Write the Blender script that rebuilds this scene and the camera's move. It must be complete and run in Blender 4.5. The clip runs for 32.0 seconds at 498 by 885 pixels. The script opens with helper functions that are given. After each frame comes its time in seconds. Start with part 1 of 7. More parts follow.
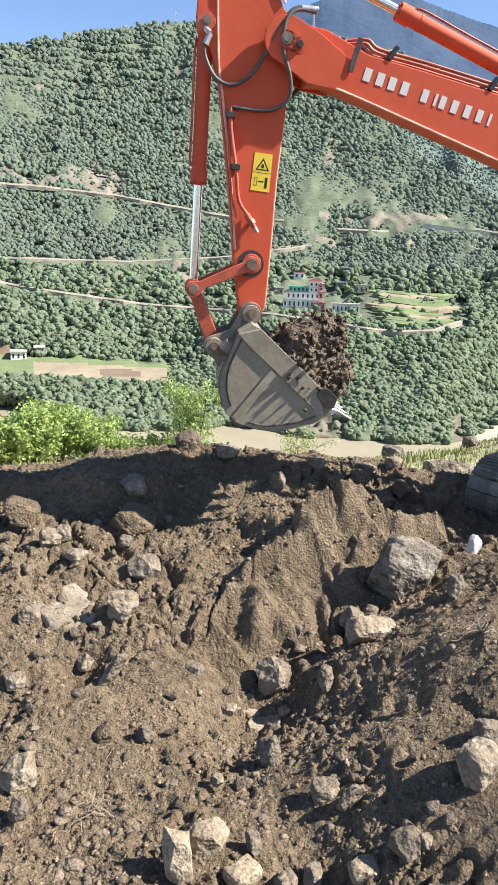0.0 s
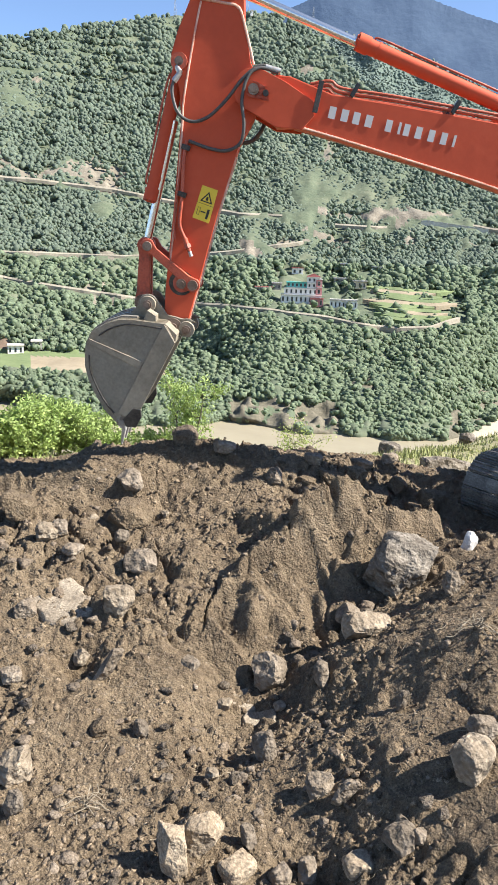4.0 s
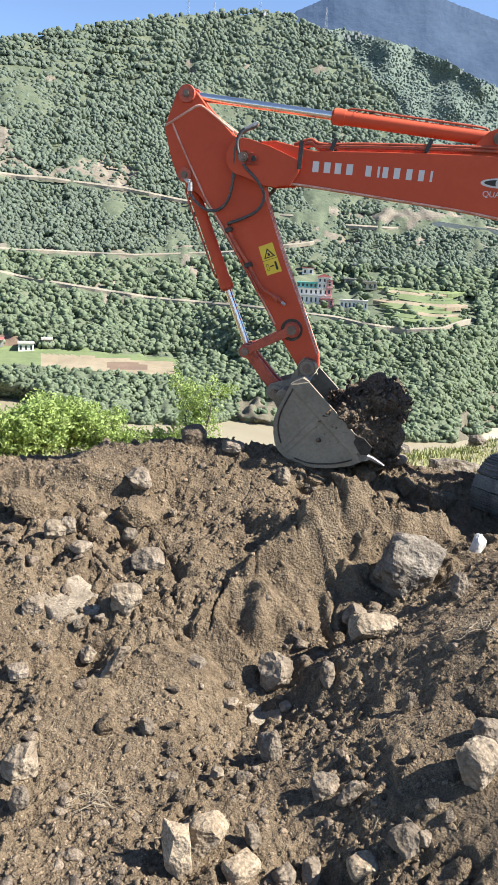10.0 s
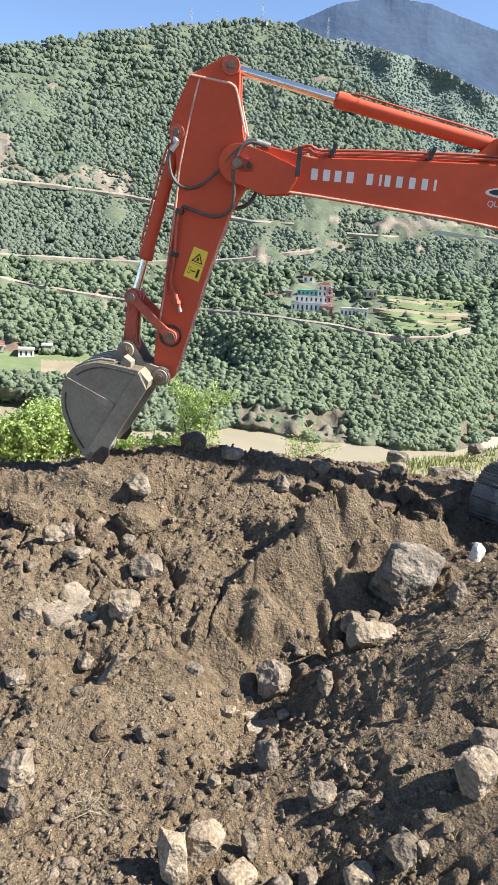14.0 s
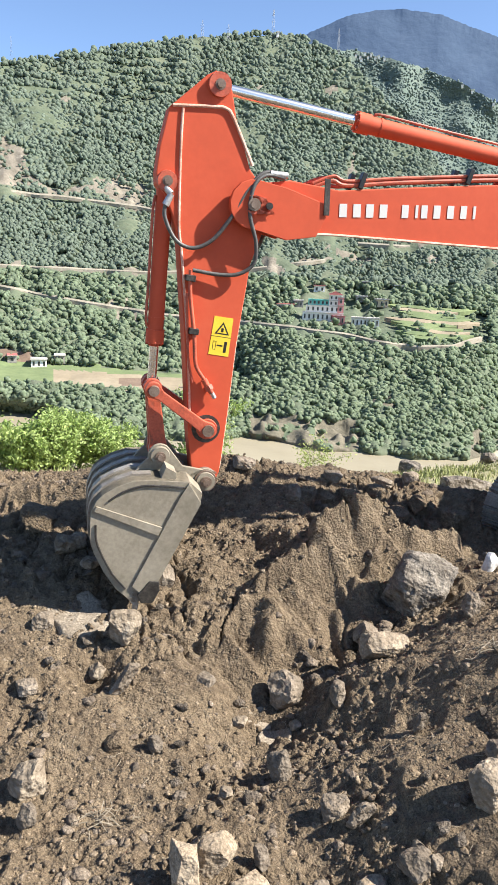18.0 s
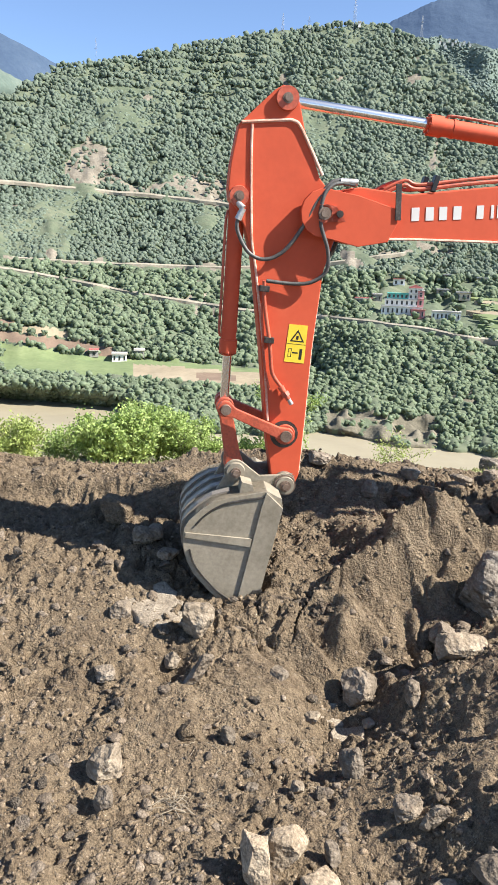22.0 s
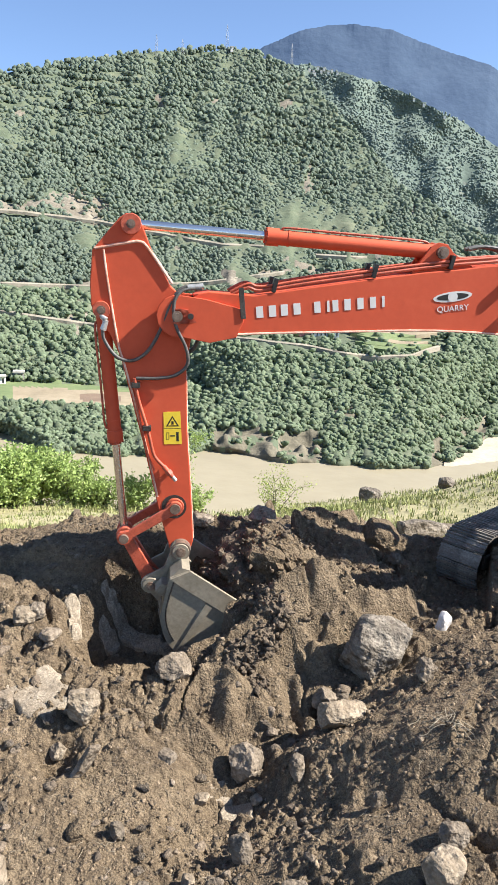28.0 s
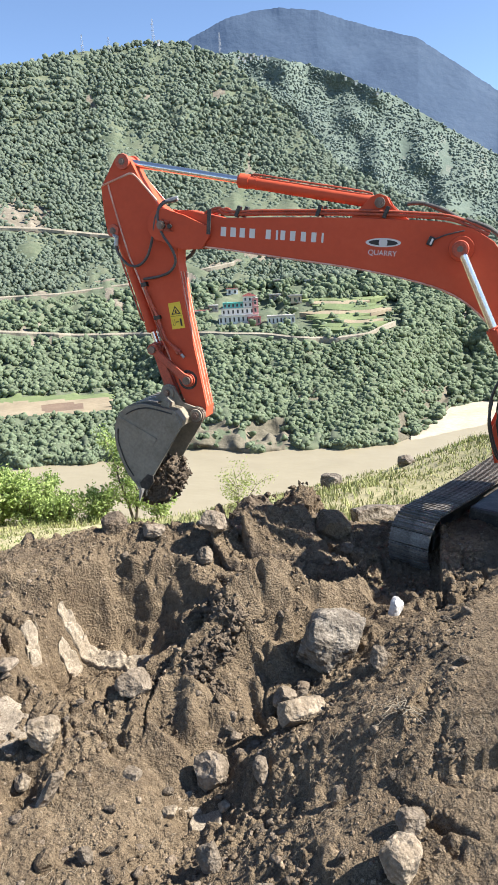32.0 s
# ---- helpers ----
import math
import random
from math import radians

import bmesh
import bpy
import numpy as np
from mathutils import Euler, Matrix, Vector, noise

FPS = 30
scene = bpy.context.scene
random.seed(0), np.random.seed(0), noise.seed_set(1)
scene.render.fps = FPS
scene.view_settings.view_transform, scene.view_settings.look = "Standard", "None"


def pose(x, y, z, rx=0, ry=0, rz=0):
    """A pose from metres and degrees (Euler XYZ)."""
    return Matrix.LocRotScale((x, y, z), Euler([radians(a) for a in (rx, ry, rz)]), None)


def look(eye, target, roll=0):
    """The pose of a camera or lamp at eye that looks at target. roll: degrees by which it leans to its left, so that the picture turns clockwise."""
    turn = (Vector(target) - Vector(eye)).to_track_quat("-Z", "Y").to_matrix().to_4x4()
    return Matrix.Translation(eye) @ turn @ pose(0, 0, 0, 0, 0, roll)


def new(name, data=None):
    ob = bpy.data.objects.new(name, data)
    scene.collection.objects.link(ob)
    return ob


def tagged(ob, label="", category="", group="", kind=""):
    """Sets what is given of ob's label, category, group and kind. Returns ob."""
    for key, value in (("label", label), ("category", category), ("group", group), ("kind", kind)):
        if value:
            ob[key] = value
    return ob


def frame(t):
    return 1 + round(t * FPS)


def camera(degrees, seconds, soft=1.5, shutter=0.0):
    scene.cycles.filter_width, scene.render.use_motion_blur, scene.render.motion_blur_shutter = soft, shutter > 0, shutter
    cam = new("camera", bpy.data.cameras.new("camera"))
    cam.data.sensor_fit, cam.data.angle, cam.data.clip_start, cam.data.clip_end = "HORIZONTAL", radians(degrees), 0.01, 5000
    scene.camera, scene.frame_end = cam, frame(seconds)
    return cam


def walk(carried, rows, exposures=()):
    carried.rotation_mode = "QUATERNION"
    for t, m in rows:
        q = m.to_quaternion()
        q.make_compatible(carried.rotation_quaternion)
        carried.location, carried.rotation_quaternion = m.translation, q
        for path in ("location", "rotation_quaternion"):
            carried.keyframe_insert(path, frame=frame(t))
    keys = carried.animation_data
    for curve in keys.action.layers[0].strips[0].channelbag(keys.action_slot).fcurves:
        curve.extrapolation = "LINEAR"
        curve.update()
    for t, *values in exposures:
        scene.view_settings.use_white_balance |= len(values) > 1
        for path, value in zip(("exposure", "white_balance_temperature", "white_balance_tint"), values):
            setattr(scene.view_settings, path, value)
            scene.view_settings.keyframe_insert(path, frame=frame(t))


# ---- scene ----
cam = camera(37.17, 32.0, soft=1.1)
PATH = [
    (0.0, pose(0.000, 0.000, 3.000, 76.99, -1.75, 0.41)),
    (0.5, pose(0.000, 0.000, 3.000, 76.92, -1.75, 0.47)),
    (1.0, pose(0.000, 0.000, 3.000, 76.83, -1.83, 0.51)),
    (1.5, pose(0.000, 0.000, 3.000, 76.75, -2.16, 0.00)),
    (2.0, pose(0.000, 0.000, 3.000, 76.69, -2.02, 0.02)),
    (2.5, pose(0.000, 0.000, 3.000, 76.62, -1.93, 0.06)),
    (3.0, pose(0.000, 0.000, 3.000, 76.52, -1.93, 0.14)),
    (3.5, pose(0.000, 0.000, 3.000, 76.55, -2.03, 0.18)),
    (5.5, pose(0.000, 0.000, 3.000, 77.17, -2.34, 0.50)),
    (6.0, pose(0.000, 0.000, 3.000, 77.31, -2.39, 0.55)),
    (6.5, pose(0.000, 0.000, 3.000, 77.25, -2.68, 0.57)),
    (7.0, pose(0.000, 0.000, 3.000, 77.16, -2.79, 0.57)),
    (7.5, pose(0.000, 0.000, 3.000, 77.06, -2.48, 0.40)),
    (8.0, pose(0.000, 0.000, 3.000, 76.68, -2.41, 0.79)),
    (8.5, pose(0.000, 0.000, 3.000, 76.60, -2.40, 0.86)),
    (9.0, pose(0.000, 0.000, 3.000, 76.52, -2.50, 0.93)),
    (9.5, pose(0.000, 0.000, 3.000, 76.53, -2.44, 0.98)),
    (10.0, pose(0.000, 0.000, 3.000, 76.59, -2.56, 1.05)),
    (10.5, pose(0.000, 0.000, 3.000, 76.60, -2.53, 1.10)),
    (11.0, pose(0.000, 0.000, 3.000, 76.51, -2.54, 1.13)),
    (11.5, pose(0.000, 0.000, 3.000, 76.59, -2.71, 1.27)),
    (12.0, pose(0.000, 0.000, 3.000, 76.72, -2.86, 1.38)),
    (12.5, pose(0.000, 0.000, 3.000, 77.07, -2.94, 1.29)),
    (13.0, pose(0.000, 0.000, 3.000, 77.23, -2.94, 1.23)),
    (13.5, pose(0.000, 0.000, 3.000, 77.18, -2.97, 1.08)),
    (14.0, pose(0.000, 0.000, 3.000, 77.14, -2.95, 1.09)),
    (14.5, pose(0.000, 0.000, 3.000, 77.54, -3.01, 1.17)),
    (16.5, pose(0.000, 0.000, 3.000, 77.69, -3.20, 1.42)),
    (17.0, pose(0.000, 0.000, 3.000, 77.85, -3.18, 1.47)),
    (17.5, pose(0.000, 0.000, 3.000, 77.89, -3.17, 1.50)),
    (18.0, pose(0.000, 0.000, 3.000, 77.83, -2.67, 1.94)),
    (18.5, pose(0.000, 0.000, 3.000, 77.64, -2.18, 4.23)),
    (19.0, pose(0.000, 0.000, 3.000, 77.48, -1.52, 7.90)),
    (19.5, pose(0.000, 0.000, 3.000, 77.42, -1.83, 8.41)),
    (20.0, pose(0.000, 0.000, 3.000, 77.34, -1.90, 8.39)),
    (20.5, pose(0.000, 0.000, 3.000, 77.27, -1.96, 8.18)),
    (21.0, pose(0.000, 0.000, 3.000, 77.22, -1.97, 8.07)),
    (21.5, pose(0.000, 0.000, 3.000, 77.22, -1.93, 7.90)),
    (22.0, pose(0.000, 0.000, 3.000, 77.18, -2.07, 7.81)),
    (22.5, pose(0.000, 0.000, 3.000, 77.17, -2.14, 7.76)),
    (23.0, pose(0.000, 0.000, 3.000, 77.10, -2.20, 7.71)),
    (23.5, pose(0.000, 0.000, 3.000, 77.11, -2.18, 7.69)),
    (24.0, pose(0.000, 0.000, 3.000, 77.21, -2.31, 7.55)),
    (24.5, pose(0.000, 0.000, 3.000, 77.32, -2.40, 7.29)),
    (26.5, pose(0.000, 0.000, 3.000, 77.24, -2.43, 7.36)),
    (27.0, pose(0.000, 0.000, 3.000, 77.16, -2.44, 7.38)),
    (27.5, pose(-0.002, 0.045, 3.164, 79.00, -2.69, 4.26)),
    (28.0, pose(0.077, 0.014, 3.740, 78.79, -1.88, -1.08)),
    (28.5, pose(0.161, -0.072, 3.991, 74.73, -3.63, 2.34)),
    (29.0, pose(0.256, -0.074, 4.025, 77.83, -1.88, 0.64)),
    (29.5, pose(0.345, -0.050, 3.972, 77.78, -2.98, -1.57)),
    (30.0, pose(0.365, -0.062, 3.977, 78.08, -2.73, 2.27)),
    (30.5, pose(0.396, -0.053, 4.005, 82.14, 0.89, 2.62)),
    (31.0, pose(0.436, -0.027, 3.962, 81.66, 3.30, 0.36)),
    (31.5, pose(0.478, -0.011, 3.939, 78.88, 3.28, -3.30)),
    (32.0, pose(0.497, -0.004, 3.919, 78.10, 3.51, -4.62)),
]
walk(cam, PATH)

# ---- light ----
SUN_AZ, SUN_EL = -9.0, 43.0          # degrees: from +x towards +y, and above the horizon
world = bpy.data.worlds.new("sky")
scene.world = world
world.use_nodes = True
sky = world.node_tree.nodes.new("ShaderNodeTexSky")
sky.sky_type = "NISHITA"
sky.sun_disc = False
sky.sun_elevation = radians(SUN_EL)
sky.sun_rotation = radians(90.0 - SUN_AZ)
sky.altitude, sky.air_density, sky.dust_density, sky.ozone_density = 3000.0, 0.95, 0.8, 2.0
back = world.node_tree.nodes["Background"]
back.inputs["Strength"].default_value = 0.094
world.node_tree.links.new(sky.outputs["Color"], back.inputs["Color"])
sun = new("sun", bpy.data.lights.new("sun", "SUN"))
sun.data.energy, sun.data.angle, sun.data.color = 5.0, radians(0.6), (1.0, 0.95, 0.88)
ea, ee = radians(SUN_AZ), radians(SUN_EL)
sun.matrix_world = look((math.cos(ea) * math.cos(ee) * 60, math.sin(ea) * math.cos(ee) * 60, math.sin(ee) * 60), (0, 0, 0))
scene.view_settings.exposure = 1.47


# ---- materials ----
def material(name, colors, scale=4.0, rough=0.85, metal=0.0, bump=0.3, bump_scale=None, detail=8.0, island=0.0, each=0.0, spread=(0.35, 0.65), fine=0.35, emit=None, grain=0.0, relief=0.3, strata=0.0):
    """Noise between two or three colours at two scales, with relief. island / each: random brightness by mesh island / by object."""
    m = bpy.data.materials.new(name)
    m.use_nodes = True
    nt = m.node_tree
    bsdf = nt.nodes["Principled BSDF"]
    co = nt.nodes.new("ShaderNodeTexCoord")
    n1 = nt.nodes.new("ShaderNodeTexNoise")
    n1.inputs["Scale"].default_value, n1.inputs["Detail"].default_value, n1.inputs["Roughness"].default_value = scale, detail, 0.65
    n2 = nt.nodes.new("ShaderNodeTexNoise")
    n2.inputs["Scale"].default_value, n2.inputs["Detail"].default_value = scale * 11.0, 4.0
    for n in (n1, n2):
        nt.links.new(co.outputs["Object"], n.inputs["Vector"])
    if strata:                                                            # thin beds, tilted in the stone
        bed = nt.nodes.new("ShaderNodeMapping")
        bed.inputs["Rotation"].default_value, bed.inputs["Scale"].default_value = (0.5, 0.35, 0.2), (1.0, 1.0, strata)
        nt.links.new(co.outputs["Object"], bed.inputs["Vector"])
        for n in (n1, n2):
            nt.links.new(bed.outputs["Vector"], n.inputs["Vector"])
    mixn = nt.nodes.new("ShaderNodeMix")
    mixn.inputs["Factor"].default_value = fine
    nt.links.new(n1.outputs["Fac"], mixn.inputs["A"])
    nt.links.new(n2.outputs["Fac"], mixn.inputs["B"])
    ramp = nt.nodes.new("ShaderNodeValToRGB")
    e = ramp.color_ramp.elements
    e[0].position, e[1].position = spread
    e[0].color, e[1].color = (*colors[0], 1), (*colors[-1], 1)
    if len(colors) == 3:
        mid = e.new((spread[0] + spread[1]) / 2)
        mid.color = (*colors[1], 1)
    nt.links.new(mixn.outputs["Result"], ramp.inputs["Fac"])
    out = ramp.outputs["Color"]
    if grain:
        ng = nt.nodes.new("ShaderNodeTexNoise")
        ng.inputs["Scale"].default_value, ng.inputs["Detail"].default_value = grain, 5.0
        nt.links.new(co.outputs["Object"], ng.inputs["Vector"])
        mg = nt.nodes.new("ShaderNodeMapRange")
        for key, val in (("From Min", 0.33), ("From Max", 0.67), ("To Min", 0.65), ("To Max", 1.35)):
            mg.inputs[key].default_value = val
        nt.links.new(ng.outputs["Fac"], mg.inputs["Value"])
        hg = nt.nodes.new("ShaderNodeHueSaturation")
        nt.links.new(out, hg.inputs["Color"])
        nt.links.new(mg.outputs["Result"], hg.inputs["Value"])
        out = hg.outputs["Color"]
    for amount, kind in ((island, "ShaderNodeNewGeometry"), (each, "ShaderNodeObjectInfo")):
        if amount:
            src = nt.nodes.new(kind)
            mr = nt.nodes.new("ShaderNodeMapRange")
            mr.inputs["To Min"].default_value, mr.inputs["To Max"].default_value = 1.0 - amount, 1.0 + amount
            nt.links.new(src.outputs["Random Per Island" if island and kind == "ShaderNodeNewGeometry" else "Random"], mr.inputs["Value"])
            hsv = nt.nodes.new("ShaderNodeHueSaturation")
            nt.links.new(out, hsv.inputs["Color"])
            nt.links.new(mr.outputs["Result"], hsv.inputs["Value"])
            out = hsv.outputs["Color"]
    nt.links.new(out, bsdf.inputs["Base Color"])
    bsdf.inputs["Roughness"].default_value, bsdf.inputs["Metallic"].default_value = rough, metal
    bsdf.inputs["Specular IOR Level"].default_value = 0.3 if rough > 0.7 else 0.5
    if bump:
        n3 = nt.nodes.new("ShaderNodeTexNoise")
        n3.inputs["Scale"].default_value, n3.inputs["Detail"].default_value = bump_scale or scale * 6, 4.0 if grain else 6.0
        n3.inputs["Roughness"].default_value = 0.55 if grain else 0.5
        nt.links.new(co.outputs["Object"], n3.inputs["Vector"])
        b = nt.nodes.new("ShaderNodeBump")
        b.inputs["Strength"].default_value, b.inputs["Distance"].default_value = bump, relief / (bump_scale or scale * 6)
        nt.links.new(n3.outputs["Fac"], b.inputs["Height"])
        nt.links.new(b.outputs["Normal"], bsdf.inputs["Normal"])
    # glow, used to put haze over the distant ridges
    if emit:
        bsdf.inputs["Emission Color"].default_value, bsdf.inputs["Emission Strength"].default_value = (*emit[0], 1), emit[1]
    return m


def pebbly(m, scale, share, tint, up=0.5, reach=0.42):
    """Pebbles bedded in a soil material: a share of the cells stand out as small stones of their own colour."""
    nt = m.node_tree
    bsdf = nt.nodes["Principled BSDF"]
    co = nt.nodes.new("ShaderNodeTexCoord")
    warp = nt.nodes.new("ShaderNodeTexNoise")
    warp.inputs["Scale"].default_value = scale * 1.2
    shift = nt.nodes.new("ShaderNodeVectorMath")
    shift.operation = "MULTIPLY_ADD"
    shift.inputs[1].default_value = [0.5 / scale] * 3
    nt.links.new(co.outputs["Object"], warp.inputs["Vector"])
    nt.links.new(warp.outputs["Color"], shift.inputs[0])
    nt.links.new(co.outputs["Object"], shift.inputs[2])
    cells = nt.nodes.new("ShaderNodeTexVoronoi")
    cells.inputs["Scale"].default_value = scale
    nt.links.new(shift.outputs["Vector"], cells.inputs["Vector"])
    pick = nt.nodes.new("ShaderNodeSeparateColor")
    nt.links.new(cells.outputs["Color"], pick.inputs["Color"])
    size = nt.nodes.new("ShaderNodeMapRange")
    for key, val in (("From Min", 1.0 - share), ("From Max", 1.0), ("To Min", 0.0), ("To Max", reach)):
        size.inputs[key].default_value = val
    nt.links.new(pick.outputs["Red"], size.inputs["Value"])
    high = nt.nodes.new("ShaderNodeMath")
    high.operation, high.use_clamp = "SUBTRACT", True
    nt.links.new(size.outputs["Result"], high.inputs[0])
    nt.links.new(cells.outputs["Distance"], high.inputs[1])
    edge = nt.nodes.new("ShaderNodeMapRange")
    edge.inputs["From Max"].default_value = 0.06
    nt.links.new(high.outputs["Value"], edge.inputs["Value"])
    shade = nt.nodes.new("ShaderNodeMix")
    shade.data_type = "RGBA"
    shade.inputs["A"].default_value, shade.inputs["B"].default_value = (*tint[0], 1), (*tint[1], 1)
    nt.links.new(pick.outputs["Green"], shade.inputs["Factor"])
    over = nt.nodes.new("ShaderNodeMix")
    over.data_type = "RGBA"
    link_in = bsdf.inputs["Base Color"].links[0].from_socket
    nt.links.new(edge.outputs["Result"], over.inputs["Factor"])
    nt.links.new(link_in, over.inputs["A"])
    nt.links.new(shade.outputs["Result"], over.inputs["B"])
    nt.links.new(over.outputs["Result"], bsdf.inputs["Base Color"])
    relief_in = nt.nodes.new("ShaderNodeBump")
    relief_in.inputs["Strength"].default_value, relief_in.inputs["Distance"].default_value = 1.0, up / scale
    nt.links.new(high.outputs["Value"], relief_in.inputs["Height"])
    if bsdf.inputs["Normal"].links:
        nt.links.new(bsdf.inputs["Normal"].links[0].from_socket, relief_in.inputs["Normal"])
    nt.links.new(relief_in.outputs["Normal"], bsdf.inputs["Normal"])
    return m


def plain(name, color, rough=0.5, metal=0.0):
    m = bpy.data.materials.new(name)
    m.use_nodes = True
    b = m.node_tree.nodes["Principled BSDF"]
    b.inputs["Base Color"].default_value, b.inputs["Roughness"].default_value, b.inputs["Metallic"].default_value = (*color, 1), rough, metal
    return m


def cutout(m, lean=0.5):
    """Lets light through a leaf."""
    b = m.node_tree.nodes["Principled BSDF"]
    b.inputs["Subsurface Weight"].default_value = 0.0
    tr = m.node_tree.nodes.new("ShaderNodeBsdfTranslucent")
    mx = m.node_tree.nodes.new("ShaderNodeMixShader")
    mx.inputs["Fac"].default_value = lean
    src = b.inputs["Base Color"].links[0].from_socket
    m.node_tree.links.new(src, tr.inputs["Color"])
    m.node_tree.links.new(b.outputs["BSDF"], mx.inputs[1])
    m.node_tree.links.new(tr.outputs["BSDF"], mx.inputs[2])
    m.node_tree.links.new(mx.outputs["Shader"], m.node_tree.nodes["Material Output"].inputs["Surface"])
    return m


SOIL = material("soil", ((0.076, 0.054, 0.034), (0.134, 0.099, 0.062), (0.198, 0.150, 0.097)), 1.3, 0.95, bump=1.0, bump_scale=30, spread=(0.34, 0.66), fine=0.5, grain=70, relief=1.7)
pebbly(SOIL, 52, 0.30, ((0.115, 0.087, 0.058), (0.222, 0.175, 0.122)), 0.3)
pebbly(SOIL, 21, 0.16, ((0.13, 0.099, 0.070), (0.25, 0.201, 0.149)), 0.4)
SOIL_DARK = material("moist_soil", ((0.066, 0.049, 0.034), (0.105, 0.080, 0.056), (0.155, 0.12, 0.086)), 3.0, 0.95, bump=1.0, bump_scale=13, grain=55, relief=0.9)
ROCK = material("rock", ((0.085, 0.066, 0.046), (0.17, 0.136, 0.10), (0.27, 0.225, 0.172)), 3.0, 0.9, bump=1.0, bump_scale=9, relief=0.9, each=0.25, spread=(0.36, 0.64))
ROCK_PALE = material("pale_rock", ((0.12, 0.092, 0.062), (0.21, 0.168, 0.12), (0.36, 0.30, 0.222)), 2.4, 0.9, bump=1.0, bump_scale=8, relief=0.9, each=0.15, spread=(0.36, 0.64))
SLATE = material("layered_rock", ((0.066, 0.053, 0.040), (0.142, 0.121, 0.096), (0.262, 0.230, 0.186)), 2.6, 0.85, bump=1.0, bump_scale=6, relief=0.9, spread=(0.38, 0.62), strata=2.2)
TAN = material("tan_stone", ((0.165, 0.125, 0.082), (0.245, 0.192, 0.132), (0.33, 0.268, 0.19)), 3.0, 0.88, bump=0.8, bump_scale=12, relief=0.6, each=0.12, spread=(0.34, 0.66), grain=45)
WHITE_STONE = material("white_stone", ((0.40, 0.38, 0.35), (0.55, 0.53, 0.50), (0.68, 0.66, 0.62)), 5.0, 0.8, bump=0.7, bump_scale=14)
GRAVEL = material("gravel", ((0.085, 0.061, 0.039), (0.142, 0.106, 0.070), (0.228, 0.178, 0.123)), 5.0, 0.95, bump=0.5, bump_scale=30, island=0.4, relief=0.8, grain=80)
DRY_GRASS = material("dry_grass_ground", ((0.19, 0.18, 0.09), (0.29, 0.262, 0.145), (0.39, 0.34, 0.21)), 0.5, 0.95, bump=0.6, bump_scale=9)
GRASS = material("grass_blades", ((0.14, 0.185, 0.06), (0.245, 0.262, 0.105), (0.37, 0.35, 0.18)), 0.6, 0.9, bump=0, island=0.35)
WATER = material("muddy_water", ((0.250, 0.216, 0.146), (0.278, 0.241, 0.164), (0.302, 0.263, 0.182)), 0.012, 0.5, bump=0.1, bump_scale=0.35)
HILL = material("hill_grass", ((0.070, 0.092, 0.058), (0.100, 0.120, 0.075), (0.140, 0.150, 0.098)), 0.018, 0.95, bump=0.6, bump_scale=0.25, fine=0.4)
HILL_BARE = material("bare_earth", ((0.11, 0.096, 0.072), (0.175, 0.153, 0.118), (0.26, 0.23, 0.182)), 0.05, 0.95, bump=0.9, bump_scale=0.4)
CLIFF = material("river_cliff", ((0.075, 0.068, 0.048), (0.125, 0.112, 0.08), (0.195, 0.172, 0.125)), 0.12, 0.95, bump=0.9, bump_scale=0.5)
# Bluish green: the haze over this slope is put into its colour.
SLOPE_HAZED = material("hazed_slope", ((0.076, 0.106, 0.088), (0.100, 0.130, 0.107), (0.128, 0.155, 0.127)), 0.008, 0.95, bump=0.6, bump_scale=0.08)
# Blue base and blue glow put distance haze into the mountains' own colour.
FAR_HAZED = material("hazed_mountain", ((0.020, 0.034, 0.056), (0.028, 0.045, 0.068), (0.038, 0.056, 0.08)), 0.004, 1.0, bump=0.5, bump_scale=0.02, emit=((0.17, 0.27, 0.50), 0.15))
FIELD_GREEN = material("green_field", ((0.108, 0.145, 0.066), (0.145, 0.182, 0.08), (0.185, 0.218, 0.102)), 0.05, 0.95, bump=0.2)
FIELD_TAN = material("tan_field", ((0.215, 0.175, 0.115), (0.262, 0.215, 0.145), (0.305, 0.255, 0.178)), 0.05, 0.95, bump=0.2)
FIELD_BROWN = material("ploughed_field", ((0.13, 0.09, 0.065), (0.17, 0.12, 0.085), (0.2, 0.145, 0.1)), 0.08, 0.95, bump=0.3)
ROAD = material("dirt_road", ((0.19, 0.168, 0.128), (0.25, 0.222, 0.172), (0.32, 0.285, 0.225)), 0.06, 0.95, bump=0.2)
# Raised, bluer leaf tones: part of the valley haze is put in the colour.
TREE_LOW = cutout(material("hill_foliage", ((0.148, 0.194, 0.126), (0.240, 0.300, 0.192), (0.345, 0.398, 0.266)), 0.5, 0.9, bump=0.5, bump_scale=1.5, relief=0.5, island=0.22, fine=0.35, spread=(0.34, 0.66)), 0.55)
TREE_HIGH = cutout(material("upper_foliage", ((0.164, 0.208, 0.162), (0.220, 0.270, 0.206), (0.285, 0.330, 0.250)), 0.4, 0.9, bump=0.5, bump_scale=1.0, relief=0.5, island=0.18, fine=0.35, spread=(0.34, 0.66)), 0.55)
# Blue-green leaves: distance haze is put into the colour.
TREE_HAZED = material("hazed_foliage", ((0.092, 0.126, 0.112), (0.116, 0.150, 0.132), (0.142, 0.174, 0.150)), 0.1, 0.95, bump=0.5, bump_scale=0.6, island=0.2)


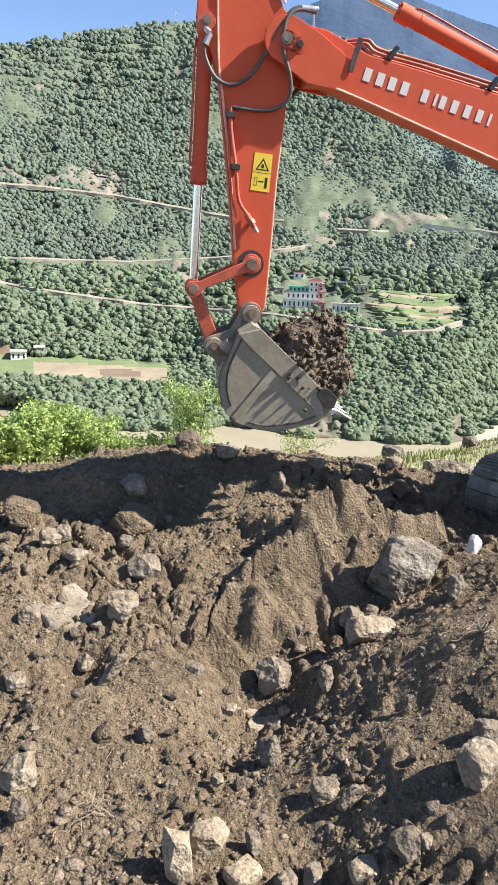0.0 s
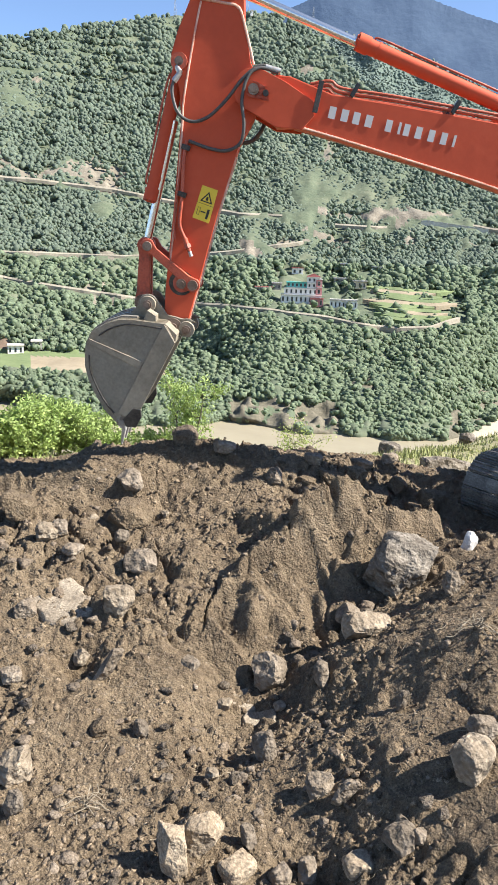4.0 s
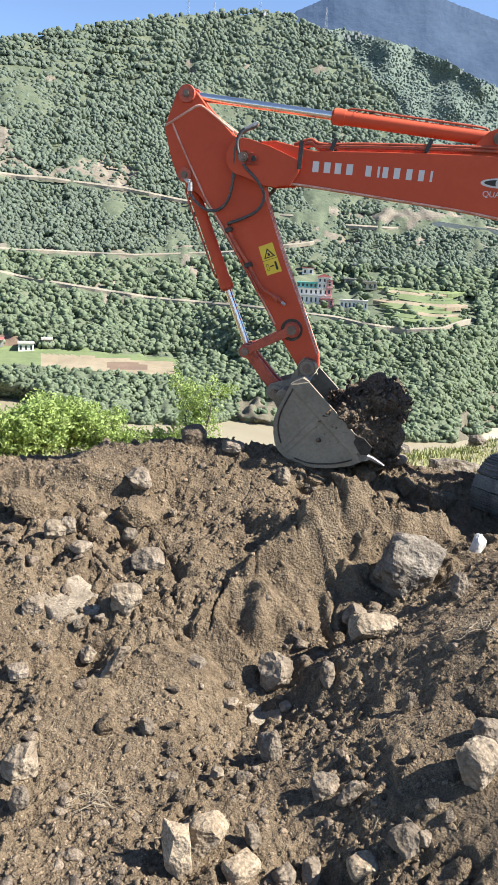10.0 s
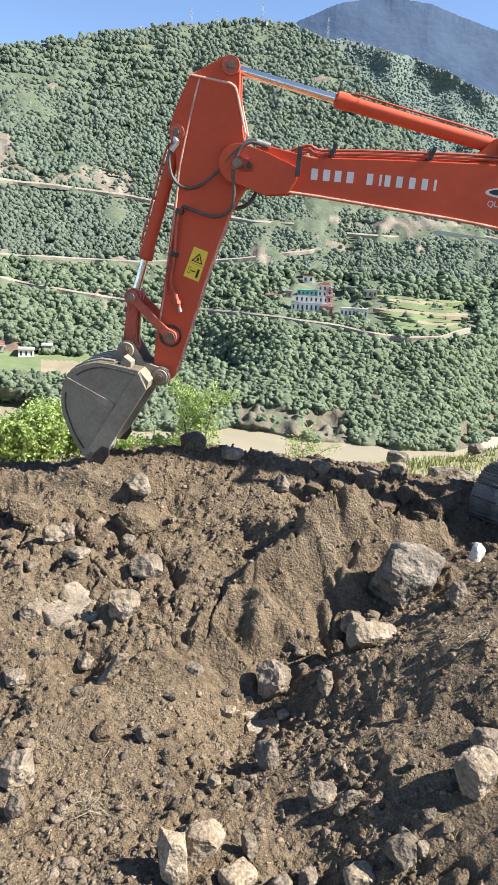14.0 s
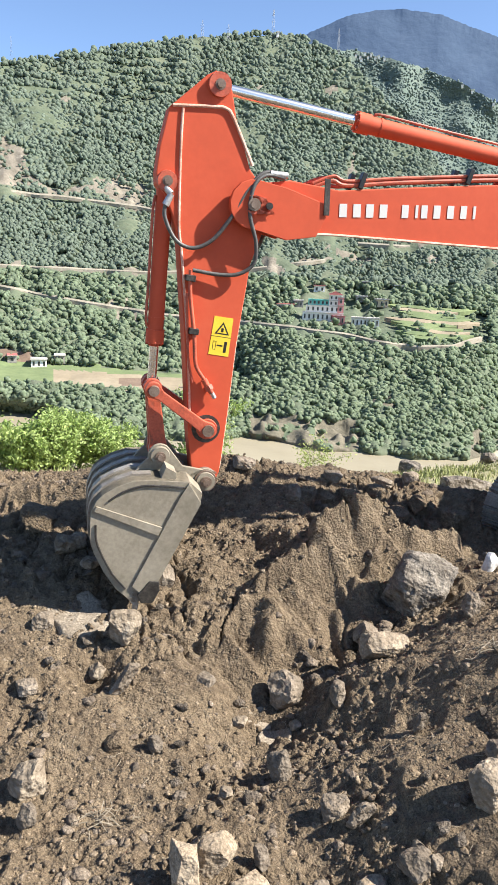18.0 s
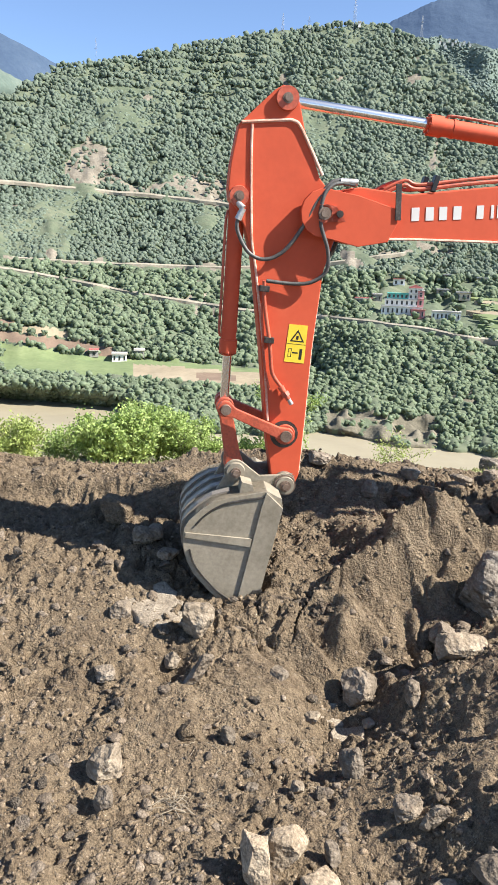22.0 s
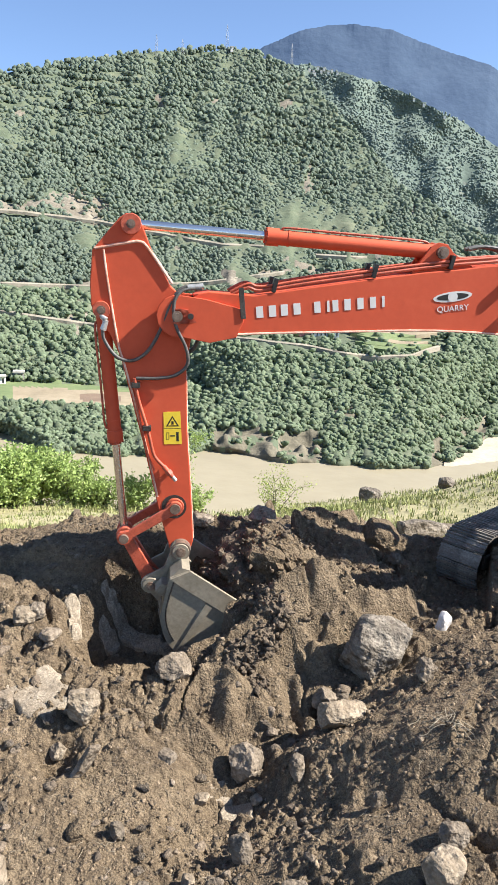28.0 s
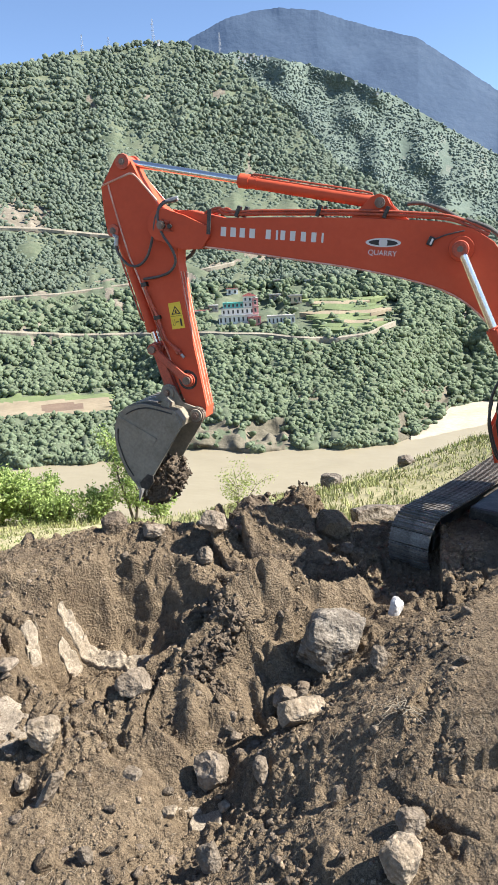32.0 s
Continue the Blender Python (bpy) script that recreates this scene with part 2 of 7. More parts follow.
# ---- building helpers ----
def part(name, bm, mat, parent=None, label="", smooth=False):
    """Links a bmesh as one mesh object, under a thing or a part."""
    me = bpy.data.meshes.new(name)
    bm.to_mesh(me)
    bm.free()
    if any(p.use_smooth for p in me.polygons):
        flat = [p.index for p in me.polygons if not p.use_smooth]
        me.set_sharp_from_angle(angle=0.7)
        for k in flat:
            me.polygons[k].use_smooth = False
    return link(name, me, mat, parent, label, smooth)


def link(name, me, mat, parent=None, label="", smooth=False):
    for one in mat if isinstance(mat, (list, tuple)) else (mat,):
        me.materials.append(one)
    if smooth:
        me.shade_smooth()
    ob = new(name, me)
    if parent is not None:
        ob.parent = parent
    if label:
        ob["label"] = label
    return ob


def mesh_of(name, verts, faces, mat, parent=None, label="", smooth=False, slots=None):
    me = bpy.data.meshes.new(name)
    me.from_pydata(np.asarray(verts, float).tolist(), [], np.asarray(faces).tolist() if isinstance(faces, np.ndarray) else faces)
    if slots is not None:
        me.polygons.foreach_set("material_index", np.asarray(slots, np.int32))
    me.update()
    return link(name, me, mat, parent, label, smooth)


NOISE = np.random.RandomState(11).rand(256, 256)


def vnoise(x, y, cell, seed=0):
    """Smooth noise from -1 to 1 with lumps about one cell wide."""
    x, y = np.asarray(x, float) / cell + seed * 17.31, np.asarray(y, float) / cell + seed * 9.77
    i, j = np.floor(x).astype(int), np.floor(y).astype(int)
    u, v = x - i, y - j
    u, v = u * u * (3 - 2 * u), v * v * (3 - 2 * v)
    a, b = NOISE[i % 256, j % 256], NOISE[(i + 1) % 256, j % 256]
    c, d = NOISE[i % 256, (j + 1) % 256], NOISE[(i + 1) % 256, (j + 1) % 256]
    return 2 * ((a * (1 - u) + b * u) * (1 - v) + (c * (1 - u) + d * u) * v) - 1


def ramp01(x):
    x = np.clip(x, 0, 1)
    return x * x * (3 - 2 * x)


def hump(x, y, cx, cy, sx, sy, turn=0.0):
    c, s = math.cos(radians(turn)), math.sin(radians(turn))
    dx, dy = (x - cx) * c + (y - cy) * s, -(x - cx) * s + (y - cy) * c
    return np.exp(-0.5 * (dx / sx) ** 2 - 0.5 * (dy / sy) ** 2)


# ---- the dug slope ----
ALONG = (-30, 2, 4.5, 6, 7.2, 8, 9, 10, 11.3, 12.2, 13.2, 15, 20, 28, 34, 60, 110, 150, 3000)
HEIGHT = (0.0, -1.3, -1.6, -1.52, -1.28, -0.94, -0.56, -0.36, -0.1, -0.08, -0.62, -1.3, -2.4, -4.25, -7.0, -26, -47.5, -50, -52)


# the edge of the loose earth, where it breaks off towards the gully: x, y, height
SCARP = ((2.6, 9.5, -0.16), (1.92, 9.2, 0.0), (1.55, 9.28, 0.26), (1.18, 9.25, 0.38), (0.74, 9.05, 0.20), (0.45, 8.8, -0.15), (0.18, 8.65, -0.40), (-0.16, 8.4, -0.67), (-0.41, 8.15, -0.86), (-0.6, 7.85, -1.02), (-0.9, 7.6, -1.16))
BANK_EDGE = ((3.6, 9.2, -0.2), (3.1, 7.7, -0.14), (2.35, 6.5, -0.22), (2.04, 5.95, -0.62), (2.2, 5.3, -0.62), (2.4, 4.5, -0.62), (2.6, 3.4, -0.7))
KNOLLS = ((0.16, 8.02, 0.22, 0.10, 0.2), (-4.3, 11.8, -0.32, 1.3, 1.2), (2.6, 11.5, -0.2, 0.8, 0.7), (2.75, 8.7, 0.3, 0.4, 0.4), (0.4, 7.3, -0.38, 0.55, 0.5), (0.3, 6.3, -0.2, 0.7, 0.5), (1.75, 8.3, -0.1, 0.5, 0.55), (1.45, 7.5, 0.05, 0.4, 0.4),
          (-1.75, 7.28, -0.34, 0.16, 0.14), (-1.6, 8.6, -0.1, 0.6, 0.5), (-0.6, 11.6, 0.3, 1.3, 0.5), (1.9, 11.8, 0.16, 0.9, 0.45),
          (3.0, 10.6, -0.42, 0.8, 0.7), (3.4, 9.3, -0.1, 0.9, 0.6), (-1.2, 10.0, -0.25, 1.1, 0.5), (-2.6, 10.4, 0.12, 0.6, 0.4))


def beside(x, y, line):
    """Distance to a broken line in the plan, its height at the nearest point, and the side on which the place lies."""
    x, y = np.asarray(x, float), np.asarray(y, float)
    best, height, side = np.full(np.shape(x), 1e9), np.zeros(np.shape(x)), np.zeros(np.shape(x))
    for (ax, ay, az), (bx, by, bz) in zip(line, line[1:]):
        ux, uy = bx - ax, by - ay
        k = np.clip(((x - ax) * ux + (y - ay) * uy) / (ux * ux + uy * uy), 0, 1)
        dx, dy = x - ax - k * ux, y - ay - k * uy
        d = np.hypot(dx, dy)
        hit = d < best
        best, height, side = np.where(hit, d, best), np.where(hit, az + k * (bz - az), height), np.where(hit, np.sign(ux * dy - uy * dx), side)
    return best, height, side


def scarp(x, y):
    """Height of the loose earth behind its broken edge and of the face in front of it."""
    best, height, side = beside(x, y, SCARP)
    d = best + 0.05 * vnoise(x, y, 0.35, 14) + 0.03 * vnoise(x, y, 0.15, 18)
    drop = np.where(side > 0, 1.42 * d - 0.10 * np.exp(-(d / 0.14) ** 2), np.minimum(0.8 * d, 0.24 + 0.25 * d) - 0.10 * np.exp(-(d / 0.25) ** 2))
    return height - 0.08 - drop, side, d


def bank(x, y):
    best, height, side = beside(x, y, BANK_EDGE)
    d = best + 0.10 * vnoise(x, y, 0.6, 34) + 0.04 * vnoise(x, y, 0.2, 38)
    return np.where(side > 0, height + np.minimum(0.16 * d, 0.2) - 0.07 * np.exp(-(d / 0.2) ** 2), height - 0.07 * np.exp(-(d / 0.2) ** 2) - 0.54 * d)


def blend_max(a, b, k):
    return np.maximum(a, b) + 0.7 * k * np.exp(-np.abs(a - b) / (2 * k))


def smooth_ground(x, y):
    """The ground without its small relief, as it lies before the pit is dug."""
    z = np.interp(y, ALONG, HEIGHT)
    z = 0.5 * z + 0.25 * (np.interp(y - 0.35, ALONG, HEIGHT) + np.interp(y + 0.35, ALONG, HEIGHT))
    near = ramp01((15 - y) / 2)
    for cx, cy, up, sx, sy in KNOLLS:
        z = z + near * up * hump(x, y, cx, cy, sx, sy)
    z = z + ramp01((y - 13) / 10) * ramp01((60 - y) / 25) * np.interp(x, (-6, -1, 3.2, 5.7, 7.9, 10.8, 18), (-0.3, -0.45, 0, 0.4, 0.8, 1.75, 2.6))   # the shoulder rises
    ledge = 10.45 + 0.25 * vnoise(x, 0 * x, 0.9, 52) + 0.12 * (x + 2)
    z = z + 0.2 * ramp01((y - ledge) / 0.16) * ramp01((12.2 - y) / 1.5) * ramp01((-0.9 - x) / 0.5)                   # a torn ledge below the crest
    low = z
    z = blend_max(z, scarp(x, y)[0], 0.06)
    z = blend_max(z, bank(x, y), 0.06)
    return low + (z - low) * near * ramp01((12.5 - y) / 2) * ramp01((y - 1.0) / 2.8)


def pit(x, y):
    wob = 0.12 * vnoise(x, y, 0.7, 15) + 0.035 * vnoise(x, y, 0.21, 81)
    d = np.sqrt(((x + 0.78) / 1.48) ** 2 + ((y - 9.65) / 1.36) ** 2) + wob
    d = d + 0.07 * vnoise(np.arctan2(y - 9.65, x + 0.78) * 2.2, 0 * x, 0.5, 28)      # gouges of the teeth
    p = ramp01((1.0 - d) / (0.5 + 0.25 * ramp01((x + 0.5) / 0.8)))
    q = p * 4 + 1.1 * vnoise(x, y, 0.4, 83) * (p > 0)
    ledge = (np.floor(q) + ramp01((q - np.floor(q)) * 2.2)) / 4              # broken ledges on its walls
    return np.clip(0.5 * p + 0.5 * ledge, 0, 1) * ramp01(p * 12)


def lumps(x, y, cell, seed, fill):
    """Broken lumps about one cell wide standing out of the soil, from 0 to 1."""
    x, y = np.asarray(x, float) / cell + seed * 3.7, np.asarray(y, float) / cell + seed * 5.3
    i, j = np.floor(x).astype(int), np.floor(y).astype(int)
    out = np.zeros(np.shape(x))
    for di in (-1, 0, 1):
        for dj in (-1, 0, 1):
            a, b = (i + di) % 256, (j + dj) % 256
            ox, oy, size = NOISE[a, b], NOISE[(a + 71) % 256, (b + 29) % 256], NOISE[(a + 13) % 256, (b + 101) % 256]
            turn = NOISE[(a + 131) % 256, (b + 57) % 256] * 6.28
            dx, dy = x - i - di - ox, y - j - dj - oy
            dx, dy = dx * np.cos(turn) + dy * np.sin(turn), (dy * np.cos(turn) - dx * np.sin(turn)) * 1.35
            r = np.where(size < fill, 0.28 + 0.5 * size / fill, 0.0) * 0.72
            h = np.clip(1.25 * (1 - np.maximum(np.maximum(np.abs(dx), np.abs(dy)), 0.75 * (np.abs(dx) + np.abs(dy))) / np.maximum(r, 1e-3)), 0, 0.8 + 0.3 * dx) * r
            out = np.maximum(out, h)
    return out


def relief(x, y):
    near = ramp01((15 - y) / 2.5) * ramp01((y - 3.2) / 0.9)
    w = 0.05 * vnoise(x, y, 0.25, 19)
    c, s = 0.8, 0.6
    u, v = x * c - y * s + w, x * s + y * c - w
    n = 0.085 * vnoise(u, v, 1.0, 1) + 0.045 * vnoise(x, y, 0.45, 2)
    crumbly = ramp01(1.3 * vnoise(x, y, 0.9, 24) + 0.6)                  # loose, broken ground between trodden, even patches
    n = n + (0.35 + 0.65 * crumbly) * (0.092 * (0.45 - np.abs(vnoise(u, v, 0.24, 3))) + 0.055 * (0.45 - np.abs(vnoise(x - w, y + w, 0.11, 4))))
    n = n + 0.014 * vnoise(u, v, 0.062, 9) + 0.008 * vnoise(x, y, 0.04, 39)
    q, r = u + 0.5 * w, v - 0.4 * w
    n = n + crumbly * (0.42 * lumps(u, v, 0.36, 1, 0.2) * 0.36 + 0.75 * lumps(q, r, 0.17, 2, 0.34) * 0.17)
    n = n + (0.6 + 0.4 * crumbly) * (1.05 * lumps(r, q, 0.10, 5, 0.55) * 0.10 + 0.9 * lumps(u, v, 0.065, 3, 0.55) * 0.065)
    torn = ramp01(2.2 * vnoise(x, y, 1.3, 23) + 0.15)                      # crevices where the earth has torn
    n = n - torn * (0.19 * np.exp(-(vnoise(u + 2 * w, v, 0.5, 25) / 0.085) ** 2) + 0.10 * np.exp(-(vnoise(x, y + 2 * w, 0.24, 26) / 0.10) ** 2))
    e, side, d = scarp(x, y)
    face = (side > 0) * ramp01((0.95 - d) / 0.4) * ramp01(d / 0.15)       # runnels down the broken face
    along = 0.636 * x + 0.771 * y
    n = n * (1 - 0.62 * face) + face * (0.11 * vnoise(along * 2.6, d * 0.5 + w * 4, 0.4, 6) + 0.045 * vnoise(along * 5, d * 1.2, 0.4, 16) + 0.012 * vnoise(x, y, 0.07, 4))
    e, high, side = beside(x, y, BANK_EDGE)
    raked = (side > 0) * ramp01((e + 0.1) / 0.4) * ramp01((9 - y) / 1.5) + (side <= 0) * ramp01((1.0 - e) / 0.5) * ramp01((8 - y) / 1.0)                     # even scraped soil on the bank
    n = n * (1 - 0.68 * raked)
    return n * near + (1 - near) * (0.25 * vnoise(x, y, 4.0, 7) + 0.1 * vnoise(x, y, 1.2, 8)) * ramp01((y - 12) / 4)


def ground_z(x, y, dug=True):
    z = smooth_ground(x, y) + relief(x, y)
    if dug:
        p = pit(x, y)
        floor = -1.4 + 0.1 * vnoise(x, y, 0.5, 12) + 0.04 * vnoise(x, y, 0.16, 29) + 0.08 * (y - 9.75) + 0.55 * relief(x, y)
        z = z + np.minimum(floor - z, 0) * p
    return z


def spaced(lo, hi, step, far_lo, far_hi, grow=1.13):
    mid = list(np.arange(lo, hi + 1e-6, step))
    up, s = [], step
    while (up[-1] if up else hi) < far_hi:
        s = min(s * grow, 160.0)
        up.append((up[-1] if up else hi) + s)
    down, s = [], step
    while (down[-1] if down else lo) > far_lo:
        s = min(s * grow, 160.0)
        down.append((down[-1] if down else lo) - s)
    return np.array(down[::-1] + mid + up)


def make_ground():
    xs, ys = spaced(-4.9, 4.3, 0.02, -2600, 2600, 1.14), spaced(4.2, 12.9, 0.02, -300, 4300, 1.12)
    gx, gy = np.meshgrid(xs, ys)
    gz = ground_z(gx, gy)
    nx, ny = len(xs), len(ys)
    idx = np.arange(nx * ny).reshape(ny, nx)
    faces = np.stack([idx[:-1, :-1], idx[:-1, 1:], idx[1:, 1:], idx[1:, :-1]], -1).reshape(-1, 4)
    fx, fy = (gx[:-1, :-1] + gx[1:, 1:]).ravel() / 2, (gy[:-1, :-1] + gy[1:, 1:]).ravel() / 2
    edge = 13.0 + 0.5 * vnoise(fx, fy, 1.1, 5)
    slot = np.where(fy > edge, 1, 0)
    ob = mesh_of("ground", np.stack([gx, gy, gz], -1).reshape(-1, 3), faces, (SOIL, DRY_GRASS), smooth=True, slots=slot)
    return tagged(ob, "freshly dug brown earth slope with a pit, running down to dry grass", "ground", kind="structure")


make_ground()

# ---- river ----
river = mesh_of("river", [(-2600, 60, -47), (2600, 60, -47), (2600, 420, -47), (-2600, 420, -47)], [(0, 1, 2, 3)], WATER)
tagged(river, "wide muddy tan river in the valley", "river", kind="structure")

# ---- pale sand laid down along the far bank ----
def make_sand_bar():
    az = np.arange(16.6, 34.01, 0.2)
    front = np.interp(az, (16.6, 17.2, 18.5, 21.1, 22.9, 26, 34), (-11.9, -11.88, -11.75, -11.27, -10.8, -10.4, -10.2)) + 0.05 * vnoise(az, 0 * az, 0.6, 91)
    rear = np.maximum(np.interp(az, (16.6, 18.4, 19.5, 34), (-11.75, -10.7, -9.3, -8.7)), front + 0.02)
    rows, n = 9, len(az)
    v = []
    for r in range(rows):
        q = r / (rows - 1)
        d = 49.8 / np.tan(np.radians(-(front * (1 - q) + rear * q)))
        z = -47.15 + 0.75 * ramp01(np.full(n, q * 2.5)) + 0.18 * vnoise(d * np.sin(np.radians(az)), d, 4.0, 92) * min(1, q * 4)
        v.append(np.stack([d * np.sin(np.radians(az)), d * np.cos(np.radians(az)), z], -1))
    idx = np.arange(rows * n).reshape(rows, n)
    faces = np.stack([idx[:-1, :-1], idx[:-1, 1:], idx[1:, 1:], idx[1:, :-1]], -1).reshape(-1, 4)
    tagged(mesh_of("sand_bar", np.concatenate(v), faces, SAND, smooth=True), "pale sand bar along the muddy river", "sand bar", kind="structure")


SAND = material("river_sand", ((0.33, 0.28, 0.205), (0.39, 0.335, 0.25), (0.45, 0.39, 0.30)), 0.06, 0.95, bump=0.3, bump_scale=0.4)
make_sand_bar()

# ---- far side of the valley: a hill seen across the river ----
EYE_Z = 3.0
BANK = ((-40, -27, -22.2, -17.2, -13.5, -6.4, -1.5, 4.2, 8.8, 14.4, 17, 18.4, 19.5, 21.2, 25, 34), (-9.2, -9.4, -9.8, -10.3, -11.9, -12.2, -11.7, -12.4, -12.45, -12.35, -11.75, -11.0, -9.6, -9.3, -9.1, -9.0))
RIDGE = ((-40, -32, -25.4, -21.6, -16.7, -12.7, -8, -5, -2, 1.2, 4, 7, 9.35, 11.7, 14.1, 17, 22, 34), (5.5, 8.0, 10.9, 13.2, 14.1, 15.0, 15.95, 16.25, 16.7, 16.5, 15.4, 13.0, 10.7, 8.1, 6.8, 5.2, 3.5, 1.0))
LEVEL = (-13, -12, -9.6, -8.4, -6.8, -4.0, -1.5, 0.3, 5.2, 17, 20)
AWAY_LEFT = (226, 234, 262, 281, 348, 385, 440, 475, 600, 1000, 1100)
AWAY_RIGHT = (226, 234, 255, 268, 290, 325, 415, 450, 590, 1000, 1100)


def away(az, el):
    w = ramp01((np.asarray(az, float) + 6) / 8)
    near = np.interp(el, LEVEL, AWAY_LEFT) * (1 - w) + np.interp(el, LEVEL, AWAY_RIGHT) * w
    near = near * (1 + 0.23 * ramp01((np.asarray(az) - 13.5) / 8) * ramp01((0.5 - np.asarray(el)) / 7))   # the spur falls back upstream
    low = np.interp(az, *BANK)
    k = ramp01(1 - (el - low) / 1.3)                                       # the foot stands at the water's edge
    near = near * (1 - k) + (EYE_Z + 46.8) / np.tan(np.radians(-low)) * k
    return near * (1 + 0.012 * vnoise(np.asarray(az) * 3, np.asarray(el) * 3, 4.0, 21))


def on_hill(az, el, lift=0.0):
    d = away(az, el)
    a = np.radians(az)
    z = EYE_Z + d * np.tan(np.radians(el)) + lift
    return np.stack([d * np.sin(a), d * np.cos(a), z + 0 * a], -1)


def in_patch(az, el, a0, a1, e0, e1):
    return (az > a0) & (az < a1) & (el > e0) & (el < e1)


def left_field(az, el):
    tilt = -0.05 * (az + 13)
    return in_patch(az, el - tilt, -26, -6.2, -8.25, -6.75) & (el > -9.0)


def upper_left_strip(az, el):
    """Which crop grows on the terraces above the left field: 0 none, 2 green, 3 tan, 4 ploughed."""
    b = el + 0.145 * (az + 27) + 0.06 * vnoise(az, el, 1.3, 46)
    out = np.where((b > -5.25) & (b < -4.5) & (az < -17.8), 4, 0)
    out = np.where((b > -4.4) & (b < -3.85) & (az > -24.6) & (az < -21.2), 3, out)
    out = np.where((b > -4.1) & (b < -3.7) & (az < -25), 4, out)
    out = np.where((b > -6.1) & (b < -5.4) & (az < -22), 2, out)
    out = np.where((b > -6.9) & (b < -6.35) & (az < -20), 2, out)
    return np.where(az > -32, out, 0)


def upper_left_field(az, el):
    return upper_left_strip(az, el) > 0


def right_terrace(az, el):
    return in_patch(az, el, 8.2, 16.2, -3.95, -1.25) & (el > -3.9 + 0.25 * np.maximum(10 - az, 0)) & (el < -1.2 - 0.14 * np.maximum(az - 13, 0))


def house_ground(az, el):
    return in_patch(az, el, 1.6, 8.8, -3.1, -0.2)


def bare(az, el):
    n = vnoise(az, el, 0.8, 31)
    scar = (hump(az, el, -19.5, 7.3, 1.3, 1.4) + hump(az, el, -11.2, 6.1, 1.5, 0.95) + hump(az, el, 10, 3.9, 4.5, 0.35) + hump(az, el, -15, 5.9, 3, .4) * 0.7) > 0.55 + 0.35 * n
    cliff = in_patch(az, el, -1.4, 7.2, -12.6, -9.95) | (in_patch(az, el, 15.6, 19.5, -12, -8) & (vnoise(az, el, 0.9, 33) > -0.1))
    cliff = cliff & (vnoise(az, el, 0.7, 32) > -0.55)
    cut = (np.abs(el - np.interp(az, ROAD_B[0], ROAD_B[1]) - 0.3) < 0.28) & (vnoise(az, el, 1.6, 35) > 0.4)
    return scar | cliff | cut | ((vnoise(az, el, 1.9, 36) + 0.6 * vnoise(az, el, 0.6, 37) > 1.08))


ROAD_A = ((-30, -25.6, -21, -15.4, -10.4, -1.1, 4.3), (5.75, 5.6, 5.5, 5.26, 4.95, 3.7, 3.6))
ROAD_B = ((-30, -25.8, -15.4, -9.5, -2, 4), (0.4, 0.4, 0.25, 0.25, 0.9, 1.9))
ROAD_C = ((-30, -25.8, -21.1, -15.35, -8.5, -1.5), (0.1, -0.35, -0.98, -2.0, -2.82, -3.1))
ROAD_D = ((-1.5, 2, 6, 8, 11, 13.5, 15.6), (-3.1, -3.35, -3.75, -4.1, -4.35, -4.05, -3.3))
ROAD_E = ((6, 10, 12.5, 17.5, 22), (3.1, 3.0, 3.7, 3.1, 2.8))


def make_hill():
    az = np.arange(-40, 34.01, 0.22)
    rows = 190
    s = np.linspace(0, 1, rows)[:, None]
    low, top = np.interp(az, *BANK)[None], np.interp(az, *RIDGE)[None] + 0.12 * vnoise(az, 0 * az, 1.7, 40)[None]
    el = low + (top - low) * s
    a2 = np.broadcast_to(az[None], el.shape)
    v = on_hill(a2, el)
    flat = left_field(a2, el) | right_terrace(a2, el) | upper_left_field(a2, el)
    v[..., 2] += np.where(flat, 0.1, 1.6) * vnoise(a2, el, 0.55, 41) * ramp01((s * 30)) +  4.0 * vnoise(a2, el, 2.2, 42) * ramp01(s * 2.5 - 0.6)
    crag = 1 + 0.007 * vnoise(a2 * 1.0, el * 0.35, 0.22, 43) * bare(a2, el) * ramp01(s * 60)       # broken rock of the cliffs
    v[..., :2] *= crag[..., None]
    over = v[-1:].copy()
    over[..., :2] *= 1.25
    over[..., 2] -= 160
    under = v[:1].copy()
    under[..., 2] -= 8
    v = np.concatenate([under, v, over])
    n, m = v.shape[1], v.shape[0]
    idx = np.arange(n * m).reshape(m, n)
    faces = np.stack([idx[:-1, :-1], idx[:-1, 1:], idx[1:, 1:], idx[1:, :-1]], -1).reshape(-1, 4)
    e2 = np.concatenate([el[:1], el, el[-1:]])
    fa = np.broadcast_to(((az[1:] + az[:-1]) / 2)[None], (m - 1, n - 1)).ravel()
    fe = ((e2[1:, 1:] + e2[:-1, :-1]) / 2).ravel()
    slot = np.where(bare(fa, fe), np.where(fe < -7.5, 5, 1), 0)
    lf = left_field(fa, fe)
    band = fe + 0.05 * (fa + 13)
    slot = np.where(lf, np.where(band > -7.15, 2, np.where((fa > -11.6) & (fa < -8.6) & (band < -7.4) & (band > -7.95), 4, np.where(fa > -16.5, 3, 2))), slot)
    slot = np.where(upper_left_field(fa, fe), upper_left_strip(fa, fe), slot)
    ob = mesh_of("hill", v.reshape(-1, 3), faces, (HILL, HILL_BARE, FIELD_GREEN, FIELD_TAN, FIELD_BROWN, CLIFF), smooth=True, slots=slot)
    tagged(ob, "steep wooded hill across the river with terraces and bare scars", "hill", kind="structure")


make_hill()


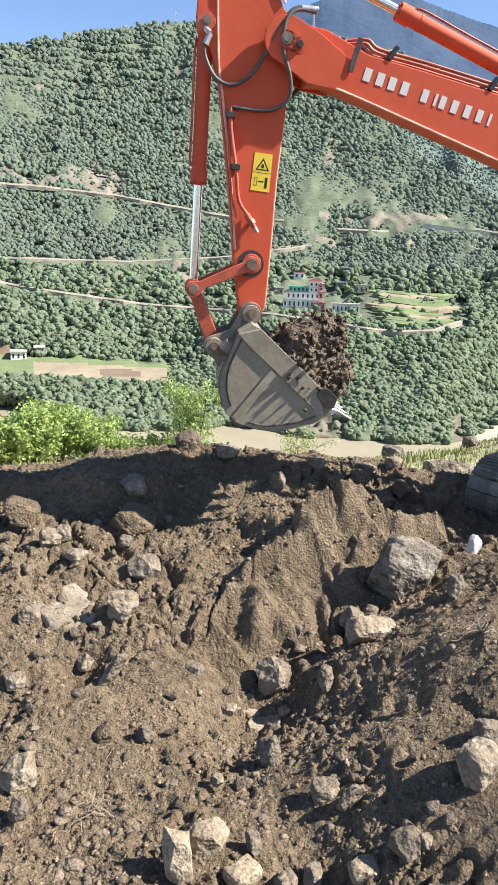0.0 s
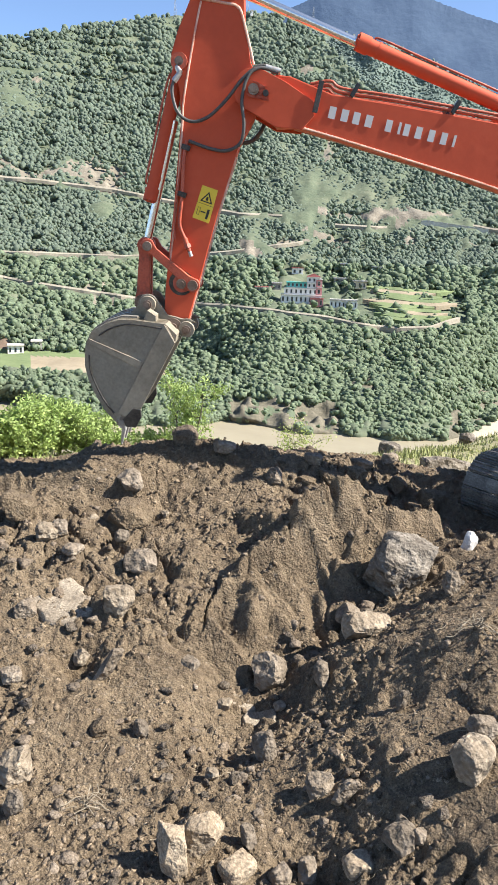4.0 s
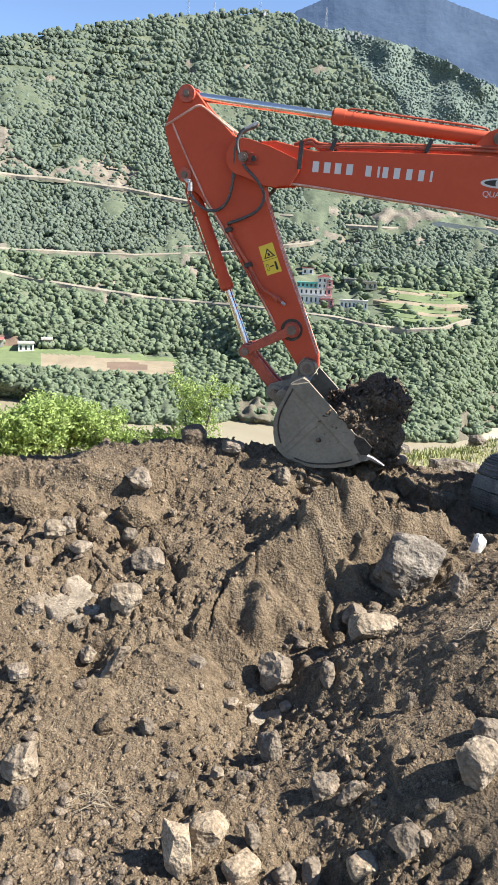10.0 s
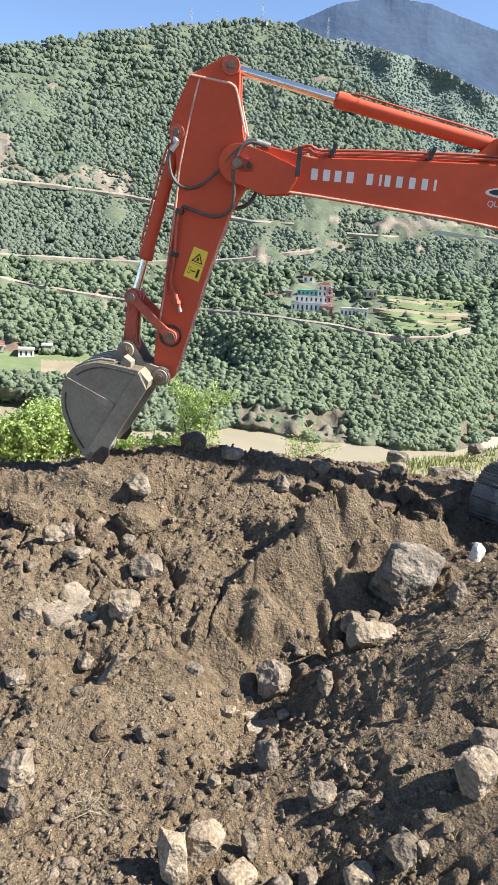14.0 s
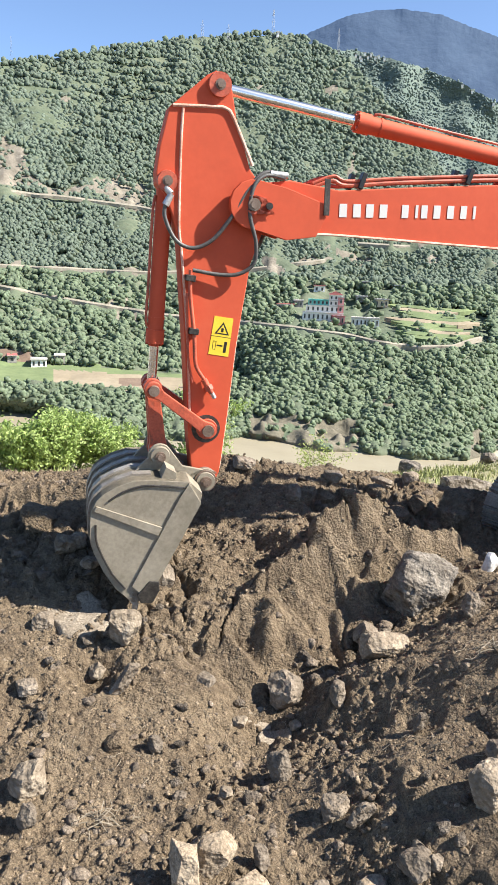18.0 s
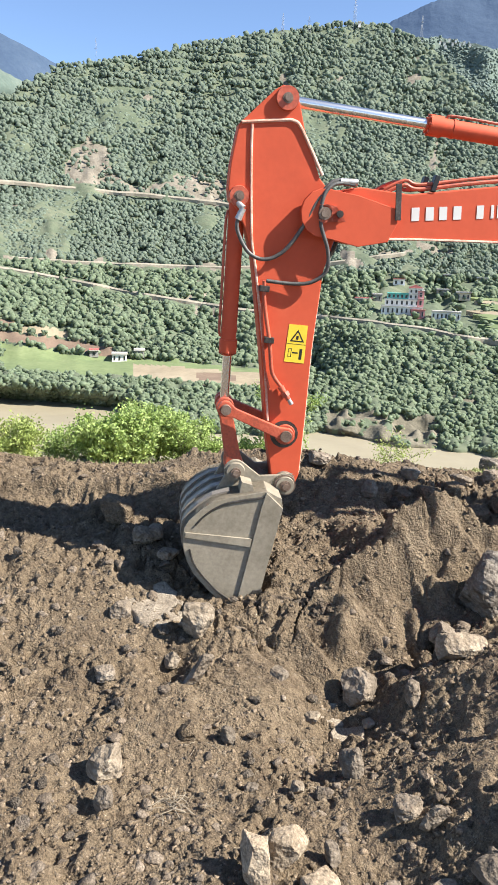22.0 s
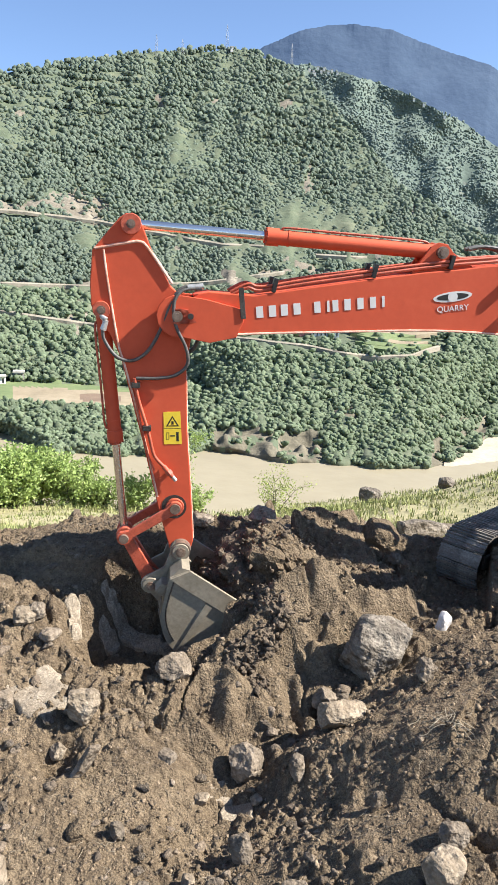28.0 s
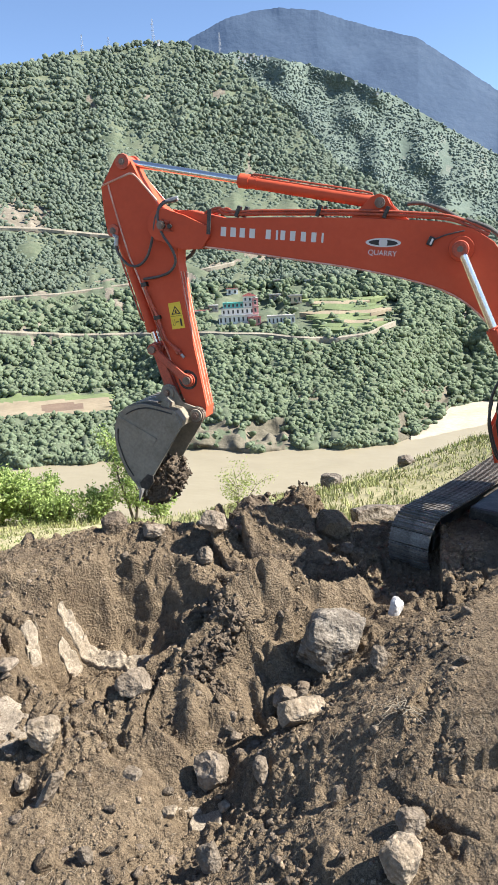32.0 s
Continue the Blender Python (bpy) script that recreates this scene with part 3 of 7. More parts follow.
def ribbon(name, table, width, label, a0, a1, mat=None, category="road", taper=0.0):
    az = np.arange(a0, a1, 0.3)
    el = np.interp(az, *table) + 0.05 * vnoise(az, 0 * az, 1.2, 44)
    if taper:
        width = 0.02 + width * ramp01((az - a0) / taper) * ramp01((a1 - az) / taper)
    up = on_hill(az, el + width / 2, 1.6)
    dn = on_hill(az, el - width / 2, 1.4)
    low = dn.copy()
    low[:, 2] -= 2.0
    v = np.concatenate([up, dn, low])
    n = len(az)
    f = [(i, i + 1, n + i + 1, n + i) for i in range(n - 1)] + [(n + i, n + i + 1, 2 * n + i + 1, 2 * n + i) for i in range(n - 1)]
    tagged(mesh_of(name, v, f, mat or ROAD), label, category, kind="structure")


ribbon("road_upper", ROAD_A, 0.10, "pale dirt road cut across the wooded hillside", -32, 4)
ribbon("road_middle", ROAD_B, 0.07, "pale dirt road cut across the wooded hillside", -32, 4)
ribbon("road_lower", ROAD_C, 0.11, "pale dirt road cut across the wooded hillside", -32, -1.5)
ribbon("road_village", ROAD_D, 0.09, "pale dirt road below the village terraces", -1.5, 15.6)
ribbon("road_far", ROAD_E, 0.09, "pale dirt road along a retaining wall on the hillside", 6, 22)


# narrow crop terraces beside the village
for k in range(10):
    mid = -1.45 - 0.245 * k
    a0, a1 = 8.4 + 0.5 * ((k * 5) % 4) + (0.9 if k > 6 else 0), 15.6 - 0.6 * ((k * 3) % 4) - 0.25 * max(0, k - 6)
    ribbon("crop_terrace", ((a0, (a0 + a1) / 2, a1), (mid + 0.16, mid - 0.04, mid + 0.1)), 0.17 + 0.03 * (k % 3), "green crops on a narrow field terrace" if k % 3 != 1 else "tan stubble on a narrow field terrace", a0, a1, (FIELD_GREEN, FIELD_TAN, FIELD_GREEN)[k % 3], "field", 1.2)


# Bare rock kept close to the slope's painted haze tint.
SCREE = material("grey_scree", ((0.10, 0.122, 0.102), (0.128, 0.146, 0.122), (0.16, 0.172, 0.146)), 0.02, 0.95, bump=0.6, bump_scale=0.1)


def slope_between(name, az, low, top, d0, d1, mat, label, rough, seed, scar=False):
    s = np.linspace(0, 1, 60)[:, None]
    el = low[None] + (top - low)[None] * s
    el = el + rough * ramp01((s - 0.965) * 40) * (0.5 * vnoise(az, 0 * az, 0.5, seed) + 0.5 * vnoise(az, 0 * az, 0.11, seed + 5))[None]
    d = d0 + (d1 - d0) * s + (0.03 if d1 < 2500 else 0.006) * d1 * vnoise(np.broadcast_to(az[None], el.shape), el, 1.6, seed + 1)
    a = np.radians(az)[None]
    v = np.stack([d * np.sin(a), d * np.cos(a), EYE_Z + d * np.tan(np.radians(el))], -1)
    n, m = len(az), 60
    idx = np.arange(n * m).reshape(m, n)
    faces = np.stack([idx[:-1, :-1], idx[:-1, 1:], idx[1:, 1:], idx[1:, :-1]], -1).reshape(-1, 4)
    fa, fe = np.broadcast_to(((az[1:] + az[:-1]) / 2)[None], (m - 1, n - 1)).ravel(), ((el[1:, 1:] + el[:-1, :-1]) / 2).ravel()
    bared = (fa > 13.5) & (fe < 9.5) & (vnoise(fa * 1.6, fe * 0.7, 0.9, seed + 2) + 0.5 * vnoise(fa, fe, 0.3, seed + 3) > 0.55)
    return tagged(mesh_of(name, v.reshape(-1, 3), faces, (mat, SCREE), smooth=True, slots=np.where(bared & scar, 1, 0)), label, "mountain", kind="structure")


MID = ((2, 4.8, 8.8, 11.9, 15.8, 19.6, 22.7, 27, 34), (15.8, 15.95, 15.1, 14.1, 12.3, 9.8, 7.9, 6, 4))
az_m = np.arange(2, 34.01, 0.25)
slope_between("far_slope", az_m, np.full(len(az_m), -3.0), np.interp(az_m, *MID), 1150, 1900, SLOPE_HAZED, "green slope behind the wooded hill, haze put into its colour", 0.12, 60, True)
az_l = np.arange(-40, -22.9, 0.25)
slope_between("far_slope_west", az_l, np.full(len(az_l), 3.0), np.interp(az_l, (-40, -28, -25.4, -24.1, -22.9), (14, 13.6, 12.7, 12.2, 11.6)), 1300, 1800, SLOPE_HAZED, "green slope behind the wooded hill, haze put into its colour", 0.12, 62)
RIDGE_FAR = ((-1, 1.65, 4.1, 6.1, 8, 10.5, 13.6, 17.4, 19.7, 22.7, 28, 36), (15.5, 17.0, 17.95, 18.3, 18.35, 18.0, 16.9, 15.7, 14.1, 11.9, 11, 12))
az_f = np.arange(-1, 36.01, 0.06)
slope_between("mountain", az_f, np.full(len(az_f), 1.0), np.interp(az_f, *RIDGE_FAR), 2700, 3600, FAR_HAZED, "distant mountain ridge, blue haze put into its colour and glow", 0.05, 64)
az_g = np.arange(-44, -18.9, 0.25)
slope_between("mountain_west", az_g, np.full(len(az_g), 2.0), np.interp(az_g, (-44, -30, -25.3, -23.8, -22, -19), (17, 16, 14.8, 14.3, 13.5, 12)), 2700, 3600, FAR_HAZED, "distant mountain ridge, blue haze put into its colour and glow", 0.05, 66)


# ---- woods on the far side ----
def crown_shapes(kinds, lumps, sub, rng):
    """Crowns of a few lumps each, one unit high, as (verts, faces)."""
    shapes = []
    for _ in range(kinds):
        vs, fs, off = [], [], 0
        for k in range(lumps):
            bm = bmesh.new()
            bmesh.ops.create_icosphere(bm, subdivisions=sub, radius=1)
            v = np.array([p.co[:] for p in bm.verts])
            f = np.array([[q.index for q in p.verts] for p in bm.faces])
            bm.free()
            v *= (1 + 0.29 * rng.standard_normal(len(v)))[:, None].clip(0.55, 1.6)
            r = (rng.uniform(0.28, 0.42) if lumps < 6 else rng.uniform(0.24, 0.38)) if lumps > 1 else 0.5
            c = np.array([rng.uniform(-0.28, 0.28), rng.uniform(-0.28, 0.28), rng.uniform(0.3, 0.78)]) if lumps > 1 else np.array([0, 0, 0.5])
            vs.append(v * r * (1, 1, rng.uniform(0.8, 1.15)) + c)
            fs.append(f + off)
            off += len(v)
        shapes.append((np.concatenate(vs), np.concatenate(fs)))
    return shapes


def scatter(name, places, heights, shapes, mat, rng, wide=(0.8, 1.25), smooth=False):
    vs, fs, off = [], [], 0
    for p, h in zip(places, heights):
        v, f = shapes[rng.randint(len(shapes))]
        a, w = rng.uniform(0, 6.283), rng.uniform(*wide)
        c, s = math.cos(a), math.sin(a)
        q = np.stack([(v[:, 0] * c - v[:, 1] * s) * w, (v[:, 0] * s + v[:, 1] * c) * w, v[:, 2]], 1) * h + p
        vs.append(q)
        fs.append(f + off)
        off += len(v)
    me = bpy.data.meshes.new(name)
    v, f = np.concatenate(vs), np.concatenate(fs)
    me.vertices.add(len(v))
    me.vertices.foreach_set("co", v.ravel())
    me.loops.add(3 * len(f))
    me.loops.foreach_set("vertex_index", f.ravel().astype(np.int32))
    me.polygons.add(len(f))
    me.polygons.foreach_set("loop_start", np.arange(0, 3 * len(f), 3, dtype=np.int32))
    me.update(calc_edges=True)
    return link(name, me, mat, smooth=smooth)


def near_road(az, el, gap):
    hit = np.zeros(np.shape(az), bool)
    for table, a0, a1 in ((ROAD_A, -40, 4), (ROAD_B, -40, 4), (ROAD_C, -40, -1.5), (ROAD_D, -1.5, 15.6), (ROAD_E, 6, 22)):
        d = el - np.interp(az, *table)
        hit |= (az > a0) & (az < a1) & (d > -gap) & (d < gap * 0.35)
    return hit


def make_woods():
    rng = np.random.RandomState(5)
    n = 114000
    az, u = rng.uniform(-32, 27, n), rng.rand(n)
    low, top = np.interp(az, *BANK), np.interp(az, *RIDGE)
    el = low + 0.1 + (top - low) * u
    n1, n2 = vnoise(az, el, 1.5, 71), vnoise(az, el, 0.5, 72)
    terraces = np.sin(el * 9 + 2 * vnoise(az, el, 3, 73)) * ramp01((el - 9) / 3) * ramp01((vnoise(az, el, 4.0, 74) + 0.3) * 2)
    keep = np.where(el < 0.5, 0.31, np.where(el < 6, 0.70, 0.80)) * (0.86 + 0.48 * n1 + 0.42 * n2 - 0.55 * terraces)
    keep = np.maximum(keep, 0.2) * np.where(bare(az, el), 0.12, 1)
    steps = in_patch(az, el, -26, -7, 10.5, 15) & (vnoise(az, el, 3.0, 77) > -0.35)                             # narrow field terraces near the top
    keep *= np.where(steps & (np.sin(el * 13 + 1.2 * vnoise(az, el, 4.0, 78)) > 0.4), 0.12, 1)
    keep *= np.where(in_patch(az, el, -1.4, 7.2, -13, -9.9), 0.5, 1)
    keep *= np.where(in_patch(az, el, 18.6, 21.3, -9.5, -5.2) & (vnoise(az, el, 0.7, 76) > -0.35), 0.16, 1)
    no = left_field(az, el) | upper_left_field(az, el) | near_road(az, el, 0.33)
    keep *= np.where(right_terrace(az, el), 0.10, 1) * np.where(house_ground(az, el), 0.12, 1) * ~no
    ok = rng.rand(n) < keep
    az, el = az[ok], el[ok]
    p = on_hill(az, el, -0.8)
    d = np.hypot(p[:, 0], p[:, 1])
    big = crown_shapes(12, 4, 1, rng)
    small, tiny = crown_shapes(8, 2, 1, rng), crown_shapes(12, 1, 1, rng)
    shore = rng.uniform(-32, -1.6, 1500)                                  # trees hang over the water's edge
    shore_el = np.interp(shore, *BANK) + rng.uniform(-0.05, 0.5, len(shore))
    az, el, p = np.concatenate([az, shore]), np.concatenate([el, shore_el]), np.concatenate([p, on_hill(shore, shore_el, -1.2)])
    d = np.hypot(p[:, 0], p[:, 1])
    h = d * np.where(el < 0.5, rng.uniform(0.0056, 0.0115, len(el)), rng.uniform(0.0032, 0.0074, len(el)))
    lo = el < 0.2
    tagged(scatter("woods_lower", p[lo], h[lo], big, TREE_LOW, rng), "dense green woods on the lower hillside", "trees", kind="stuff")
    tagged(scatter("woods_upper", p[~lo], h[~lo] * 0.95, tiny, TREE_HIGH, rng, (0.7, 1.2)), "green woods and scrub on the upper hillside", "trees", kind="stuff")
    # scrub on the haze-coloured slope and along the skyline
    n = 22000
    az = rng.uniform(3, 26, n)
    el = rng.uniform(2, 16, n)
    top = np.interp(az, *MID)
    ok = (el < top) & (el > np.interp(az, *RIDGE) - 0.5) & (vnoise(az, el, 1.4, 75) > -1.05 + 0.3 * (az > 16))
    az, el = az[ok], el[ok]
    s = (el + 3.0) / (np.interp(az, *MID) + 3.0)
    d = 1150 + 750 * s + 57 * vnoise(az, el, 1.6, 61)
    a = np.radians(az)
    p = np.stack([d * np.sin(a), d * np.cos(a), EYE_Z + d * np.tan(np.radians(el)) - 4], 1)
    tagged(scatter("woods_far", p, d * rng.uniform(0.0022, 0.0050, len(d)), small, TREE_HAZED, rng), "far woods, haze put into their colour", "trees", kind="stuff")


make_woods()


# ---- excavator ----
ORANGE = material("orange_paint", ((0.45, 0.068, 0.028), (0.54, 0.083, 0.034), (0.595, 0.109, 0.048)), 1.3, 0.71, bump=0.06, bump_scale=6, spread=(0.25, 0.8), fine=0.25)
ORANGE_WORN = material("worn_orange_paint", ((0.19, 0.056, 0.032), (0.42, 0.074, 0.035), (0.50, 0.110, 0.056)), 4.0, 0.55, bump=0.12, bump_scale=20, spread=(0.36, 0.6))
EDGE = material("rubbed_edge", ((0.42, 0.14, 0.085), (0.58, 0.30, 0.21), (0.70, 0.50, 0.40)), 5.0, 0.5, bump=0.05, spread=(0.35, 0.6))
STEEL = material("dusty_steel", ((0.145, 0.121, 0.084), (0.232, 0.199, 0.145), (0.325, 0.282, 0.21)), 2.2, 0.7, 0.0, bump=0.12, bump_scale=18, spread=(0.3, 0.7))
STEEL_WORN = material("scoured_steel", ((0.26, 0.25, 0.235), (0.42, 0.41, 0.39), (0.58, 0.57, 0.55)), 5.0, 0.42, 0.55, bump=0.1)
STRAP = material("dusty_wear_strap", ((0.15, 0.125, 0.098), (0.26, 0.23, 0.19), (0.38, 0.35, 0.30)), 4.0, 0.5, 0.25, bump=0.15, spread=(0.3, 0.7))
STEEL_DARK = material("greasy_steel", ((0.018, 0.016, 0.014), (0.045, 0.04, 0.034), (0.11, 0.095, 0.08)), 6.0, 0.5, 0.3, bump=0.2)
PIN = material("pin_steel", ((0.10, 0.065, 0.048), (0.19, 0.135, 0.10), (0.28, 0.215, 0.17)), 8.0, 0.5, 0.35, bump=0.1)
CHROME = plain("chrome", (0.74, 0.72, 0.69), 0.26, 1.0)
RUBBER = material("hose_rubber", ((0.035, 0.034, 0.031), (0.11, 0.104, 0.094)), 20, 0.5, bump=0.5, bump_scale=90)
TRACK = material("track_steel", ((0.065, 0.055, 0.044), (0.15, 0.132, 0.11), (0.28, 0.255, 0.22)), 4.0, 0.55, 0.1, bump=0.15, each=0.15)
BLACK = material("black_paint", ((0.008, 0.008, 0.008), (0.02, 0.019, 0.018)), 3, 0.35, bump=0.03)
GLASS = plain("cab_glass", (0.55, 0.62, 0.6), 0.02)
GLASS.node_tree.nodes["Principled BSDF"].inputs["Transmission Weight"].default_value = 1.0
WHITE = plain("white_decal", (0.62, 0.60, 0.56), 0.5)
YELLOW = material("yellow_label", ((0.72, 0.50, 0.03), (0.80, 0.58, 0.05)), 6, 0.45, bump=0)
INK = plain("black_ink", (0.015, 0.014, 0.012), 0.5)


def prism(pts, y0, y1, bevel=0.0, bm=None):
    """An outline in x and z, drawn out from y0 to y1."""
    bm = bm or bmesh.new()
    a = [bm.verts.new((x, y0, z)) for x, z in pts]
    b = [bm.verts.new((x, y1, z)) for x, z in pts]
    fs = [bm.faces.new(a[::-1]), bm.faces.new(b)]
    n = len(pts)
    for i in range(n):
        fs.append(bm.faces.new((a[i], a[(i + 1) % n], b[(i + 1) % n], b[i])))
    bmesh.ops.recalc_face_normals(bm, faces=fs)
    if bevel:
        es = list({e for f in fs for e in f.edges if e.calc_face_angle(0) > 0.5})
        bmesh.ops.bevel(bm, geom=es, offset=bevel, segments=2, affect="EDGES", profile=0.6)
    return bm


def tube(p0, p1, r0, r1=None, seg=20, bm=None, caps=True):
    bm = bm or bmesh.new()
    r1 = r0 if r1 is None else r1
    p0, p1 = Vector(p0), Vector(p1)
    q = (p1 - p0).to_track_quat("Z", "Y")
    rings = [[bm.verts.new(p + q @ Vector((r * math.cos(a), r * math.sin(a), 0))) for a in (2 * math.pi * k / seg for k in range(seg))] for p, r in ((p0, r0), (p1, r1))]
    fs = [bm.faces.new((rings[0][k], rings[0][(k + 1) % seg], rings[1][(k + 1) % seg], rings[1][k])) for k in range(seg)]
    for f in fs:
        f.smooth = True
    if caps:
        bm.faces.new(rings[0][::-1])
        bm.faces.new(rings[1])
    return bm


def pipe(points, r, seg=10, steps=6, bm=None):
    """A round pipe along a smooth line through the points."""
    p = [Vector(q) for q in points]
    line = []
    for i in range(len(p) - 1):
        a, b, c, d = p[max(i - 1, 0)], p[i], p[i + 1], p[min(i + 2, len(p) - 1)]
        for k in range(steps):
            t = k / steps
            line.append(0.5 * (2 * b + (c - a) * t + (2 * a - 5 * b + 4 * c - d) * t * t + (3 * b - a - 3 * c + d) * t ** 3))
    line.append(p[-1])
    bm = bm or bmesh.new()
    rings, up = [], Vector((0.13, 0.97, 0.2))
    for i, q in enumerate(line):
        t = (line[min(i + 1, len(line) - 1)] - line[max(i - 1, 0)]).normalized()
        s = t.cross(up).normalized()
        u = s.cross(t)
        rings.append([bm.verts.new(q + (s * math.cos(a) + u * math.sin(a)) * r) for a in (2 * math.pi * k / seg for k in range(seg))])
    for a, b in zip(rings, rings[1:]):
        for k in range(seg):
            bm.faces.new((a[k], a[(k + 1) % seg], b[(k + 1) % seg], b[k])).smooth = True
    bm.faces.new(rings[0][::-1])
    bm.faces.new(rings[-1])
    bmesh.ops.recalc_face_normals(bm, faces=bm.faces[:])
    return bm


def box(x0, x1, y0, y1, z0, z1, bevel=0.0, bm=None):
    return prism([(x0, z0), (x1, z0), (x1, z1), (x0, z1)], y0, y1, bevel, bm)


def circle(cx, cz, r, n=20, a0=0.0, a1=360.0):
    return [(cx + r * math.cos(radians(a0 + (a1 - a0) * k / n)), cz + r * math.sin(radians(a0 + (a1 - a0) * k / n))) for k in range(n + (a1 - a0 < 360))]


FOOT_R, FOOT_H = 0.519, 2.25                  # boom foot: ahead of the slew axis, above the tracks' ground
BOOM = (5.73, 0.0)                            # arm pivot on the boom
ARM = (2.891, 0.0)                            # bucket pivot on the arm
TOP, KNEE, LINK = (-1.0, 0.49), (-0.063, 0.851), (2.336, 0.061)
CYL, LIFT = (2.884, 1.44), (1.635, 1.30)
HITCH, TIP_LINK, PULL_LINK = 0.575, 0.725, 0.703
LEAN = Matrix(((1, 0, 0.055, 5.477), (0, 1, -0.068, 9.527), (-0.055, 0.068, 1, 2.214), (0, 0, 0, 1)))
q_lean = LEAN.to_quaternion()
excavator = new("excavator")
SIZE = 1.12                                   # a thirty-tonne machine, against the lengths above
excavator.matrix_world = Matrix.LocRotScale(Vector((0, 0, 3)).lerp(LEAN.translation - q_lean @ Vector((0, 0, FOOT_H)), SIZE), q_lean, (SIZE, SIZE, SIZE))
tagged(excavator, "orange tracked excavator digging at a brown earth slope", "excavator")


def pin(parent, u, v, half, r=0.062, name="pin"):
    bm = tube((u, -half, v), (u, half, v), r, seg=22)
    for s in (-1, 1):
        tube((u, s * half, v), (u, s * (half + 0.018), v), r * 0.62, seg=16, bm=bm)
    return part(name, bm, PIN, parent)


def collar(parent, u, v, y, r=0.1, deep=0.03, mat=None):
    bm = tube((u, y, v), (u, y + deep, v), r, r * 0.94, seg=24)
    return part("collar", bm, mat or ORANGE_WORN, parent)


def make_boom():
    top = [(5.6, 0.27), (5.44, 0.345), (4.92, 0.43), (4.3, 0.68), (3.6, 0.955), (3.06, 1.16), (2.62, 1.31), (2.3, 1.43), (1.98, 1.53), (1.6, 1.585), (1.29, 1.53), (0.95, 1.30), (0.5, 0.80), (0.18, 0.3)]
    foot = circle(0, 0, 0.22, 8, 60, 260)
    low = [(0.25, -0.12), (0.55, 0.27), (0.9, 0.56), (1.29, 0.69), (1.79, 0.71), (2.72, 0.55), (3.82, 0.27), (4.7, 0.04), (5.12, -0.08), (5.3, -0.2)]
    nose = circle(BOOM[0], 0, 0.235, 8, -110, 90)
    boom = part("boom", prism([(5.3, -0.2)] + low[:-1][::-1] + foot[::-1] + top[::-1], -0.205, 0.205, 0.012), ORANGE, excavator, "orange box-section boom")
    for s in (-1, 1):
        ear = prism([(5.02, -0.08), (5.3, -0.21)] + nose + [(5.45, 0.26), (5.05, 0.25), (4.98, 0.12)], s * 0.205, s * 0.275, 0.006)
        part("nose_plate", ear, ORANGE, boom)
        bm = bmesh.new()
        pipe([(u, s * 0.21, v) for u, v in low[2:-1]], 0.013, 6, 4, bm)
        part("seam", bm, EDGE, boom)
        for dv, r in ((0.055, 0.021), (0.10, 0.018)):
            line = pipe([(5.2, s * 0.16, 0.30 + dv), (5.02, s * 0.17, 0.44 + dv), (4.85, s * 0.17, 0.45 + dv), (4.3, s * 0.17, 0.68 + dv), (3.06, s * 0.17, 1.16 + dv), (2.4, s * 0.17, 1.39 + dv), (1.9, s * 0.17, 1.53 + dv), (1.4, s * 0.17, 1.53 + dv)], r, 8, 5)
            part("oil_pipe", line, ORANGE_WORN, boom)
        for u, v in ((4.72, 0.52), (3.62, 0.96), (2.75, 1.28)):
            part("clamp", box(u - 0.025, u + 0.025, s * 0.125, s * 0.215, v + 0.0, v + 0.16, 0.006), BLACK, boom)
        part("bracket", prism([(5.02, 0.14), (4.963, 0.159), (5.075, 0.49), (5.13, 0.47)], s * 0.276, s * 0.29, 0.004), STEEL_DARK, boom)
        cover = prism(circle(BOOM[0], 0, 0.085, 12, 60, 300)[::-1] + circle(BOOM[0] - 0.145, 0.036, 0.075, 10, 240, 420)[::-1], s * 0.276, s * 0.30, 0.004)
        part("pin_keeper", cover, ORANGE_WORN, boom)
    pin(boom, BOOM[0], 0, 0.32, 0.062)
    for s in (-1, 1):
        part("bolt", tube((BOOM[0] - 0.145, s * 0.3, 0.036), (BOOM[0] - 0.145, s * 0.33, 0.036), 0.035, seg=10), STEEL_DARK, boom)
        part("cylinder_bracket", prism([(3.2, 1.05), (3.03, 1.47), (2.95, 1.54), (2.84, 1.545), (2.74, 1.47), (2.42, 1.36), (2.6, 1.2)], s * 0.10, s * 0.14, 0.006), ORANGE, boom)
        part("lift_boss", tube((LIFT[0], s * 0.2, LIFT[1]), (LIFT[0], s * 0.245, LIFT[1]), 0.17, 0.16, seg=28), ORANGE, boom)
        collar(boom, LIFT[0], LIFT[1], s * 0.46 if s > 0 else -0.5, 0.11, 0.045)
    pin(boom, CYL[0], CYL[1], 0.19, 0.07)
    pin(boom, LIFT[0], LIFT[1], 0.53, 0.065)
    # the maker's mark as plain white bars
    slope = math.atan(0.335)

    def bar(u, v, wide, high, mat, name="mark", y=0.2065):
        c, s = math.cos(slope), math.sin(slope)
        q = [(u, v), (u - wide * c, v + wide * s), (u - wide * c - high * s, v + wide * s - high * c), (u - high * s, v - high * c)]
        part(name, prism(q, y, y + 0.003), mat, boom)

    u0 = 4.875
    for wide, gap in ((0.13, 0.018), (0.135, 0.006), (0.13, 0.018), (0.135, 0.11)):
        bar(u0, 0.312 + (4.875 - u0) * 0.335, min(wide, 0.022 + wide * 0.45), 0.13, WHITE)
        u0 -= (wide + gap) * math.cos(slope)
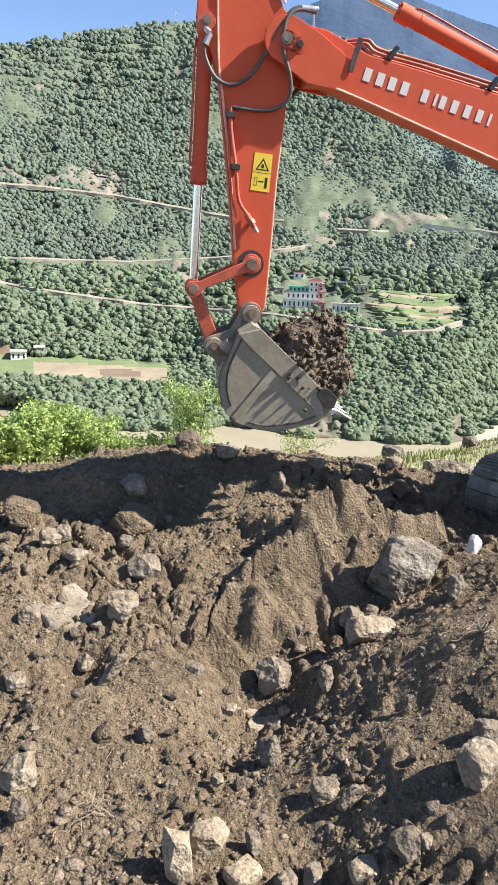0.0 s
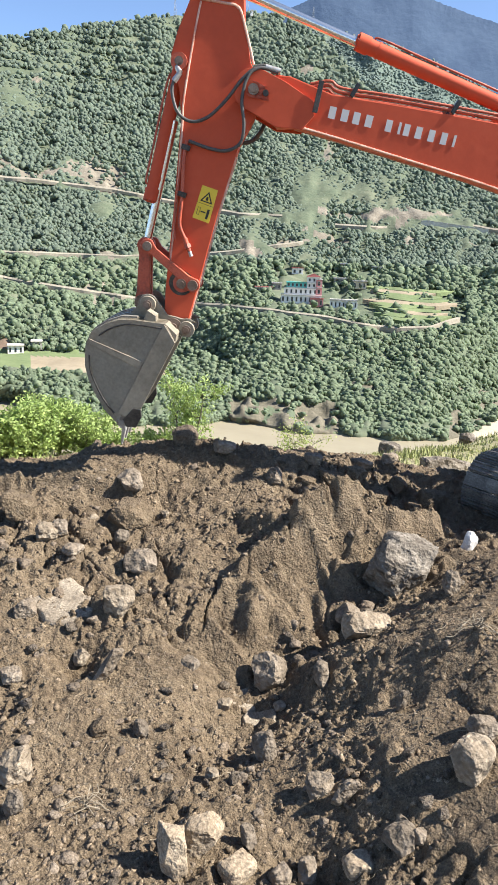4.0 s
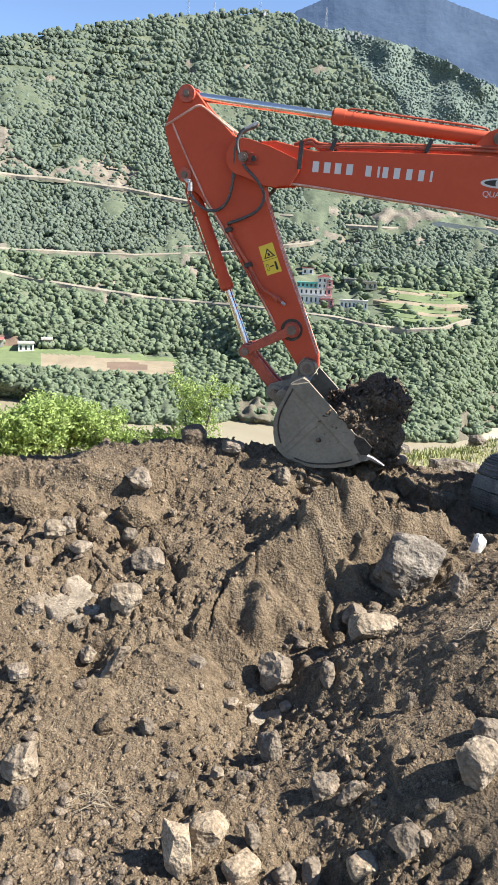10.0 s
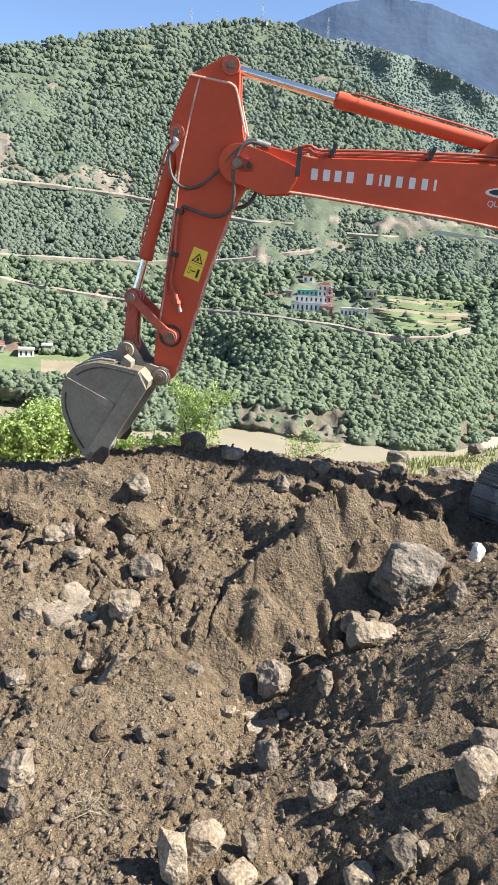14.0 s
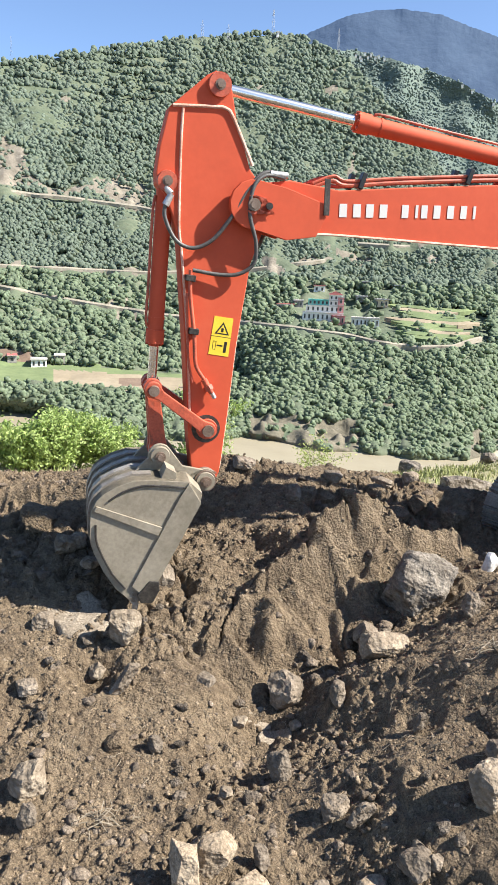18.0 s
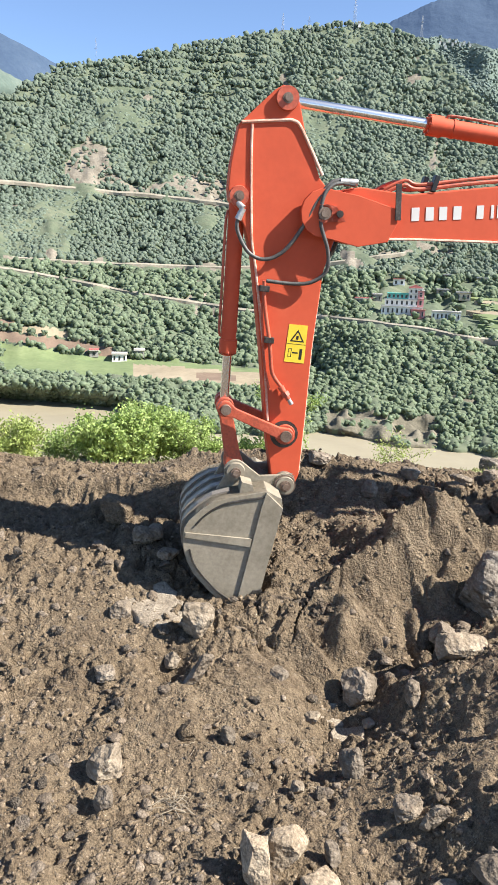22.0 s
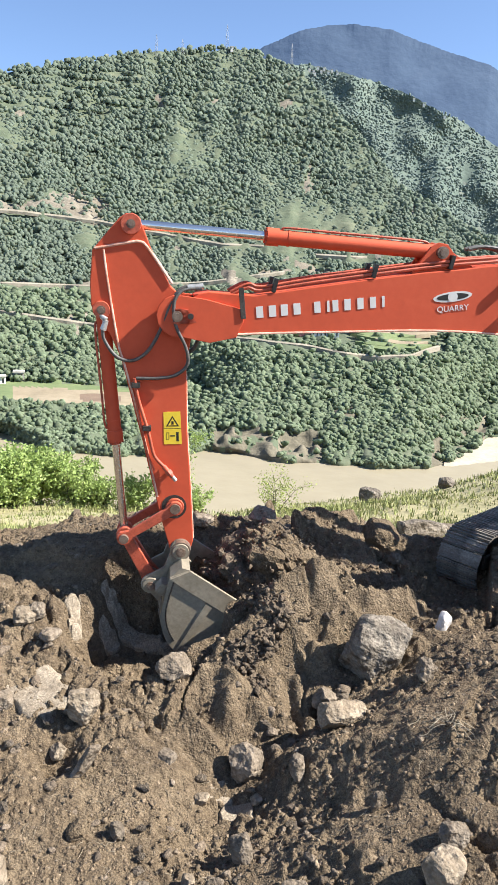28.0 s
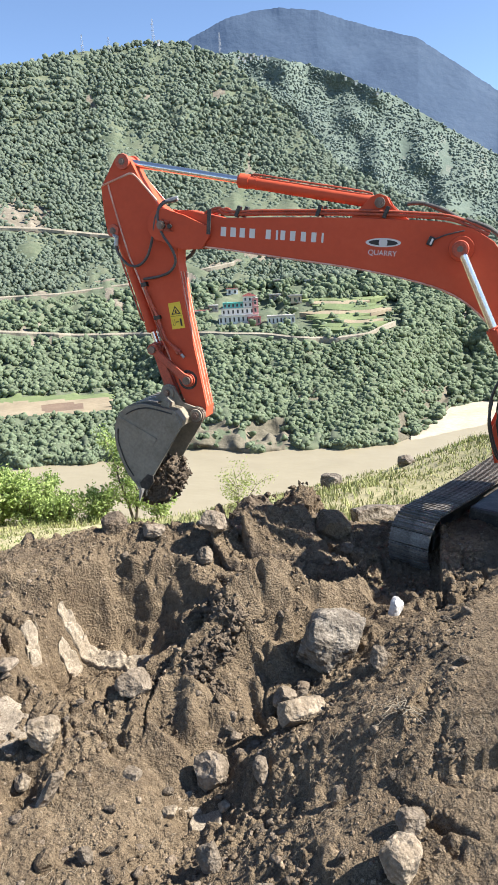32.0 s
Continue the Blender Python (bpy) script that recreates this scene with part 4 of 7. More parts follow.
    for wide in (0.115, 0.03, 0.105, 0.12, 0.115, 0.11, 0.03):
        bar(u0, 0.312 + (4.875 - u0) * 0.335, min(wide, 0.022 + wide * 0.45), 0.13, WHITE)
        u0 -= (wide + 0.036) * math.cos(slope)
    eye = [(2.62 + 0.235 * math.cos(a) * 0.95 - 0.075 * math.sin(a) * 0.31, 0.985 - 0.235 * math.cos(a) * 0.31 + 0.075 * math.sin(a) * 0.95) for a in np.linspace(0, 6.283, 28, endpoint=False)]
    part("emblem", prism(eye, 0.2065, 0.2095), WHITE, boom, "white oval emblem with a black centre")
    eye = [(2.62 + 0.195 * math.cos(a) * 0.95 - 0.048 * math.sin(a) * 0.31, 0.985 - 0.195 * math.cos(a) * 0.31 + 0.048 * math.sin(a) * 0.95) for a in np.linspace(0, 6.283, 28, endpoint=False)]
    part("emblem_ring", prism(eye, 0.2095, 0.2115), INK, boom)
    part("emblem_centre", prism(circle(2.62, 0.985, 0.06, 16), 0.2115, 0.2135), WHITE, boom)
    cu = bpy.data.curves.new("word", "FONT")
    cu.body, cu.size, cu.extrude, cu.align_x = "QUARRY", 0.098, 0.0015, "CENTER"
    cu.materials.append(WHITE)
    word = new("word", cu)
    word.parent = boom
    c, k = math.cos(slope), math.sin(slope)
    word.matrix_basis = pose(2.565, 0.2085, 0.825) @ Matrix(((-c, k, 0, 0), (0, 0, 1, 0), (k, c, 0, 0), (0, 0, 0, 1)))
    part("work_lamp", box(2.0, 2.08, 0.206, 0.26, 1.18, 1.30, 0.01), BLACK, boom, "small black work lamp")
    part("lamp_lens", box(2.015, 2.04, 0.26, 0.264, 1.2, 1.28), WHITE, boom)
    hose = bmesh.new()
    for k in range(2):
        pipe([(2.55, 0.06 - 0.1 * k, 1.56), (2.35, 0.06 - 0.1 * k, 1.64), (2.05, 0.08 - 0.1 * k, 1.66 - 0.02 * k), (1.75, 0.1 - 0.1 * k, 1.62)], 0.024, 8, 5, hose)
    pipe([(2.0, 0.23, 1.28), (1.9, 0.23, 1.38), (1.7, 0.23, 1.52)], 0.01, 6, 4, hose)
    pipe([(1.75, 0.16, 1.66), (1.3, 0.16, 1.64), (0.8, 0.2, 1.3), (0.3, 0.2, 0.9)], 0.026, 8, 5, hose)
    part("hose", hose, RUBBER, boom, "black hydraulic hoses")
    return boom


def make_arm():
    side = [(-1.09, 0.46), (-1.115, 0.54), (-1.06, 0.62), (-0.72, 0.925), (-0.357, 0.965), (-0.12, 0.965), (-0.02, 0.94), (0.06, 0.86), (0.236, 0.755), (0.5, 0.65), (1.478, 0.435), (2.438, 0.245), (2.80, 0.155), (2.95, 0.12), (3.0, 0.0), (2.96, -0.11), (2.80, -0.158), (2.12, -0.135), (1.388, -0.10), (0.57, -0.10), (0.25, -0.165), (-0.1, -0.17), (-0.323, 0.07), (-0.75, 0.285), (-0.98, 0.365)]
    arm = part("arm", prism(side, -0.155, 0.155, 0.010), ORANGE, excavator, "orange dipper arm with rubbed edges")
    for s in (-1, 1):
        rim = bmesh.new()
        pipe([(-0.355, s * 0.16, 0.05), (-0.74, s * 0.16, 0.31), (-0.81, s * 0.16, 0.40), (-0.80, s * 0.16, 0.52), (-0.735, s * 0.16, 0.9)], 0.016, 8, 5, rim)
        pipe([(-0.73, s * 0.16, 0.80), (-0.4, s * 0.16, 0.77), (0.3, s * 0.16, 0.68), (0.6, s * 0.16, 0.605), (1.478, s * 0.16, 0.405), (2.2, s * 0.16, 0.27)], 0.013, 8, 4, rim)
        part("edge_rib", rim, EDGE, arm, "orange stiffening rib with worn paint")
        for (u, v), r in ((TOP, 0.115), (KNEE, 0.10), (LINK, 0.115), (ARM, 0.13)):
            collar(arm, u, v, 0.155 if s > 0 else -0.195, r, 0.04, PIN if r > 0.12 else ORANGE_WORN)
        part("grease_stain", prism(circle(LINK[0], LINK[1] + 0.01, 0.155, 18), s * 0.1565, s * 0.159), STEEL_DARK, arm)
    pin(arm, *TOP, 0.2, 0.05)
    pin(arm, *KNEE, 0.2, 0.05)
    pin(arm, *LINK, 0.24, 0.062)
    pin(arm, *ARM, 0.30, 0.062)
    part("boss", tube((ARM[0], -0.26, 0), (ARM[0], 0.26, 0), 0.12, seg=26), PIN, arm)
    # feed pipe down the side, its clips and elbow
    bm = bmesh.new()
    pipe([(0.72, 0.20, 0.50), (0.95, 0.20, 0.47), (1.35, 0.2, 0.365), (1.62, 0.2, 0.31), (1.72, 0.2, 0.26), (1.82, 0.2, 0.17), (1.88, 0.2, 0.15)], 0.021, 10, 5, bm)
    pipe([(0.95, 0.19, 0.50), (1.3, 0.185, 0.44), (1.6, 0.185, 0.385), (1.85, 0.185, 0.30)], 0.012, 8, 4, bm)
    part("feed_pipe", bm, ORANGE_WORN, arm)
    for u, v in ((0.80, 0.50), (1.32, 0.385)):
        part("clip", box(u - 0.03, u + 0.03, 0.155, 0.235, v - 0.06, v + 0.04, 0.006), STEEL_DARK, arm)
    bm = tube((1.80, 0.2, 0.19), (1.93, 0.21, 0.085), 0.035, 0.028, 12)
    tube((1.86, 0.2, 0.14), (1.90, 0.21, 0.11), 0.048, seg=6, bm=bm)
    part("elbow", bm, ORANGE_WORN, arm)
    part("nozzle", tube((1.92, 0.21, 0.09), (1.98, 0.212, 0.045), 0.024, seg=10), STEEL_WORN, arm)
    # warning label
    part("label_plate", prism([(1.137, 0.177), (1.135, -0.022), (1.537, -0.036), (1.535, 0.179)], 0.1565, 0.1585), YELLOW, arm, "yellow warning label")
    tri = [(1.185, 0.073), (1.315, 0.15), (1.315, -0.006)]
    part("label_sign", prism(tri, 0.1585, 0.1595), INK, arm)
    part("label_sign", prism([(1.215, 0.073), (1.302, 0.125), (1.302, 0.02)], 0.1595, 0.1603), YELLOW, arm)
    part("label_sign", prism([(1.25, 0.085), (1.25, 0.06), (1.292, 0.058), (1.292, 0.088)], 0.1603, 0.161), INK, arm)
    part("label_rule", box(1.338, 1.343, 0.1585, 0.1595, -0.03, 0.178), INK, arm)
    for q in ((1.39, 1.48, 0.115, 0.12), (1.39, 1.48, 0.145, 0.15), (1.39, 1.395, 0.115, 0.15), (1.475, 1.48, 0.115, 0.15), (1.425, 1.44, 0.045, 0.105), (1.385, 1.50, 0.0, 0.03)):
        part("label_sign", box(q[0], q[1], 0.1585, 0.1595, q[2], q[3]), INK, arm)
    # hoses that hang from the boom's nose
    a = pipe([(-0.33, 0.21, -0.30), (-0.31, 0.23, -0.06), (-0.12, 0.26, 0.08), (0.15, 0.25, 0.19), (0.4, 0.23, 0.34), (0.51, 0.22, 0.52), (0.46, 0.22, 0.70), (0.27, 0.2, 0.83), (0.14, 0.2, 0.84)], 0.020, 10, 6)
    part("hose", a, RUBBER, arm, "black ribbed hydraulic hose")
    a = pipe([(-0.30, 0.22, -0.28), (-0.29, 0.25, -0.08), (-0.16, 0.28, 0.03), (0.1, 0.28, 0.02), (0.35, 0.27, -0.09), (0.55, 0.25, -0.11), (0.68, 0.23, 0.02), (0.72, 0.21, 0.22), (0.72, 0.2, 0.48)], 0.020, 10, 6)
    part("hose", a, RUBBER, arm, "black ribbed hydraulic hose")
    a = pipe([(-0.2, -0.22, -0.2), (0.0, -0.26, -0.25), (0.25, -0.26, -0.28), (0.45, -0.25, -0.2), (0.55, -0.2, 0.0)], 0.027, 10, 6)
    part("hose", a, RUBBER, arm, "black ribbed hydraulic hose")
    bm = tube((0.16, 0.2, 0.84), (0.05, 0.2, 0.80), 0.036, 0.03, 12)
    tube((0.05, 0.2, 0.80), (0.0, 0.17, 0.86), 0.034, 0.03, 10, bm)
    part("hose_end", bm, STEEL_WORN, arm)
    part("hose_end", tube((-0.33, 0.21, -0.30), (-0.315, 0.225, -0.12), 0.034, seg=12), STEEL_WORN, arm)
    # striped scuffs on the inner face
    for k in range(3):
        y = -0.1 + 0.1 * k
        part("wear_strip", pipe([(0.7, y, -0.101), (1.39, y, -0.103), (2.12, y, -0.138), (2.78, y, -0.16)], 0.012, 6, 3), EDGE, arm)
    return arm


def make_bucket():
    belly = [(0.244, -0.02), (0.586, -0.19), (0.75, -0.29), (0.866, -0.43), (0.94, -0.56), (0.965, -0.66), (0.945, -0.79), (0.907, -0.88), (0.82, -1.03), (0.70, -1.16), (0.5, -1.30), (0.29, -1.41), (0.05, -1.47)]
    front = [(-0.04, -1.40), (-0.06, -1.15), (0.02, -0.154)]
    bucket = part("bucket", prism([(0.26, -0.06), (0.02, -0.154), (0.06, -0.06), (0.244, -0.02)], -0.56, 0.56, 0.006), STEEL, excavator, "dusty grey steel digging bucket with worn teeth")
    half = 0.575
    for s in (-1, 1):
        y0, y1 = s * (half - 0.022), s * half
        part("side_plate", prism(belly + front, min(y0, y1), max(y0, y1), 0.004), STEEL, bucket)
        strip = prism([(0.25, -0.03), (0.02, -0.154), (-0.06, -1.15), (-0.05, -1.36), (0.16, -1.30), (0.215, -0.6), (0.25, -0.2)], min(s * half, s * (half + 0.024)), max(s * half, s * (half + 0.024)), 0.005)
        part("side_strip", strip, STEEL, bucket)
        rib = prism([(0.23, -0.58), (0.94, -0.70), (0.93, -0.76), (0.22, -0.68)], min(s * half, s * (half + 0.02)), max(s * half, s * (half + 0.02)), 0.004)
        part("side_rib", rib, STEEL, bucket)
        rim = pipe([(u, s * (half + 0.006), v) for u, v in ((0.25, -0.09), (0.56, -0.235), (0.70, -0.34), (0.80, -0.47), (0.86, -0.6))], 0.011, 6, 4)
        pipe([(u, s * (half + 0.006), v) for u, v in ((0.84, -0.88), (0.74, -1.03), (0.6, -1.15), (0.4, -1.28), (0.2, -1.36))], 0.011, 6, 4, rim)
        part("weld_bead", rim, STEEL_DARK, bucket)
        part("side_cutter", prism([(-0.06, -1.12), (-0.12, -1.2), (-0.13, -1.36), (-0.02, -1.42), (0.06, -1.36), (0.03, -1.16)], min(s * half, s * (half + 0.04)), max(s * half, s * (half + 0.04)), 0.008), STEEL_DARK, bucket)
        ear = prism(circle(0, 0, 0.125, 9, -80, 95) + [(0.30, 0.02)] + circle(HITCH, 0, 0.125, 9, 110, -40) + [(0.72, -0.30), (0.45, -0.16), (0.20, -0.06), (0.08, -0.18), (0.03, -0.2)], s * 0.22 - 0.022, s * 0.22 + 0.022, 0.008)
        part("ear", ear, STEEL, bucket)
        for u in (0.0, HITCH):
            collar(bucket, u, 0, s * 0.245 if s > 0 else -0.285, 0.105, 0.04, STEEL)
        part("gusset", prism([(0.40, -0.02), (0.34, -0.12), (0.5, -0.16), (0.52, -0.02)], s * 0.30 - 0.01, s * 0.30 + 0.2 * s if s > 0 else -0.28, 0.0), STEEL, bucket)
    shell = bmesh.new()
    ring = [[shell.verts.new((u, y, v)) for y in np.linspace(-half + 0.01, half - 0.01, 9)] for u, v in belly]
    for a, b in zip(ring, ring[1:]):
        for k in range(8):
            shell.faces.new((a[k], a[k + 1], b[k + 1], b[k])).smooth = True
    bmesh.ops.solidify(shell, geom=shell.faces[:], thickness=0.03)
    part("shell", shell, STEEL, bucket)
    for y in (-0.36, -0.12, 0.12, 0.36):
        bm, rings = bmesh.new(), []
        line = belly[1:]
        for k, (u, v) in enumerate(line):
            (ua, va), (ub, vb) = line[max(k - 1, 0)], line[min(k + 1, len(line) - 1)]
            n = Vector((vb - va, 0, ua - ub)).normalized() * 0.02
            rings.append([bm.verts.new(Vector((u, y + e, v)) + n * g) for e, g in ((-0.05, -1.0), (0.05, -1.0), (0.05, 0.2), (-0.05, 0.2))])
        for a, b in zip(rings, rings[1:]):
            for k in range(4):
                bm.faces.new((a[k], a[(k + 1) % 4], b[(k + 1) % 4], b[k]))
        bm.faces.new(rings[0][::-1])
        bm.faces.new(rings[-1])
        bmesh.ops.recalc_face_normals(bm, faces=bm.faces[:])
        part("wear_strap", bm, STRAP, bucket)
    part("lip", prism([(0.10, -1.30), (0.07, -1.32), (-0.03, -1.48), (0.03, -1.49), (0.14, -1.44)], -half, half, 0.006), STEEL_WORN, bucket)
    for k in range(5):
        y = -0.5 + 0.25 * k
        tooth = bmesh.new()
        pts = [((0.06, -1.36), 0.055), ((0.0, -1.47), 0.052), ((-0.06, -1.62), 0.032), ((-0.085, -1.69), 0.02)]
        rows = []
        for (u, v), w in pts:
            t = 0.05 if w > 0.04 else w * 0.9
            rows.append([tooth.verts.new((u + dx, y + dy, v + dz)) for dx, dy, dz in ((-t * 0.8, -w, -t * 0.4), (-t * 0.8, w, -t * 0.4), (t * 0.8, w, t * 0.4), (t * 0.8, -w, t * 0.4))])
        for a, b in zip(rows, rows[1:]):
            for i in range(4):
                tooth.faces.new((a[i], a[(i + 1) % 4], b[(i + 1) % 4], b[i]))
        tooth.faces.new(rows[0][::-1])
        tooth.faces.new(rows[-1])
        bmesh.ops.recalc_face_normals(tooth, faces=tooth.faces[:])
        bmesh.ops.bevel(tooth, geom=tooth.edges[:], offset=0.008, segments=1, affect="EDGES")
        part("tooth", tooth, STEEL_WORN, bucket)
    pin(bucket, 0, 0, 0.31, 0.055)
    pin(bucket, HITCH, 0, 0.31, 0.055)
    return bucket


def make_cylinder(name, length, r, rod_r, rod_len, label):
    """A barrel that starts at its eye, and a rod whose eye is at its own origin; both lie along x."""
    bm = tube((0.07, 0, 0), (length - 0.17, 0, 0), r, seg=26)
    tube((length - 0.17, 0, 0), (length - 0.03, 0, 0), r * 1.16, seg=26, bm=bm)
    tube((length - 0.03, 0, 0), (length, 0, 0), r * 0.85, r * 0.8, 22, bm)
    tube((length - 0.30, 0, 0), (length - 0.275, 0, 0), r * 1.07, seg=26, bm=bm)
    barrel = part(name, bm, ORANGE, excavator, label)
    part("eye", tube((0, -0.085, 0), (0, 0.085, 0), r * 1.15, seg=22), ORANGE_WORN, barrel)
    line = pipe([(0.14, 0.02, r * 1.05), (0.3, 0.03, r * 1.3), (length * 0.6, 0.03, r * 1.28), (length - 0.28, 0.03, r * 1.3), (length - 0.2, 0.02, r)], 0.014, 8, 4)
    part("oil_line", line, ORANGE_WORN, barrel)
    for k in range(8):
        a = 2 * math.pi * k / 8
        part("bolt", tube((length - 0.05, r * math.cos(a), r * math.sin(a)), (length - 0.012, r * math.cos(a), r * math.sin(a)), 0.015, seg=6), ORANGE_WORN, barrel)
    rod = part(name + "_rod", tube((0.06, 0, 0), (rod_len, 0, 0), rod_r, seg=22), CHROME, excavator, "bright chrome piston rod")
    part("rod_eye", tube((0, -0.085, 0), (0, 0.085, 0), r * 0.98, seg=22), ORANGE_WORN, rod)
    return barrel, rod


def make_links():
    tip = part("tipping_link", tube((0, -0.2, 0), (0, 0.2, 0), 0.075, seg=18), ORANGE_WORN, excavator, "orange tipping link pair")
    for s in (-1, 1):
        y = s * 0.215
        plate = prism(circle(0, 0, 0.09, 10, 90, 270) + [(0.1, -0.06), (TIP_LINK - 0.1, -0.05)] + circle(TIP_LINK, 0, 0.09, 10, -90, 90) + [(TIP_LINK - 0.1, 0.05), (0.1, 0.06)], y - 0.03, y + 0.03, 0.01)
        part("side_link", plate, ORANGE_WORN, tip)
        part("link_cap", tube((TIP_LINK, y, 0), (TIP_LINK, y + s * 0.07, 0), 0.062, 0.055, 18), PIN, tip)
        part("link_cap", tube((0, y, 0), (0, y + s * 0.05, 0), 0.07, 0.062, 18), PIN, tip)
    pull = part("bucket_link", prism(circle(0, 0, 0.10, 10, 90, 270) + [(0.12, -0.07), (PULL_LINK - 0.12, -0.085)] + circle(PULL_LINK, 0, 0.11, 10, -90, 90) + [(PULL_LINK - 0.12, 0.085), (0.12, 0.07)], -0.13, -0.05, 0.012), ORANGE_WORN, excavator, "dull orange bucket link")
    part("side_link", prism(circle(0, 0, 0.10, 10, 90, 270) + [(0.12, -0.07), (PULL_LINK - 0.12, -0.085)] + circle(PULL_LINK, 0, 0.11, 10, -90, 90) + [(PULL_LINK - 0.12, 0.085), (0.12, 0.07)], 0.05, 0.13, 0.012), ORANGE_WORN, pull)
    part("spacer", tube((PULL_LINK, -0.17, 0), (PULL_LINK, 0.17, 0), 0.10, seg=18), PIN, pull)
    part("cross_piece", box(0.2, 0.42, -0.06, 0.06, -0.05, 0.05, 0.01), ORANGE_WORN, pull)
    return tip, pull


def make_upper():
    up = part("upper_structure", box(-2.5, 0.7, -1.3, 1.3, 1.05, 1.32, 0.03), ORANGE_WORN, excavator, "orange slewing upper structure with a black cab")
    part("counterweight", prism([(-2.75, 1.15), (-2.05, 1.15), (-2.05, 2.25), (-2.6, 2.25), (-2.8, 1.9)], -1.3, 1.3, 0.08), ORANGE, up)
    part("engine_hood", box(-2.04, -0.45, -1.28, 1.28, 1.33, 2.0, 0.05), ORANGE, up)
    part("side_locker", box(-0.44, 0.9, -1.28, -0.5, 1.33, 1.75, 0.04), ORANGE, up)
    for s in (-1, 1):
        part("boom_bracket", prism([(0.1, 1.33), (0.9, 1.2), (1.0, 1.6), (0.7, 2.45), (0.35, 2.45), (0.15, 1.9)], s * 0.28 - 0.03, s * 0.28 + 0.03, 0.01), ORANGE, up)
    for y in (0.47, 1.27):
        part("cab_sill", prism([(-0.36, 1.33), (1.42, 1.33), (1.49, 1.42), (1.51, 1.5), (-0.36, 1.5)], y - 0.02, y + 0.02, 0.008), BLACK, up)
        for q in ([(1.44, 1.4), (1.55, 1.5), (1.66, 2.0), (1.62, 2.45), (1.36, 3.0), (1.28, 2.98), (1.53, 2.43), (1.57, 2.0), (1.48, 1.52)], [(0.45, 1.45), (0.52, 1.45), (0.52, 2.95), (0.45, 2.95)], [(-0.36, 1.45), (-0.25, 1.45), (-0.25, 2.95), (-0.38, 2.9)]):
            part("cab_pillar", prism(q, y - 0.035, y + 0.035, 0.006), BLACK, up)
        part("side_window", prism([(-0.25, 1.52), (1.5, 1.52), (1.58, 2.02), (1.52, 2.43), (1.28, 2.95), (-0.25, 2.95)], y - 0.006, y + 0.006), GLASS, up).visible_shadow = False
    part("cab_roof", prism([(-0.38, 2.93), (1.34, 2.96), (1.36, 3.0), (1.2, 3.05), (-0.25, 3.05)], 0.44, 1.3, 0.02), BLACK, up)
    part("lower_windscreen", prism([(1.42, 1.35), (1.54, 1.5), (1.645, 2.0), (1.635, 2.0), (1.53, 1.51), (1.41, 1.35)], 0.5, 1.24), GLASS, up).visible_shadow = False
    part("windscreen", prism([(1.645, 2.02), (1.605, 2.45), (1.345, 2.98), (1.335, 2.98), (1.595, 2.45), (1.635, 2.02)], 0.5, 1.24), GLASS, up).visible_shadow = False
    part("cab_back", box(-0.37, -0.33, 0.5, 1.24, 1.35, 1.9), BLACK, up)
    part("window_bar", pipe([(1.50, 1.33, 1.4), (1.66, 1.33, 1.75), (1.74, 1.33, 2.1), (1.70, 1.33, 2.45), (1.42, 1.33, 3.0)], 0.018, 8, 5), BLACK, up)
    part("handrail", pipe([(1.44, 1.3, 1.45), (1.62, 1.36, 1.6), (1.74, 1.36, 2.0), (1.72, 1.33, 2.3)], 0.016, 8, 5), BLACK, up)
    part("sticker", box(1.48, 1.52, 1.292, 1.295, 1.42, 1.56), WHITE, up)
    for ob in up.children:
        if ob.name.split(".")[0] in ("cab_sill", "cab_pillar", "side_window", "cab_roof", "lower_windscreen", "windscreen", "cab_back", "window_bar", "handrail", "sticker"):
            ob.location.x = -0.72
    return up


